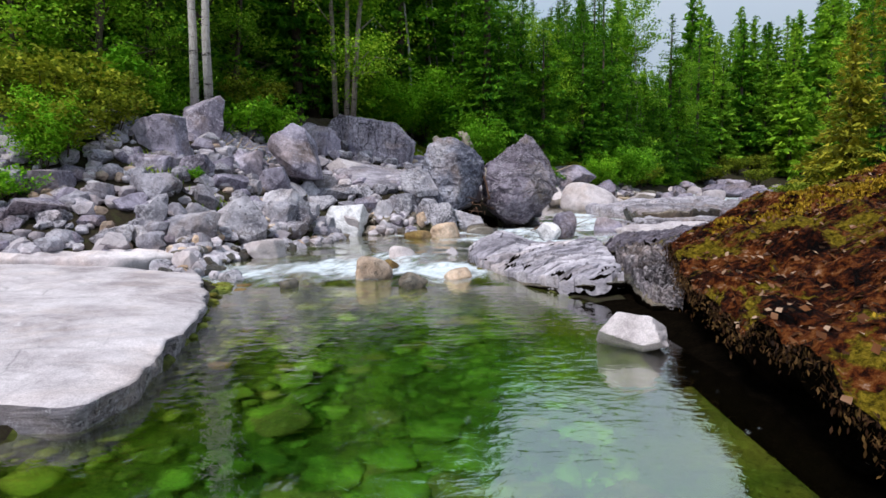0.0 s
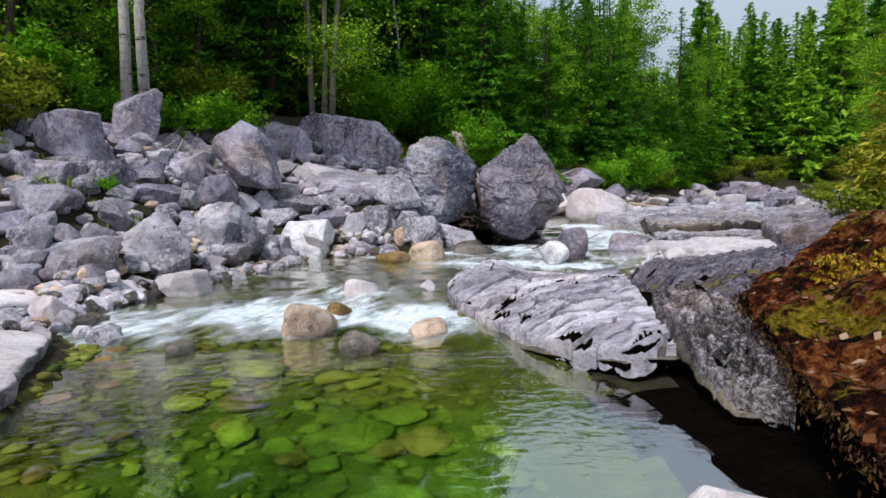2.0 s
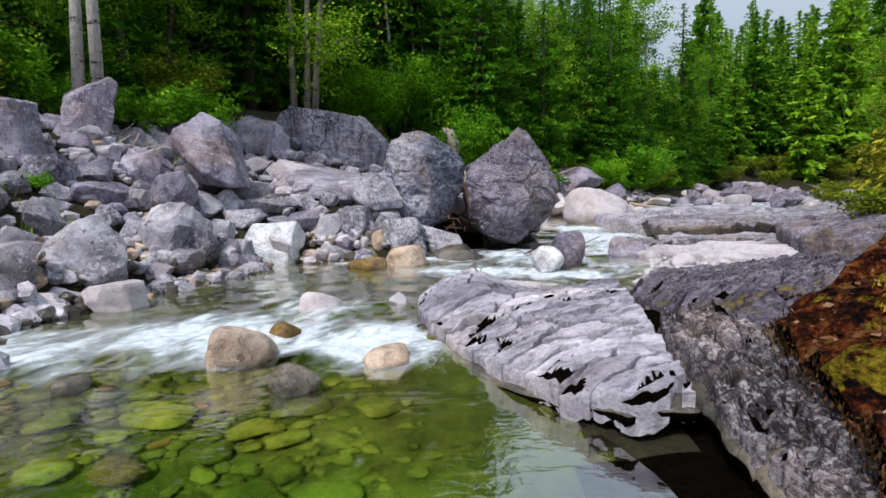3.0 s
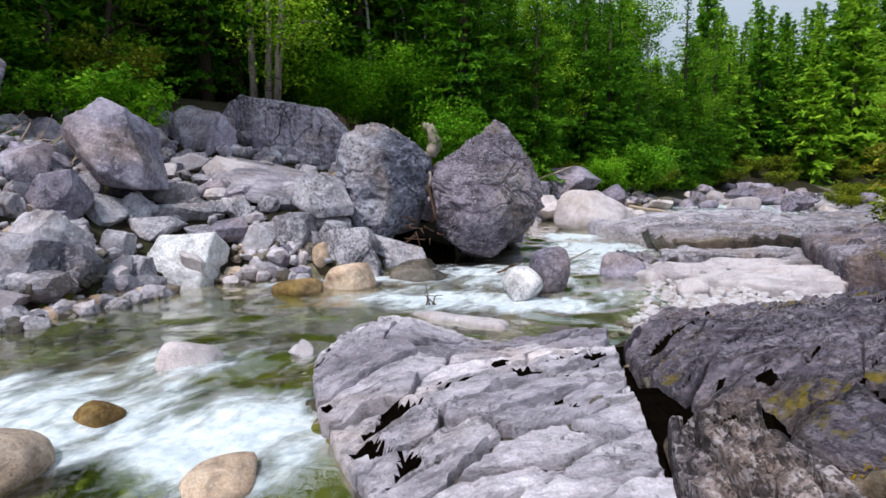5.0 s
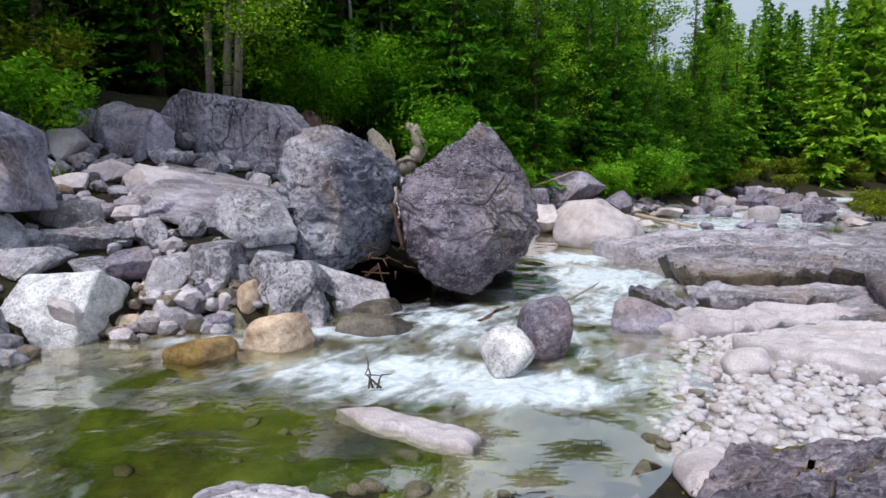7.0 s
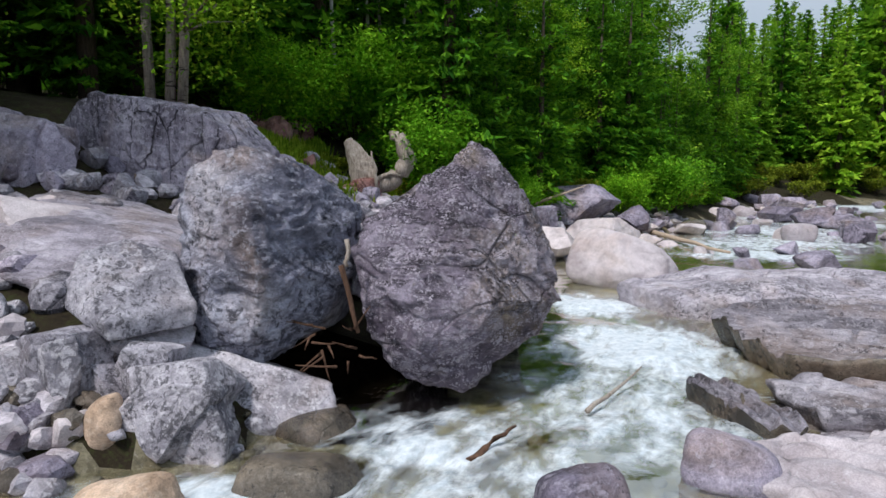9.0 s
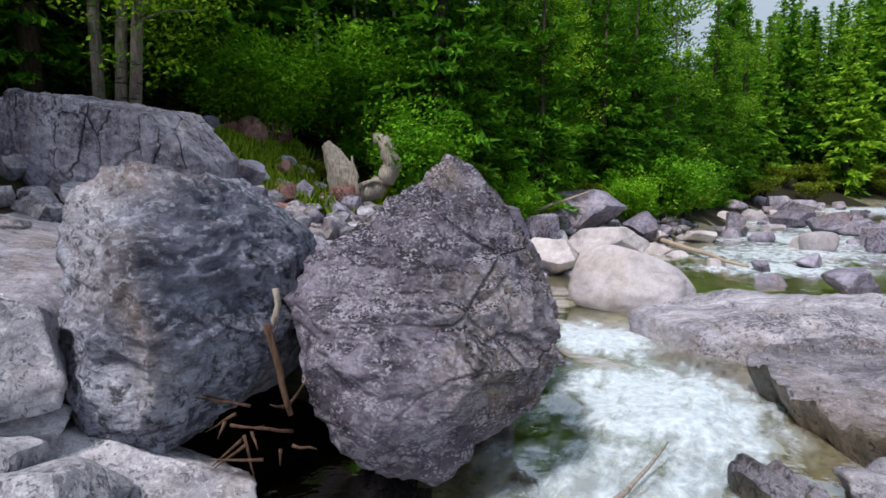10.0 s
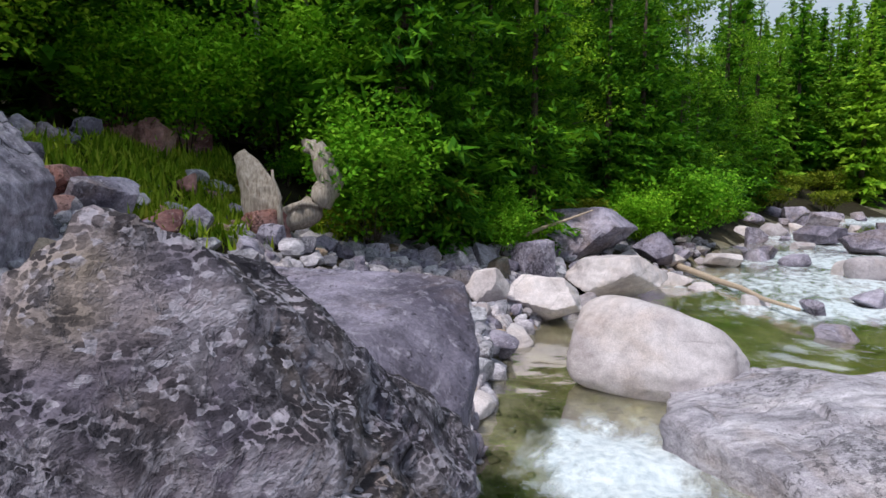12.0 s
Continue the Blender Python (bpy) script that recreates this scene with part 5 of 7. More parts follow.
rock(-2.81, 19.69, 1.49, 1.75, 1.41, 0.95, 62, 18, mat=PALE, label="pale bleached granite rock in the talus")
rock(-4.51, 21.67, 2.41, 1.66, 1.35, 1.27, 63, 22, mat=LILAC, label="lilac-grey granite boulder with pale lichen")
rock(-5.29, 20.78, 2.34, 0.84, 0.69, 0.80, 64, 26, mat=PALE, label="pale bleached granite rock in the talus")
rock(-7.07, 20.44, 3.19, 0.41, 0.34, 0.49, 65, 32)
rock(-6.41, 20.77, 2.89, 0.83, 0.68, 0.62, 66, 35, mat=LILAC, label="lilac-grey granite boulder with pale lichen")
rock(-5.86, 20.56, 2.33, 1.28, 1.04, 0.73, 67, 34, mat=LILAC, label="lilac-grey granite boulder with pale lichen")
rock(-5.43, 21.11, 2.65, 0.67, 0.55, 1.01, 68, 31, mat=LILAC, label="lilac-grey granite boulder with pale lichen")
rock(-5.25, 21.63, 2.89, 0.69, 0.57, 0.72, 69, 29, mat=LILAC, label="lilac-grey granite boulder with pale lichen")
rock(-3.65, 17.93, 1.35, 1.10, 0.89, 0.50, 70, 32)
rock(-2.76, 17.75, 1.14, 0.60, 0.50, 0.37, 71, 28)
rock(-3.06, 18.97, 1.44, 0.76, 0.62, 0.48, 72, 26, mat=LILAC, label="lilac-grey granite boulder with pale lichen")
rock(-2.34, 17.88, 1.01, 0.47, 0.39, 0.62, 73, 25)

rock(-1.77, 17.23, 0.61, 0.70, 0.57, 0.55, 75, 24)

rock(-1.38, 17.02, 0.39, 1.00, 0.81, 0.35, 77, 22)
rock(-0.09, 17.26, 0.11, 1.07, 0.87, 0.96, 78, 14)
rock(-0.59, 17.72, 0.73, 0.81, 0.66, 0.51, 79, 16)
rock(-0.65, 15.45, 0.06, 0.78, 0.6, 0.34, 80, 23, mat=OCHRE, label="low amber-brown river rock in the shallows", group="river rocks")
rock(-4.44, 19.27, 1.85, 0.73, 0.60, 0.43, 81, 31, mat=PALE, label="pale bleached granite rock in the talus")
rock(-4.24, 20.28, 2.05, 0.91, 0.75, 0.48, 82, 28, mat=PALE, label="pale bleached granite rock in the talus")
rock(-3.51, 20.14, 1.77, 0.62, 0.51, 0.23, 83, 26, mat=PALE, label="pale bleached granite rock in the talus")
rock(2.64, 15.16, 0.04, 0.6, 0.6, 0.6, 84, -5, tilt=(80, 20), mat=WHITEROCK, label="white rounded boulder in the stream", group="river rocks", detail=5)
rock(3.12, 15.78, 0.08, 0.82, 0.72, 0.72, 86, -9, mat=LILAC, label="grey granite boulder in the rapids", group="river rocks", tilt=(0, 75), detail=5)


rock(-3.0, 14.95, 0.1, 0.62, 0.5, 0.46, 4, 20, mat=SLABROCK, label="white angular rock at the water's edge")
rock(-3.5, 14.5, 0.12, 0.55, 0.5, 0.5, 9, 70, label="rounded grey rock at the water's edge")
rock(-2.72, 15.3, 0.08, 0.42, 0.36, 0.36, 2, 120, mat=PALE, label="pale bleached granite rock in the talus")
rock(-3.35, 15.4, 0.2, 0.6, 0.5, 0.5, 11, 10)
rock(-1.45, 16.6, 0.12, 0.62, 0.5, 0.5, 6, 10)
rock(3.72, 12.78, 0.1, 0.75, 0.42, 0.28, 87, 70, mat=PALE, label="pale flat stone beside the gravel bar", group="river rocks")
rock(4.58, 16.79, 0.02, 0.81, 0.66, 0.64, 86, -18, mat=LILAC, label="grey granite boulder in the rapids", group="river rocks")
rock(4.94, 16.33, 0.11, 0.32, 0.27, 0.30, 87, -21, mat=PALE, label="white rounded boulder in the stream", group="river rocks")
rock(4.94, 14.82, 0.18, 0.45, 0.37, 0.34, 88, -26, mat=PALE, label="white rounded boulder in the stream", group="river rocks")
rock(0.95, 17.69, 0.11, 0.94, 0.77, 0.33, 89, 7, mat=WETROCK, label="dark wet rock in the stream", group="river rocks")
rock(-0.71, 17.29, 0.57, 0.55, 0.45, 0.44, 90, 33)
rock(-0.46, 17.43, 0.60, 0.67, 0.54, 0.59, 91, 30)
rock(-1.03, 17.12, 0.49, 0.41, 0.33, 0.80, 92, 36)
rock(-0.84, 16.89, 0.26, 0.35, 0.29, 0.43, 93, 36, mat=PALE, label="pale bleached granite rock in the talus")
rock(6.23, 25.90, -0.09, 2.40, 1.85, 1.74, 11, -19, mat=PALE, label="white rounded boulder in the stream", group="river rocks")
rock(7.39, 32.64, 0.29, 2.60, 2.07, 1.29, 4, -15, mat=PALE, label="pale bleached granite rock in the talus")
rock(5.26, 31.93, 0.81, 1.11, 0.91, 1.16, 98, -8, mat=LILAC, label="lilac-grey granite boulder with pale lichen")
rock(5.08, 29.73, 0.28, 1.78, 1.43, 1.18, 99, -8, mat=PALE, label="pale bleached granite rock in the talus")
rock(7.15, 35.45, 0.81, 3.33, 2.64, 1.86, 8, -12, mat=LILAC, label="lilac-grey granite boulder with pale lichen")
rock(9.71, 36.89, 0.71, 1.29, 1.06, 1.14, 101, -18, mat=LILAC, label="lilac-grey granite boulder with pale lichen")
rock(3.99, 28.99, 0.73, 0.87, 0.71, 0.93, 102, -3, mat=PALE, label="pale bleached granite rock in the talus")
rock(5.15, 35.46, 1.65, 1.07, 0.88, 0.93, 103, -6, mat=LILAC, label="lilac-grey granite boulder with pale lichen")
rock(4.05, 31.33, 1.21, 0.62, 0.51, 0.72, 104, -3)
rock(5.68, 37.11, 1.91, 1.16, 0.96, 0.81, 105, -7, mat=LILAC, label="lilac-grey granite boulder with pale lichen")
rock(10.30, 37.16, 0.51, 1.17, 0.97, 0.61, 106, -20, mat=PALE, label="pale bleached granite rock in the talus")
rock(-1.70, 26.02, 2.48, 1.03, 0.83, 0.81, 107, 30, mat=LILAC, label="lilac-grey granite boulder with pale lichen")
rock(-1.04, 24.61, 2.20, 0.59, 0.49, 0.56, 108, 31, mat=LILAC, label="lilac-grey granite boulder with pale lichen")
rock(-0.96, 26.25, 2.29, 0.63, 0.52, 0.53, 109, 26, mat=REDROCK, label="reddish brown weathered rock on the slope")
rock(-0.70, 26.86, 2.28, 0.54, 0.44, 0.61, 110, 23, mat=LILAC, label="lilac-grey granite boulder with pale lichen")
rock(-1.13, 24.02, 2.19, 0.41, 0.34, 0.39, 111, 34, mat=TANROCK, label="tan rounded river rock at the water's edge", group="river rocks")
rock(0.07, 27.90, 2.11, 0.85, 0.70, 0.67, 112, 17, mat=REDROCK, label="reddish brown weathered rock on the slope")
rock(-1.56, 24.35, 2.34, 0.45, 0.37, 0.34, 113, 35, mat=TANROCK, label="tan rounded river rock at the water's edge", group="river rocks")
rock(-2.62, 29.46, 3.57, 0.71, 0.59, 0.95, 114, 26, mat=REDROCK, label="reddish brown weathered rock on the slope")
rock(-2.39, 30.51, 3.56, 1.06, 0.87, 1.14, 115, 23, mat=REDROCK, label="reddish brown weathered rock on the slope")
rock(-2.28, 25.80, 2.79, 1.00, 0.81, 0.65, 116, 33, mat=REDROCK, label="reddish brown weathered rock on the slope")
rock(-3.35, 29.69, 3.86, 0.84, 0.70, 0.57, 117, 28, mat=REDROCK, label="reddish brown weathered rock on the slope")
rock(-3.21, 27.74, 3.76, 0.41, 0.34, 0.37, 118, 32, mat=LILAC, label="lilac-grey granite boulder with pale lichen")
rock(2.67, 31.70, 1.37, 0.92, 0.76, 1.57, 119, 2, mat=WETROCK, label="dark wet rock in the stream", group="river rocks")
rock(29.44, 64.03, 0.55, 2.14, 1.78, 1.52, 120, -29, mat=LILAC, label="lilac-grey granite boulder with pale lichen")
rock(26.29, 55.42, 0.49, 1.93, 1.60, 1.44, 121, -31, mat=LILAC, label="lilac-grey granite boulder with pale lichen")
rock(20.83, 46.54, 0.46, 2.35, 1.92, 1.10, 122, -31, mat=LILAC, label="lilac-grey granite boulder with pale lichen")
rock(20.11, 42.31, 0.40, 1.96, 1.61, 1.28, 123, -34, mat=LILAC, label="lilac-grey granite boulder with pale lichen")
rock(15.61, 36.40, 0.31, 0.88, 0.73, 0.74, 124, -33, mat=PALE, label="white rounded boulder in the stream", group="river rocks")
rock(15.73, 35.63, 0.23, 1.26, 1.04, 1.00, 125, -34, mat=PALE, label="white rounded boulder in the stream", group="river rocks")
rock(18.83, 49.54, 0.39, 1.42, 1.18, 0.97, 126, -26, mat=PALE, label="white rounded boulder in the stream", group="river rocks")
rock(21.27, 51.68, 0.37, 1.51, 1.25, 1.04, 127, -28, mat=PALE, label="white rounded boulder in the stream", group="river rocks")
rock(15.16, 38.53, 0.36, 1.04, 0.86, 0.64, 128, -29, mat=LILAC, label="grey granite boulder in the rapids", group="river rocks")
rock(14.61, 39.97, 0.37, 0.89, 0.74, 0.69, 129, -27, mat=LILAC, label="grey granite boulder in the rapids", group="river rocks")
rock(12.79, 38.45, 0.29, 1.04, 0.86, 0.90, 130, -24, mat=WETROCK, label="dark wet rock in the stream", group="river rocks")
rock(22.55, 56.80, 0.91, 1.54, 1.28, 0.95, 131, -26, mat=LILAC, label="grey granite boulder in the rapids", group="river rocks")
rock(29.30, 66.95, 0.80, 1.93, 1.61, 1.20, 132, -28, mat=LILAC, label="grey granite boulder in the rapids", group="river rocks")
rock(1.8, 5.64, -0.14, 0.66, 0.54, 0.5, 1, -21, mat=PALE, label="pale grey granite rock standing in the pool", detail=5)
rock(-1.14, 9.96, -0.12, 0.64, 0.52, 0.52, 1, 16, mat=TANROCK, label="pinkish tan rounded rock at the pool's lip", group="river rocks")
rock(-1.31, 9.78, -0.11, 0.24, 0.20, 0.35, 135, 18, mat=TANROCK, label="tan rounded river rock at the water's edge", group="river rocks")
rock(-0.81, 12.05, -0.03, 0.57, 0.47, 0.39, 136, 10, mat=PALE, label="white rounded boulder in the stream", group="river rocks")
rock(-0.46, 9.22, -0.13, 0.45, 0.37, 0.36, 12, 11, mat=WETROCK, label="dark wet rock in the stream", group="river rocks")
rock(0.24, 9.9, -0.1, 0.46, 0.4, 0.29, 138, 2, mat=TANROCK, label="tan rounded river rock at the pool's lip", group="river rocks")

rock(-2.36, 9.22, -0.11, 0.31, 0.26, 0.23, 140, 28, mat=WETROCK, label="dark wet rock in the stream", group="river rocks")
rock(1.1, 16.7, 0.0, 1.0, 0.7, 0.46, 141, 1, mat=WETROCK, label="dark wet rock in the stream", group="river rocks")
rock(-0.95, 10.78, -0.04, 0.34, 0.28, 0.28, 142, 36, mat=OCHRE, label="ochre rounded river rock in the rapids", group="river rocks")
rock(0.15, 12.30, 0.05, 0.24, 0.20, 0.25, 143, 17, mat=PALE, label="pale bleached granite rock in the talus")
rock(-2.24, 26.16, 2.92, 0.65, 0.54, 0.50, 144, 32, mat=REDROCK, label="reddish brown weathered rock on the slope")
rock(-1.96, 25.25, 2.70, 0.63, 0.51, 0.33, 145, 34, mat=REDROCK, label="reddish brown weathered rock on the slope")
rock(-2.49, 25.62, 3.09, 0.41, 0.34, 0.34, 146, 35, mat=REDROCK, label="reddish brown weathered rock on the slope")
rock(-2.57, 29.46, 3.54, 0.83, 0.68, 0.87, 147, 26, mat=REDROCK, label="reddish brown weathered rock on the slope")
rock(-2.34, 30.51, 3.57, 0.90, 0.74, 1.07, 148, 23, mat=REDROCK, label="reddish brown weathered rock on the slope")
rock(-3.93, 31.77, 4.29, 0.56, 0.47, 0.44, 149, 27, mat=REDROCK, label="reddish brown weathered rock on the slope")
rock(-3.34, 28.52, 3.84, 0.55, 0.45, 0.57, 150, 31, mat=LILAC, label="lilac-grey granite boulder with pale lichen")
rock(-3.66, 30.12, 3.99, 0.81, 0.67, 0.72, 151, 29, mat=REDROCK, label="reddish brown weathered rock on the slope")
rock(-3.40, 26.78, 3.66, 0.55, 0.46, 0.58, 152, 35, mat=LILAC, label="lilac-grey granite boulder with pale lichen")
rock(-3.17, 27.16, 3.66, 0.48, 0.40, 0.50, 153, 33, mat=LILAC, label="lilac-grey granite boulder with pale lichen")
rock(-2.78, 26.09, 3.32, 0.47, 0.39, 0.45, 154, 35, mat=LILAC, label="lilac-grey granite boulder with pale lichen")
rock(-2.38, 25.16, 2.94, 0.27, 0.22, 0.40, 155, 36, mat=LILAC, label="lilac-grey granite boulder with pale lichen")
rock(-2.01, 24.80, 2.67, 0.22, 0.18, 0.42, 156, 36, mat=LILAC, label="lilac-grey granite boulder with pale lichen")
rock(-1.62, 24.59, 2.44, 0.25, 0.21, 0.22, 157, 34, mat=TANROCK, label="tan rounded river rock at the water's edge", group="river rocks")
rock(-1.58, 24.93, 2.44, 0.23, 0.19, 0.23, 158, 33)
rock(-1.02, 23.63, 2.11, 0.28, 0.23, 0.29, 159, 35, mat=PALE, label="pale bleached granite rock in the talus")
rock(-0.84, 23.64, 2.08, 0.29, 0.24, 0.29, 160, 33, mat=LILAC, label="lilac-grey granite boulder with pale lichen")
rock(-0.48, 27.43, 2.19, 0.35, 0.29, 0.37, 161, 21, mat=TANROCK, label="tan rounded river rock at the water's edge", group="river rocks")
rock(-0.36, 26.45, 2.10, 0.42, 0.35, 0.30, 162, 22)
rock(-0.22, 27.17, 2.13, 0.29, 0.24, 0.25, 163, 20, mat=PALE, label="pale bleached granite rock in the talus")
rock(0.24, 27.61, 2.02, 0.51, 0.42, 0.53, 164, 17, mat=LILAC, label="lilac-grey granite boulder with pale lichen")
rock(0.70, 27.69, 1.89, 0.61, 0.51, 0.43, 165, 14)
rock(0.87, 28.71, 1.88, 0.67, 0.56, 0.41, 166, 12, mat=LILAC, label="lilac-grey granite boulder with pale lichen")
rock(1.36, 29.42, 1.76, 0.54, 0.44, 0.37, 167, 9)
rock(1.78, 29.49, 1.64, 0.60, 0.50, 0.44, 168, 7, mat=LILAC, label="lilac-grey granite boulder with pale lichen")
rock(2.39, 29.98, 1.53, 0.56, 0.47, 0.39, 169, 4, mat=LILAC, label="lilac-grey granite boulder with pale lichen")
rock(2.18, 30.07, 1.69, 0.38, 0.31, 0.33, 170, 5, mat=PALE, label="pale bleached granite rock in the talus")
rock(2.80, 30.23, 1.42, 0.57, 0.47, 0.53, 171, 2, mat=LILAC, label="lilac-grey granite boulder with pale lichen")
rock(3.38, 30.43, 1.22, 0.67, 0.56, 0.61, 172, -0)
rock(5.10, 35.38, 1.67, 0.80, 0.66, 0.83, 173, -6, mat=LILAC, label="lilac-grey granite boulder with pale lichen")
rock(4.35, 30.94, 0.90, 0.60, 0.50, 0.75, 174, -5, mat=WETROCK, label="dark wet rock in the stream", group="river rocks")
rock(4.03, 29.81, 0.97, 0.55, 0.46, 0.51, 175, -3, mat=LILAC, label="lilac-grey granite boulder with pale lichen")
rock(3.86, 28.07, 0.70, 0.32, 0.27, 0.44, 176, -3, mat=PALE, label="pale bleached granite rock in the talus")
rock(5.76, 31.94, 0.74, 0.58, 0.48, 0.60, 177, -10)
rock(3.34, 35.20, 2.17, 0.79, 0.65, 0.73, 178, -0, mat=LILAC, label="lilac-grey granite boulder with pale lichen")
rock(-6.65, 17.15, 2.45, 1.15, 1.0, 1.6, 5, 28, mat=LILAC, label="lilac-grey granite boulder under a birch tree")
g = np.random.RandomState(7)
PLACED = [(o.location.x, o.location.y, max(o.scale.x, o.scale.y) / 2) for o in scene.objects if o.name.startswith("boulder") and o.scale.x != 1.0]


def scatter(count, x0, x1, y0, y1, gap, keep, taken=()):
    out = []
    for _ in range(count * 40):
        if len(out) >= count:
            break
        x, y = g.uniform(x0, x1), g.uniform(y0, y1)
        if keep(x, y) and all((x - a) ** 2 + (y - b) ** 2 > gap ** 2 for a, b in list(taken) + out):
            out.append((x, y))
    return out


def inland(x, y, line=TALUS_FOOT, sign=-1):
    return sign * float(span(np.array([x]), np.array([y]), line)[0])


def free(x, y, r):
    return all((x - a) ** 2 + (y - b) ** 2 > (c * 0.8 + r) ** 2 for a, b, c in PLACED)


# the rest of the talus, between the larger ones
for size, count in ((0.62, 60),):
    for x, y in scatter(count, -12, 5.5, 9.3, 33, size * 0.72, lambda x, y: -0.15 < inland(x, y) < (5.2 if y < 26 else 4.0) and free(x, y, size * 0.3)):
        w = size * g.uniform(0.75, 1.3)
        h = w * g.uniform(0.55, 0.85)
        rock(x, y, gz(x, y) - 0.2 * h, w, w * g.uniform(0.7, 1.05), h, g.randint(0, 14), g.uniform(0, 360), mat=(TALUS, LILAC, TALUS, PALE)[g.randint(0, 4)], tilt=(g.normal(0, 14), g.normal(0, 14)),
             label="broken granite rock in the talus", group="talus rocks")
        PLACED.append((x, y, w / 2))


def pebbles(name, spots, sizes, mat, label, lift=0.0, flat=0.6, detail=2, smooth=True):
    """Small stones, too many to count, in one mesh."""
    kinds = [worn_block(100 + k, detail, 10, 8 if flat < 0.7 else 40, 0.025, (0.92, 1.25)) for k in range(9)]
    vs, fs, o = [], [], 0
    for (x, y, z), s in zip(spots, sizes):
        V, F = kinds[g.randint(0, 9)]
        a = g.uniform(0, 6.28)
        R = np.array([[math.cos(a), -math.sin(a), 0], [math.sin(a), math.cos(a), 0], [0, 0, 1]])
        vs.append((V * np.array([s, s * g.uniform(0.6, 1), s * flat])) @ R.T + np.array([x, y, z + s * flat * 0.2 + lift]))
        fs.append(F + o)
        o += len(V)
    return tagged(new(name, mesh(name, np.concatenate(vs), np.concatenate(fs), mat, smooth)), label, "gravel", kind="stuff")


def strewn(count, x0, x1, y0, y1, keep):
    x, y = g.uniform(x0, x1, count), g.uniform(y0, y1, count)
    k = keep(x, y)
    x, y = x[k], y[k]
    return np.stack([x, y, ground_z(x, y)], -1)


def in_water(x, y, margin=0.1):
    return np.minimum(span(x, y, LEFT_SHORE), -span(x, y, RIGHT_SHORE)) > margin


sp = strewn(9000, -12, 5.5, 9.3, 33, lambda x, y: (span(x, y, TALUS_FOOT) < 0.15) & (span(x, y, TALUS_FOOT) > np.where(y < 26, -6.4, -4.4)) & ~((x > 0.4) & (y > 17.3) & (y < 21)) & ((np.abs(x + 2.8) > 0.95) | (np.abs(y - 16.1) > 0.75)) & (np.hypot(x - 0.3, y - 17.6) > 1.0) & (np.hypot(x + 0.1, y - 16.9) > 0.85) & (np.hypot(x + 0.7, y - 17.5) > 0.7) & (np.hypot(x + 4.0, y - 16.4) > 0.8))
for mat, part_of, size in ((TALUS, sp[:420], 0.46), (SLABROCK, sp[420:700], 0.42), (LILAC, sp[700:980], 0.42), (PALE, sp[980:1220], 0.32), (SLABROCK, sp[1220:1560], 0.26), (TALUS, sp[1560:1900], 0.24), (TANROCK, sp[1900:2020], 0.3)):
    pebbles("talus_rubble", part_of, size * g.uniform(0.6, 1.3, len(part_of)), mat, "broken granite rubble filling the talus", flat=0.75, detail=2, smooth=False)
sp = strewn(3600, 3.7, 7.2, 12.3, 16.4, lambda x, y: (span(x, y, RIGHT_SHORE) > -0.35) & (span(x, y, RIGHT_SHORE) < 2.2))
near = sp[:, 1] < 14.2
big, rest = sp[near][:280], np.concatenate([sp[near][280:], sp[~near]])
bar = pebbles("gravel_bar", rest, g.uniform(0.05, 0.15, len(rest)) * g.uniform(0.6, 1.25, len(rest)), COBBLE, "bar of pale rounded gravel and cobbles")
COBBLES = [mesh("cobble", *worn_block(140 + k, 2, 10, 8, 0.025), COBBLE) for k in range(6)]
for x, y, z in big:
    ob = part("cobble", COBBLES[g.randint(0, 6)], bar)
    w = g.uniform(0.07, 0.16)
    ob.matrix_world = Matrix.LocRotScale((x, y, z + 0.12 * w), Euler((0, 0, g.uniform(0, 6.28))), (w, w * g.uniform(0.6, 1), w * 0.6))
sp = strewn(800, -10, 5, 9.5, 32, lambda x, y: (span(x, y, TALUS_FOOT) < 0.3) & (span(x, y, TALUS_FOOT) > -5) & ~((x > 0.4) & (y > 17.3) & (y < 21)))
pebbles("talus_gravel", sp, g.uniform(0.06, 0.2, len(sp)), TALUS, "small broken stones between the talus boulders")
sp = strewn(2600, -3.6, 2.4, 1.5, 10.2, lambda x, y: in_water(x, y, 0.0) & (span(x, y, RIGHT_SHORE) < -1.0))
pebbles("bed_gravel", sp, g.uniform(0.05, 0.18, len(sp)), BEDSTONE, "algae-coloured gravel on the pool bed", flat=0.5)
sp = strewn(2600, -0.5, 5.2, 23.5, 33, lambda x, y: (span(x, y, TALUS_FOOT) < 0.1) & (span(x, y, TALUS_FOOT) > -2.6))
for mat, part_of, size in ((SLABROCK, sp[:150], 0.34), (TANROCK, sp[150:210], 0.26), (LILAC, sp[210:330], 0.3), (SLABROCK, sp[330:560], 0.2)):
    pebbles("bank_rubble", part_of, size * g.uniform(0.6, 1.3, len(part_of)), mat, "broken pale rubble on the upstream bank", flat=0.75, smooth=False)
sp = strewn(4600, -5.4, 0.0, 9.6, 17.2, lambda x, y: (np.abs(span(x, y, LEFT_SHORE) + 0.05) < 0.5) & ((np.abs(x + 2.8) > 0.8) | (np.abs(y - 16.3) > 0.75)) & (np.hypot(x, y - 16.7) > 0.8))
for mat, part_of, size in ((WETROCK, sp[:110], 0.28), (TANROCK, sp[110:150], 0.26), (SLABROCK, sp[150:220], 0.32), (TALUS, sp[220:290], 0.3)):
    pebbles("shore_cobbles", part_of, size * g.uniform(0.6, 1.3, len(part_of)), mat, "wet broken stones along the stream's edge", lift=0.05, flat=0.72, smooth=False)
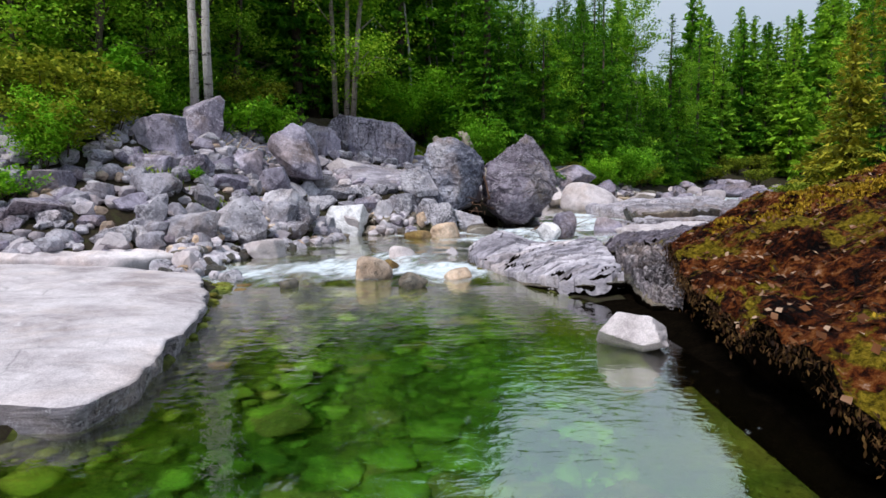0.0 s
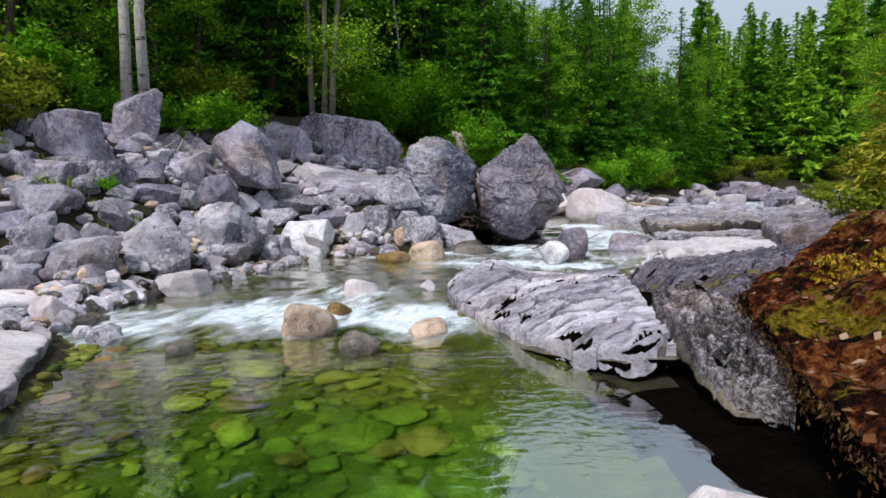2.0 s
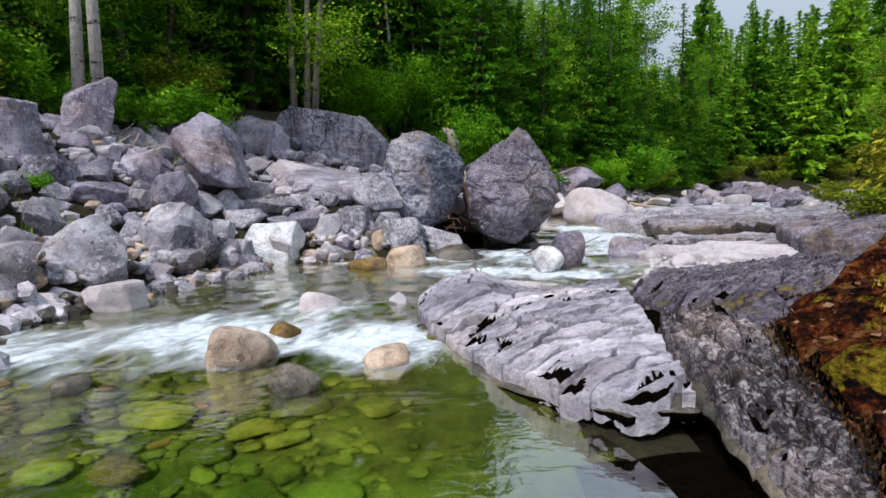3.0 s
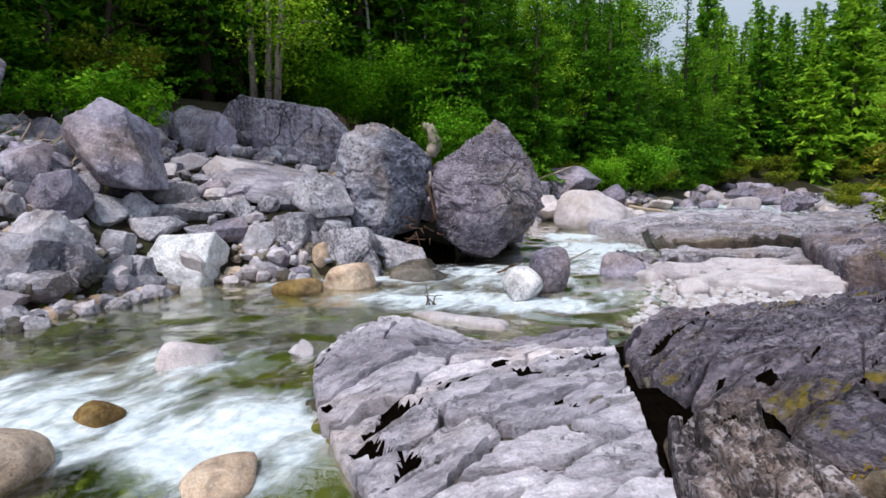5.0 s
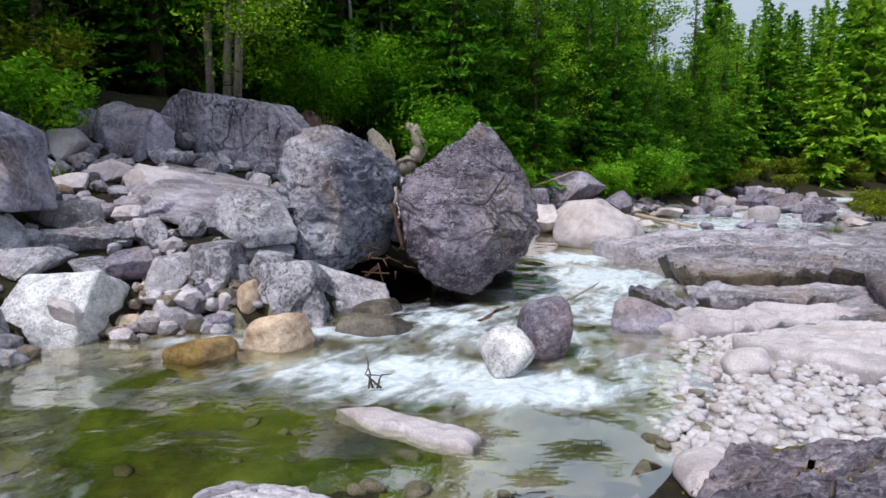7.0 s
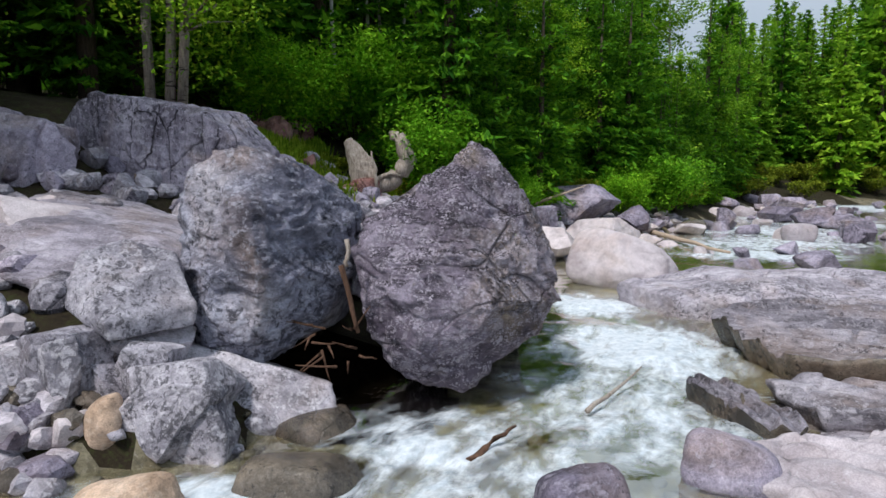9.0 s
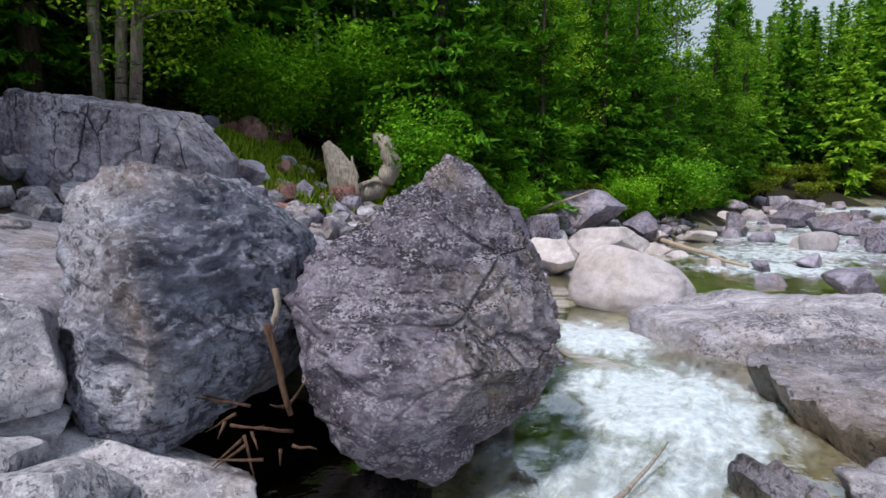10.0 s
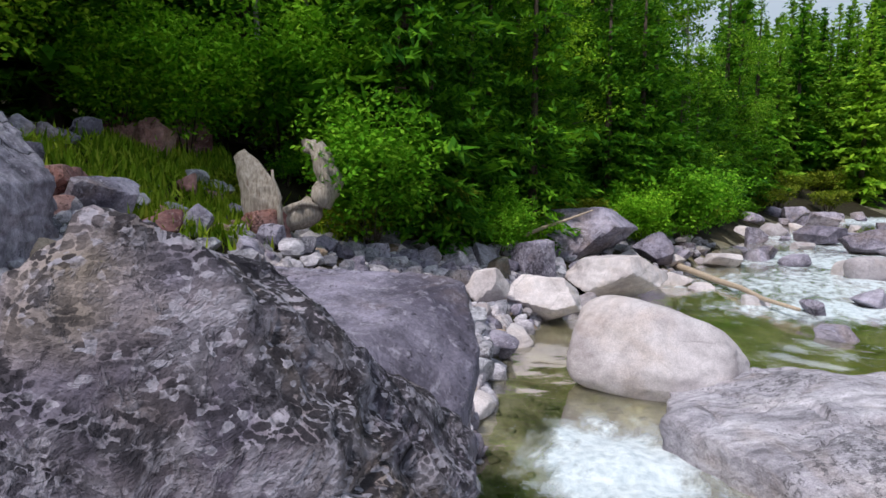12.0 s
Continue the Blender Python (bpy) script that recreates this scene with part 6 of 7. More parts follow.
sp = strewn(700, 4.5, 15, 29, 43, lambda x, y: (span(x, y, LEFT_SHORE) < 0.2) & (span(x, y, LEFT_SHORE) > -2.2))
pebbles("bank_rubble", sp, g.uniform(0.2, 0.5, len(sp)), SLABROCK, "broken pale rubble on the upstream bank", flat=0.7, smooth=False)
# wet stones under the overhanging bank, blackened to paint in its shade
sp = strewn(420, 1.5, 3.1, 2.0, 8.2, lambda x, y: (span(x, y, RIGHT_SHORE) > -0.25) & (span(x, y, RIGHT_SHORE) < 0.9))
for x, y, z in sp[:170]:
    ob = part("stone", rock_mesh(14 + int(g.randint(0, 5)), SHADE_MUD, 3), bank)
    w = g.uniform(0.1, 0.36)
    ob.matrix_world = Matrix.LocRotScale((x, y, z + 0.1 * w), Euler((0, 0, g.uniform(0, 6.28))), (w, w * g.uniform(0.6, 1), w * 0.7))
sp = strewn(1500, -4.5, 7.0, 10, 27, lambda x, y: in_water(x, y, -0.1) & (np.hypot(x - 1.25, y - 18.5) > 1.1))
pebbles("stream_gravel", sp, g.uniform(0.06, 0.22, len(sp)), STREAMBED, "stones on the bed of the stream", flat=0.5)

for size, count in ((0.55, 14), (0.36, 60), (0.24, 110)):
    for x, y in scatter(count, -3.4, 2.2, 2.5, 9.6, size * 0.62, lambda x, y: bool(in_water(np.array([x]), np.array([y]), 0.15)[0]) and inland(x, y, RIGHT_SHORE, 1) < -1.1):
        w = size * g.uniform(0.75, 1.3)
        h = min(w * g.uniform(0.3, 0.5), max(0.06, 0.75 * (0.04 - gz(x, y))))
        rock(x, y, gz(x, y) - 0.12 * h, w, w * g.uniform(0.6, 1.0), h, g.randint(0, 14), g.uniform(0, 360), mat=(BEDSTONE, BEDSTONE, BEDSTONE, BEDSTONE, OCHRE)[g.randint(0, 5)],
             label="algae-green stone lying on the pool bed", round_=True, group="stones on the pool bed", detail=4, name="bed_stone")
# weathered rocks among the grass of the slope
for x, y in scatter(26, -3.8, -0.4, 24.8, 29.5, 0.34, lambda x, y: 1.2 < inland(x, y) < 6 and free(x, y, 0.15)):
    w = g.uniform(0.22, 0.55)
    rock(x, y, gz(x, y) - 0.06, w, w * g.uniform(0.7, 1), w * g.uniform(0.6, 0.9), g.randint(0, 14), g.uniform(0, 360), mat=(REDROCK, LILAC, SLABROCK)[g.randint(0, 3)],
         label="weathered rock among the grass of the slope", group="talus rocks", detail=4)
# rocks along the far channel and its right shore
for x, y in scatter(70, 9, 44, 27, 72, 1.0, lambda x, y: inland(x, y) < -0.8 and inland(x, y, RIGHT_SHORE, 1) < 3):
    w = g.uniform(0.5, 1.5)
    rock(x, y, float(water_level(y)) - 0.15 + max(0, inland(x, y, RIGHT_SHORE, 1)) * 0.15, w, w * g.uniform(0.7, 1), w * g.uniform(0.45, 0.7), g.randint(0, 14), g.uniform(0, 360), mat=(PALE, LILAC, LILAC)[g.randint(0, 3)],
         label="grey boulder in the upstream rapids", group="upstream rocks", detail=4)
for x, y in scatter(46, 3.2, 13, 26, 41, 0.55, lambda x, y: -0.5 < inland(x, y, LEFT_SHORE) < 1.4 and free(x, y, 0.3)):
    w = g.uniform(0.35, 0.9)
    rock(x, y, gz(x, y) - 0.12, w, w * g.uniform(0.7, 1), w * g.uniform(0.5, 0.75), g.randint(0, 14), g.uniform(0, 360), mat=(PALE, LILAC, TALUS, LILAC)[g.randint(0, 4)],
         label="grey granite rock on the upstream bank", group="upstream rocks", detail=4)
# stones bedded in the mossy bank
co = np.empty(len(bank.data.vertices) * 3, np.float32)
bank.data.vertices.foreach_get("co", co)
BANK_TOP = (co.reshape(-1, 3) + np.array(bank.location))[:110 * 420]
for x, y in scatter(95, 2.25, 7.5, 2.2, 10.5, 0.24, lambda x, y: inland(x, y, RIGHT_SHORE, 1) > 0.1 and x < 2.8 + 0.55 * y):
    w = g.uniform(0.1, 0.28) if g.rand() < 0.75 else g.uniform(0.35, 0.62)
    k = np.argmin(np.hypot(BANK_TOP[:, 0] - x, BANK_TOP[:, 1] - y))
    ob = part("stone", rock_mesh(int(g.randint(0, 14)), (RIBROCK, PALE, SHELF)[g.randint(0, 3)], 4), bank)
    ob.matrix_world = Matrix.LocRotScale((x, y, BANK_TOP[k, 2] + 0.03 * w), Euler((g.normal(0, 0.3), g.normal(0, 0.3), g.uniform(0, 6.28))), (w, w * g.uniform(0.5, 0.9), w * 0.4))

# ---- trees ----
SPRUCE = [conifer(15, 2.7, 11, NEEDLE, "tall dark green spruce at the forest edge", 0.08, 1.5, 0.62, wide=0.42), conifer(18, 2.9, 12, NEEDLE, "tall dark green spruce at the forest edge", 0.05, 1.4, 0.66, wide=0.42), conifer(11, 2.3, 13, NEEDLE, "dense green spruce at the forest edge", 0.03, 1.5, 0.62, wide=0.42)]
WARM = [conifer(11, 2.6, 21, NEEDLE_WARM, "yellowish green conifer above the mossy bank", 0.02, 1.4, 0.66, wide=0.42), conifer(8, 2.2, 22, NEEDLE_WARM, "yellowish green conifer above the mossy bank", 0.02, 1.4, 0.66, wide=0.42)]
FAR = [conifer(28, 5.2, 31, FAR_NEEDLE, "distant slender conifer beyond the bend", 0.0, 0.62, 1.7), conifer(32, 5.6, 32, FAR_NEEDLE, "distant slender conifer beyond the bend", 0.0, 0.62, 1.7), conifer(27, 5.0, 33, NEEDLE, "tall dark conifer beyond the bend", 0.0, 0.62, 1.7)]
BIRCH = [broadleaf(12, 2.3, 41, BIRCH_LEAF, "leafy green birch tree at the forest edge", 1, 0.085, 8000, bark_mat=DARK_BARK), broadleaf(10, 2.2, 42, BIRCH_LEAF, "leafy green birch tree at the forest edge", 2, 0.085, 8000, 0.12, bark_mat=DARK_BARK), broadleaf(14, 2.6, 43, BIRCH_LEAF, "leafy green alder tree at the forest edge", 1, leaf_size=0.085, bare=0.1, count=8500, bark_mat=DARK_BARK)]
for ob in SPRUCE + WARM + FAR + BIRCH:
    ob["tall"] = max(v.co.z for v in ob.children[0].data.vertices)
BUSH = [bush(1.4, 0.9, 51, BUSH_LEAF, "bright green leafy bush at the forest edge", 0.07, 1900), bush(1.0, 0.8, 52, BUSH_LEAF, "bright green leafy shrub among the rocks", 0.065, 1700), bush(1.2, 1.0, 53, OLIVE_LEAF, "olive green shrub above the boulders", 0.065, 1900)]
BIGBUSH = bush(2.9, 1.5, 54, BUSH_LEAF, "tall bright green leafy shrub at the forest edge", 0.08, 9500)
WILLOW = bush(2.8, 1.8, 55, BUSH_LEAF, "bright green willow bush at the water's edge", 0.09, 8000, "willow_bush")
TWIN = broadleaf(13, 2.2, 45, BIRCH_LEAF, "twin-stemmed grey birch rooted on a boulder", 2, 0.08, 9000, bare=0.42, girth=0.0105, name="birch_tree", leans=[(-0.03, 0.02, -0.15, 0), (0.05, 0.0, 0.12, 0)])
TRIO = broadleaf(13, 2.4, 46, BIRCH_LEAF, "three-stemmed birch behind the granite block", 3, 0.085, 12000, bare=0.13, bark_mat=GREY_BARK, girth=0.010, name="birch_tree", leans=[(-0.03, 0.02, -0.4, 0), (0.03, 0.03, 0.05, 0), (0.12, 0.0, 0.25, 0)])
THIN = broadleaf(14, 1.6, 47, BIRCH_LEAF, "slender white birch with a bare lower trunk", 1, 0.08, bare=0.55, count=5000, girth=0.0065, name="birch_tree")
POPLAR = broadleaf(13, 2.8, 48, BIRCH_LEAF, "bright yellow-green broadleaf tree by the water", 1, 0.13, 10000, 0.03)

stand(TWIN, -6.75, 17.4, 0, 1.0, 0.9)
stand(TRIO, -4.1, 26.0, 0, 1.0)
stand(THIN, -0.6, 34.5, 0, 1.0)
for x, y, a in ((-1.6, 33.6, 80), (0.3, 35.2, 200), (-0.1, 34.9, 30)):
    plant(THIN, x, y, a, g.uniform(0.9, 1.1))
stand(BIGBUSH, 1.7, 29.6, 0, 1.0)
stand(WILLOW, 12.0, 40.2, 0, 1.0)
stand(POPLAR, 15.5, 49.5, 0, 1.0)
plant(WILLOW, 9.6, 37.6, 90, 0.7)
plant(BIGBUSH, 4.4, 32.4, 130, 0.6)
plant(BIGBUSH, -8.2, 12.6, 60, 0.55)
plant(BIGBUSH, -0.9, 32.6, 200, 1.25)
plant(BIGBUSH, 0.2, 33.4, 20, 1.35)
for k in range(12):
    plant(FAR[k % 3], -35 + 2.2 * k, 46 + 3 * (k % 2), 50 * k, 0.8)
for k in range(13):
    plant(BIGBUSH, -42 + 2.6 * k, 50 + 3 * (k % 3) + 0.5 * k, 37 * k, 2.6)
for x, y in ((-12, 33), (-13.4, 31), (-11, 35), (-14.5, 35), (-10, 31.5), (-16, 30), (-15.5, 26)):
    plant(BIGBUSH, x, y, 40 * x, 1.5)


def edge_of(x, y):
    """How far the forest stands back from the river's foot of rocks."""
    return float(np.interp(y, [8, 14, 26, 31, 36], [4.5, 6.2, 6.0, 3.4, 1.6]))


def cap(x, y):
    """The skyline: how high, seen from the river, the trees stand in each direction."""
    a, d = (x - 2.0) / max(y - 8.3, 1), max(y - 8.3, 1)
    if a < 0.03:
        return 99
    k = 0.36 if a < 0.29 else 0.2 if a < 0.382 else 0.34 if a < 0.43 else 0.29 if a < 0.62 else 0.5
    return max(1.5, k * d + 1.9 - gz(x, y))


def grow(ob, x, y, size):
    h = float(ob["tall"])
    plant(ob, x, y, g.uniform(0, 360), min(size, cap(x, y) * g.uniform(0.82, 1.06) / h))


took = [(-0.5, 32), (0.3, 33), (-1.3, 31.5), (0.9, 32.4), (-1.6, 32.8), (-0.4, 30.4), (0.5, 31.4), (-7.0, 17.6), (-4.2, 26.0), (1.7, 29.6), (12, 40.2), (-3.6, 22.4), (-2.8, 22.4), (-2, 22.6), (-3.6, 23.4), (-2.6, 23.6), (-1.8, 23.8), (-3.4, 24.4), (-2.4, 24.6), (-4.4, 23), (-2.6, 29), (-2, 28.4), (-3.2, 29), (-1.4, 28), (-2.2, 27.4), (-3.3, 28.2), (-1, 29), (0.3, 28), (0.9, 28.2), (-0.4, 27.6), (-1.8, 29.6)]
edge = scatter(70, -24, 28, 10, 75, 1.5, lambda x, y: x > -0.8 * y - 1 and edge_of(x, y) < inland(x, y) < edge_of(x, y) + 4.5 and math.hypot(x - 2, y - 19) > 10.5, took)
deep = scatter(64, -30, 24, 12, 70, 1.8, lambda x, y: x > -0.8 * y - 1 and edge_of(x, y) + 4.5 < inland(x, y) < (16 if x < 2 else 12), edge)
for x, y in edge:
    kit = BIRCH + BIRCH + SPRUCE[:2] if x < 1 else BIRCH[:1] + SPRUCE + SPRUCE
    grow(kit[g.randint(0, len(kit))], x, y, g.uniform(0.75, 1.1))
for x, y in deep:
    grow((SPRUCE + SPRUCE + BIRCH)[g.randint(0, 7)], x, y, g.uniform(0.95, 1.35))
right = scatter(95, 8.5, 60, 12, 74, 1.5, lambda x, y: (5.0 if y < 24 else 3.5) < inland(x, y, RIGHT_SHORE, 1) < 17 and (x - 1) < 1.05 * (y - 2), took)
for x, y in right:
    grow((WARM + WARM + SPRUCE + BIRCH[:1])[g.randint(0, 8)], x, y, g.uniform(0.8, 1.2))
for x, y in scatter(85, 20, 110, 74, 128, 3.6, lambda x, y: inland(x, y) > 2 and 0.27 < x / y < 0.85):
    grow(FAR[g.randint(0, 3)], x, y, g.uniform(0.85, 1.1))
for x, y in scatter(110, -16, 16, 8, 52, 0.9, lambda x, y: edge_of(x, y) - 0.6 < inland(x, y) < edge_of(x, y) + 2.5 and not (-6.5 < x < 1.2 and 23 < y < 30.5), took):
    plant(BUSH[g.randint(0, 3)], x, y, g.uniform(0, 360), g.uniform(0.8, 1.5))
for x, y in scatter(60, 9, 46, 12, 68, 1.2, lambda x, y: (4.5 if y < 24 else 3.0) < inland(x, y, RIGHT_SHORE, 1) < 9):
    plant(BUSH[2], x, y, g.uniform(0, 360), g.uniform(0.6, 1.1))


def far_woods(count, label):
    """The closed forest behind the trees at the bend: many slim conifers in one mesh."""
    kinds = []
    for ob in FAR:
        me = ob.children[1].data
        co = np.empty(len(me.vertices) * 3, np.float32)
        me.vertices.foreach_get("co", co)
        quads = co.reshape(-1, 4, 3)
        keep = g.rand(len(quads)) < 0.3
        c = quads.mean(1, keepdims=True)
        kinds.append((c * np.array([1.35, 1.35, 1.0]) + (quads - c) * 1.9)[keep] / float(ob["tall"]))
    vs = []
    for x, y in scatter(count, -75, 130, 22, 160, 2.6, lambda x, y: inland(x, y) > 15 and -1.15 < x / y < 0.95 and math.hypot(x, y) > (62 if x > 4 else 50)):
        h = min(g.uniform(19, 30), cap(x, y) * g.uniform(0.8, 0.98))
        a = g.uniform(0, 6.28)
        q = kinds[g.randint(0, 3)] * np.array([h, h, h])
        q = np.stack([q[..., 0] * math.cos(a) - q[..., 1] * math.sin(a), q[..., 0] * math.sin(a) + q[..., 1] * math.cos(a), q[..., 2]], -1)
        vs.append(q + np.array([x, y, gz(x, y)]))
    V = np.concatenate(vs).reshape(-1, 3)
    i = np.arange(len(V) // 4)[:, None] * 4
    F = np.concatenate([i + np.array([[0, 1, 2]]), i + np.array([[0, 2, 3]])], 0)
    return tagged(new("far_woods", mesh("far_woods", V, F, FAR_NEEDLE, False)), label, "woods", kind="stuff")


far_woods(560, "closed conifer forest on the valley sides")
for x, y in scatter(34, 18, 60, 34, 68, 1.3, lambda x, y: 0.9 < inland(x, y, RIGHT_SHORE, 1) < 3.6):
    plant(BUSH[2], x, y, g.uniform(0, 360), g.uniform(0.6, 1.1))
# undergrowth behind the slope of rocks
for x, y in scatter(22, -4, 2.5, 29.5, 37, 1.2, lambda x, y: inland(x, y) > 2.2 and math.hypot(x - 0.3, y - 28) > 1.6):
    plant((BIGBUSH, BUSH[0], BUSH[2])[g.randint(0, 3)], x, y, g.uniform(0, 360), g.uniform(0.6, 1.0))
for x, y in scatter(10, 3.5, 30, 29, 62, 1.6, lambda x, y: 1.0 < inland(x, y, LEFT_SHORE) < 2.8):
    plant(BUSH[(0, 1, 2)[g.randint(0, 3)]], x, y, g.uniform(0, 360), g.uniform(0.6, 1.0))
for x, y in scatter(14, 26, 62, 66, 92, 2.0, lambda x, y: 0.4 < inland(x, y, LEFT_SHORE) < 7):
    plant(BUSH[2], x, y, g.uniform(0, 360), g.uniform(1.5, 2.4))
# low-boughed conifers at the forest edge above the upstream bank
for x, y in scatter(26, 2.2, 20, 31, 58, 1.7, lambda x, y: 1.8 < inland(x, y, LEFT_SHORE) < 5 and math.hypot(x - 12, y - 40.2) > 2.2):
    grow(SPRUCE[2], x, y, g.uniform(0.7, 1.15))
# shrubs left of the twin birch, above the beach
for x, y, s in ((-8.0, 13.0, 1.2), (-9.0, 14.0, 1.5), (-7.6, 14.2, 1.1), (-10.2, 13.6, 1.6), (-9.6, 15.6, 1.6), (-8.6, 15.8, 1.3), (-11, 12.5, 1.3)):
    plant(BUSH[2], x, y, g.uniform(0, 360), s)
for x, y, s in ((-8.3, 11.5, 0.75), (-5.75, 14.0, 0.35), (-8.5, 17.8, 1.0), (-6.6, 20.4, 1.2), (-5.6, 20.9, 1.1)):
    plant(BUSH[1], x, y, g.uniform(0, 360), s)
for i, ob in enumerate(SPRUCE + WARM + FAR + BIRCH + BUSH):
    stand(ob, -24 - 2.5 * i, 40 + 2 * i)


# ---- small growth ----
def on_top(ob, count, low=0.0, keep=None):
    """Random spots on the upper side of a thing, from its own vertices."""
    n = len(ob.data.vertices)
    co, no = np.empty(n * 3, np.float32), np.empty(n * 3, np.float32)
    ob.data.vertices.foreach_get("co", co)
    ob.data.vertices.foreach_get("normal", no)
    co, no = co.reshape(-1, 3) + np.array(ob.location), no.reshape(-1, 3)
    ok = no[:, 2] > 0.35
    if keep is not None:
        ok &= keep(co[:, 0], co[:, 1])
    co = co[ok]
    return co[g.randint(0, len(co), count)] + g.normal(0, 0.03, (count, 3)) * np.array([1, 1, 0.2]) + np.array([0, 0, 0.015])


C = on_top(bank, 5200, keep=lambda x, y: (x < 8) & (y > 1.5))
V, F = leaves(C, 0.052, g, 0.0, 1.4)
tagged(new("fallen_leaves", mesh("fallen_leaves", V, F, LITTER, False)), "brown and tan leaf litter strewn on the mossy bank", "leaf litter", kind="stuff")
C = on_top(bank, 30000, keep=lambda x, y: (x < 8) & (y > 1.5) & (fbm(flat3(x, y, 4) * 1.1, 3) > 0.3) & (x > 2.7))
V, F = leaves(C + np.array([0, 0, 0.012]), 0.026, g, -0.9, 2.2)
tagged(new("moss_cushions", mesh("moss_cushions", V, F, CUSHION, False)), "yellow-green moss cushions on the bank", "moss", kind="stuff")
# roots and moss hanging over the bank's rim
co = np.empty(len(bank.data.vertices) * 3, np.float32)
bank.data.vertices.foreach_get("co", co)
rim = co.reshape(-1, 3)[109 * 420:110 * 420] + np.array(bank.location)
rim = rim[(rim[:, 0] < 4.2) & (rim[:, 1] > 2) & (rim[:, 1] < 9)]
C = rim[g.randint(0, len(rim), 2600)] + g.normal(0, 0.8, (2600, 3)) * np.array([0.05, 0.05, 0.02]) - np.array([0.02, 0, 0]) - np.abs(g.normal(0, 0.07, (2600, 1))) * np.array([[0, 0, 1.0]])
V, F = leaves(C, 0.016, g, 1.0, 2.6)
tagged(new("hanging_moss", mesh("hanging_moss", V, F, DARKROOT, False)), "brown roots and moss hanging from the bank's edge", "moss", kind="stuff")
hump = next(o for o in scene.objects if "purplish" in str(o.get("label", "")))
C = on_top(hump, 9000, keep=lambda x, y: (fbm(flat3(x, y, 6) * 1.2, 3) > 0.35) | (np.hypot(x - 3.5, y - 9.5) < 0.35))
V, F = leaves(C, 0.013, g, -0.9, 2.2)
tagged(new("moss_cushions", mesh("moss_cushions", V, F, CUSHION, False)), "rusty yellow moss in hollows of the bedrock", "moss", kind="stuff")


def grass(spots, reach, blades, high, label):
    C = np.repeat(np.array(spots, float), blades, 0)
    C = C + g.normal(0, 1, C.shape) * np.array([reach, reach, 0.0])
    C[:, 2] = ground_z(C[:, 0], C[:, 1]) + high * 0.5
    V, F = leaves(C, high * 0.16, g, -1.15, 7.0)
    return tagged(new("grass_tufts", mesh("grass_tufts", V, F, GRASS, False)), label, "grass", kind="stuff")


grass([(x, y, 0) for x, y in scatter(46, -3.2, -0.2, 26.4, 31, 0.3, lambda x, y: -3.4 < x + 0.55 * (y - 28.6) - 0 + 1.6 < 1.2 or abs(y - 27.4) < 0.6)] + [(0.7, 29.6, 0), (0.3, 30.4, 0), (0.9, 30.2, 0)], 0.26, 80, 0.36, "tufts of green grass between the rocks")
grass([(-6.2, 13.4, 0), (-4.9, 13.2, 0), (-5.6, 18.6, 0), (-6.0, 19.2, 0), (-1.7, 20.6, 0), (-6.4, 17.6, 0), (-5.2, 19.6, 0)], 0.2, 120, 0.25, "green grass growing in gaps of the talus")


# ---- dead wood ----
def stick(points, radius, mat, label, name="stick", category="driftwood", taper=0.3):
    p = [np.array(q, float) for q in points]
    fine = [p[0]]
    for a, b in zip(p[:-1], p[1:]):
        for t in (1 / 3, 2 / 3, 1):
            fine.append(a + (b - a) * t + g.normal(0, radius * 0.28, 3))
    v, f = tube(fine, [radius * (1 - (1 - taper) * i / (len(fine) - 1)) for i in range(len(fine))], 7)
    mid = np.mean(fine, 0)
    ob = new(name, mesh(name, np.array(v) - mid, f, mat))
    ob.location = mid
    return tagged(ob, label, category, "dead wood")


stick([(10.5, 39.2, 0.75), (10.6, 34.0, 0.7), (10.5, 30.1, 0.66)], 0.13, DRIFTWOOD, "bleached drift log lying in the shallows", "drift_log")
stick([(5.2, 33.7, 1.9), (7.0, 33.5, 2.62)], 0.06, DRIFTWOOD, "thin grey pole leaning over a boulder", "pole")
for k in range(13):
    x, y = g.uniform(-6.3, -4.9), g.uniform(16.9, 17.6)
    a, n = g.uniform(0, 6.28), g.uniform(0.3, 0.75)
    z = gz(x, y) + 0.1
    stick([(x, y, z), (x + 0.5 * n * math.cos(a) + g.normal(0, 0.05), y + 0.1, z + n * 0.45), (x + n * math.cos(a), y + g.normal(0, 0.12), z + n * g.uniform(0.35, 1.0))], g.uniform(0.011, 0.02), DRIFTWOOD, "bleached dead branch lying on the talus", "dead_branch")
stick([(1.2, 18.0, 1.8), (1.29, 17.99, 1.45), (1.38, 17.98, 1.12)], 0.03, REDWOOD, "split piece of brown wood wedged between boulders", "broken_branch", taper=0.7)
stick([(1.24, 18.1, 2.05), (1.25, 18.08, 1.9), (1.24, 18.05, 1.78)], 0.026, OLDWOOD, "grey broken branch wedged between boulders", "broken_branch", taper=0.8)
for k in range(16):
    x, z = g.uniform(0.85, 1.4), g.uniform(0.75, 1.2)
    stick([(x, 18.05 + g.uniform(-0.1, 0.2), z), (x + g.normal(0, 0.2), 18.0 + g.uniform(-0.1, 0.2), z + g.normal(0, 0.14))], 0.015, REDWOOD, "small reddish twig caught between boulders", "twig")
stick([(3.7, 18.1, 0.3), (4.1, 18.55, 0.38), (4.55, 19.1, 0.47)], 0.03, OLDWOOD, "grey branch caught in the rapids", "dead_branch")
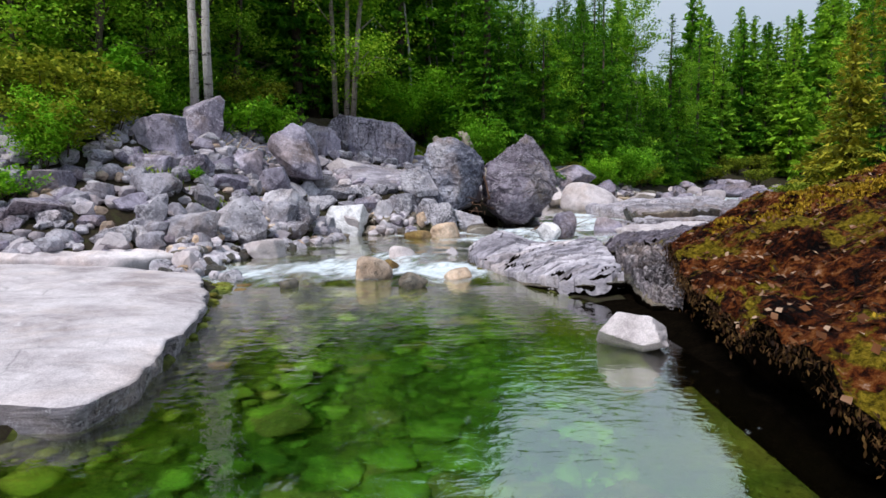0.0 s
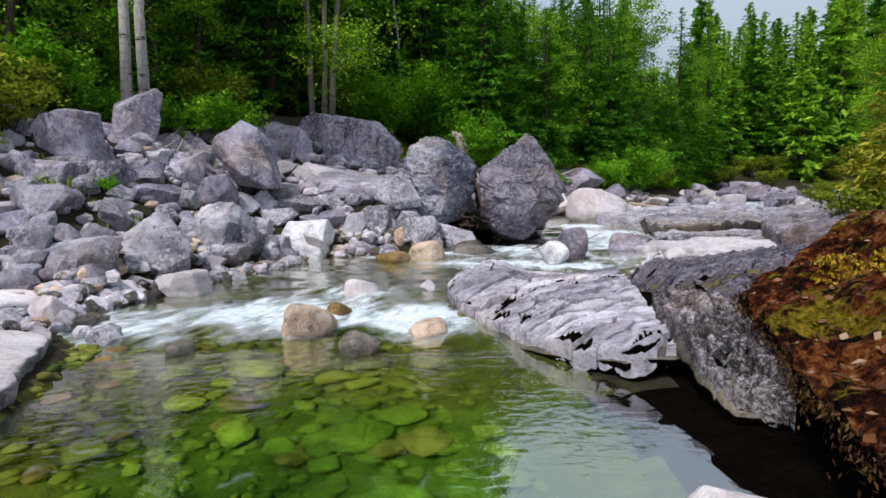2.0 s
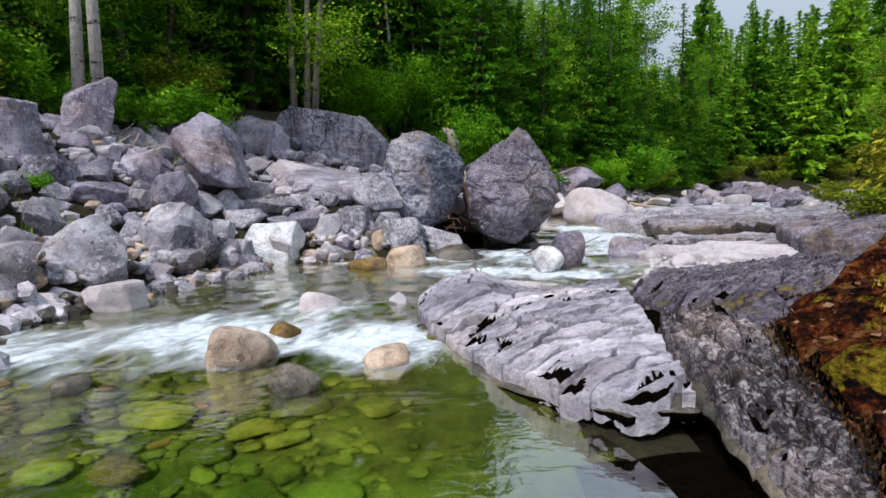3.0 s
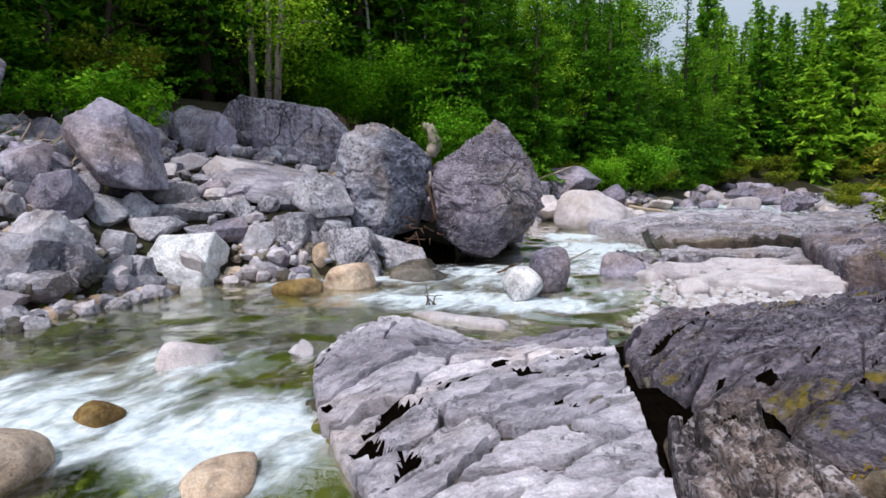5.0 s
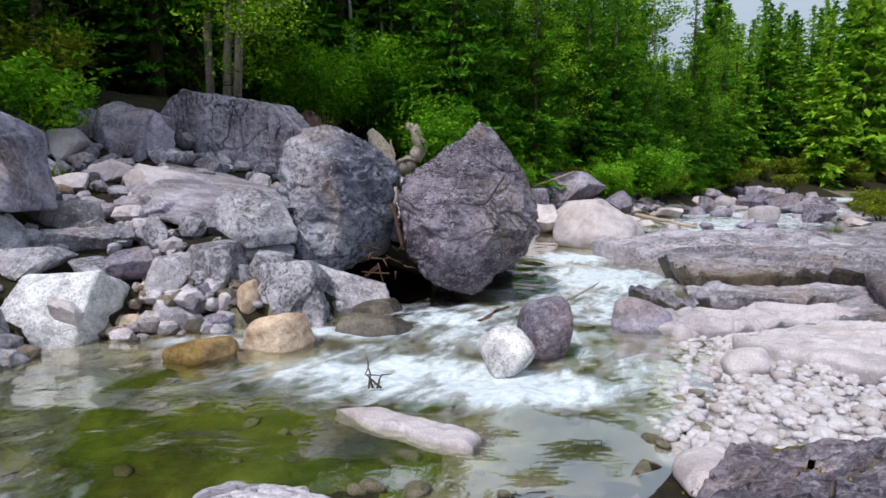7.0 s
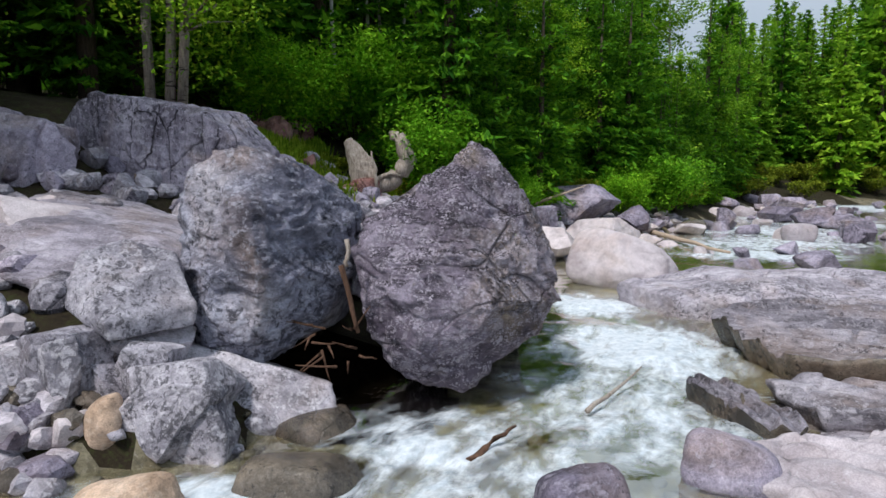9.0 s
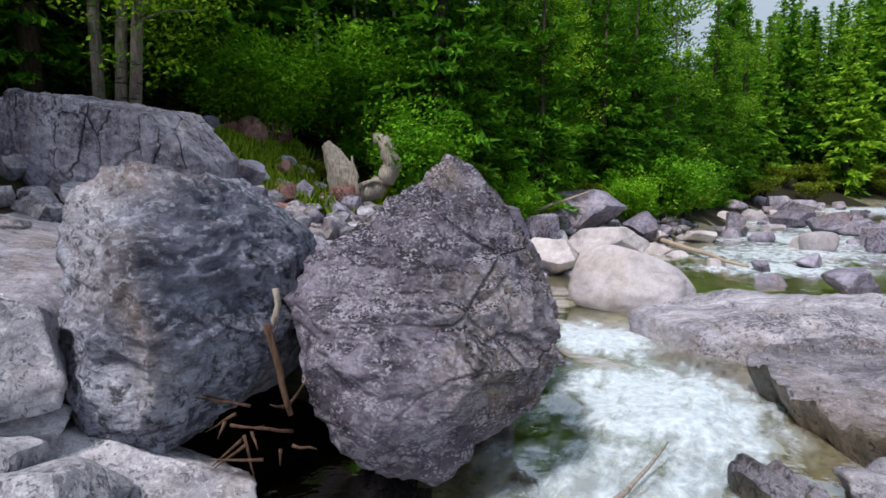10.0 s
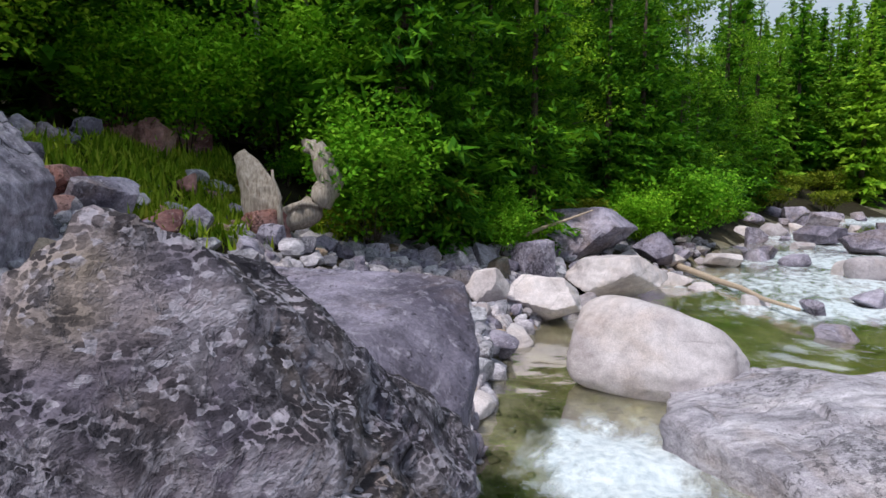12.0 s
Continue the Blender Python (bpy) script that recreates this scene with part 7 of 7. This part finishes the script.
for k in range(4):
    stick([(1.3 + 0.04 * k, 14.5, 0.2), (1.33 + g.normal(0, 0.05), 14.5, 0.33), (1.33 + g.normal(0, 0.14), 14.5 + g.normal(0, 0.05), g.uniform(0.32, 0.55))], 0.012, DARK_BARK, "small dark snag standing in the rapids", "twig")
stick([(2.45, 17.0, 0.26), (2.7, 17.25, 0.34), (2.9, 17.5, 0.38)], 0.04, REDWOOD, "short red-brown branch in the rapids", "dead_branch")
for k in range(5):
    x, y = g.uniform(-1.2, -0.3), g.uniform(17.2, 17.5)
    stick([(x, y, 0.95), (x + g.normal(0, 0.25), y + 0.1, 1.1 + g.normal(0, 0.1))], 0.012, DRIFTWOOD, "thin bleached twig among the boulders", "twig")

# an old root stump on the slope
stump = tagged(new("root_stump"), "weathered grey root stump with an arching root", "tree stump", "dead wood")
stump.location = (0.15, 28.0, 2.6)
V, F, c = hull_stone([(-0.4, -0.2, -0.3), (0.28, -0.2, -0.3), (-0.35, 0.3, -0.3), (0.28, 0.3, -0.3), (0.26, -0.25, 0.15), (0.12, -0.15, 0.7), (-0.3, -0.25, 0.4), (-0.68, 0.0, 1.18), (-0.46, 0.05, 1.25), (-0.64, 0.25, 1.1), (-0.25, 0.0, 1.1)], 5, 140, 0.006, 44, 0.35)
part("stem", mesh("stem", V + c, F, OLDWOOD), stump)
for pts, r, nm in (([(-0.2, 0.0, -0.15), (0.2, 0.05, -0.05), (0.55, 0.1, 0.05), (0.85, 0.1, 0.3), (0.98, 0.1, 0.66), (0.93, 0.1, 1.0), (0.78, 0.1, 1.22), (0.6, 0.1, 1.3)], [0.16, 0.22, 0.24, 0.24, 0.23, 0.2, 0.16, 0.1], "root"), ([(0.2, -0.1, 0.1), (0.45, -0.15, 0.25), (0.8, -0.1, 0.22)], [0.07, 0.06, 0.04], "root"),
                   ([(0.24, -0.3, -0.1), (0.2, -0.33, 0.4), (0.1, -0.28, 0.85)], [0.05, 0.04, 0.02], "root")):
    fine = [np.array(pts[0], float)]
    for p, q in zip(pts[:-1], pts[1:]):
        for t in (0.34, 0.67, 1.0):
            fine.append(np.array(p) + (np.array(q) - np.array(p)) * t + g.normal(0, 0.02, 3))
    radii = np.interp(np.linspace(0, 1, len(fine)), np.linspace(0, 1, len(r)), r) * g.uniform(0.92, 1.08, len(fine))
    v, f = tube(fine, radii, 11)
    v = np.array(v)
    v = v + 0.02 * np.stack([fbm(v * 5 + o, 3) for o in (1, 22, 43)], -1)
    part(nm, mesh(nm, v, f, OLDWOOD), stump)
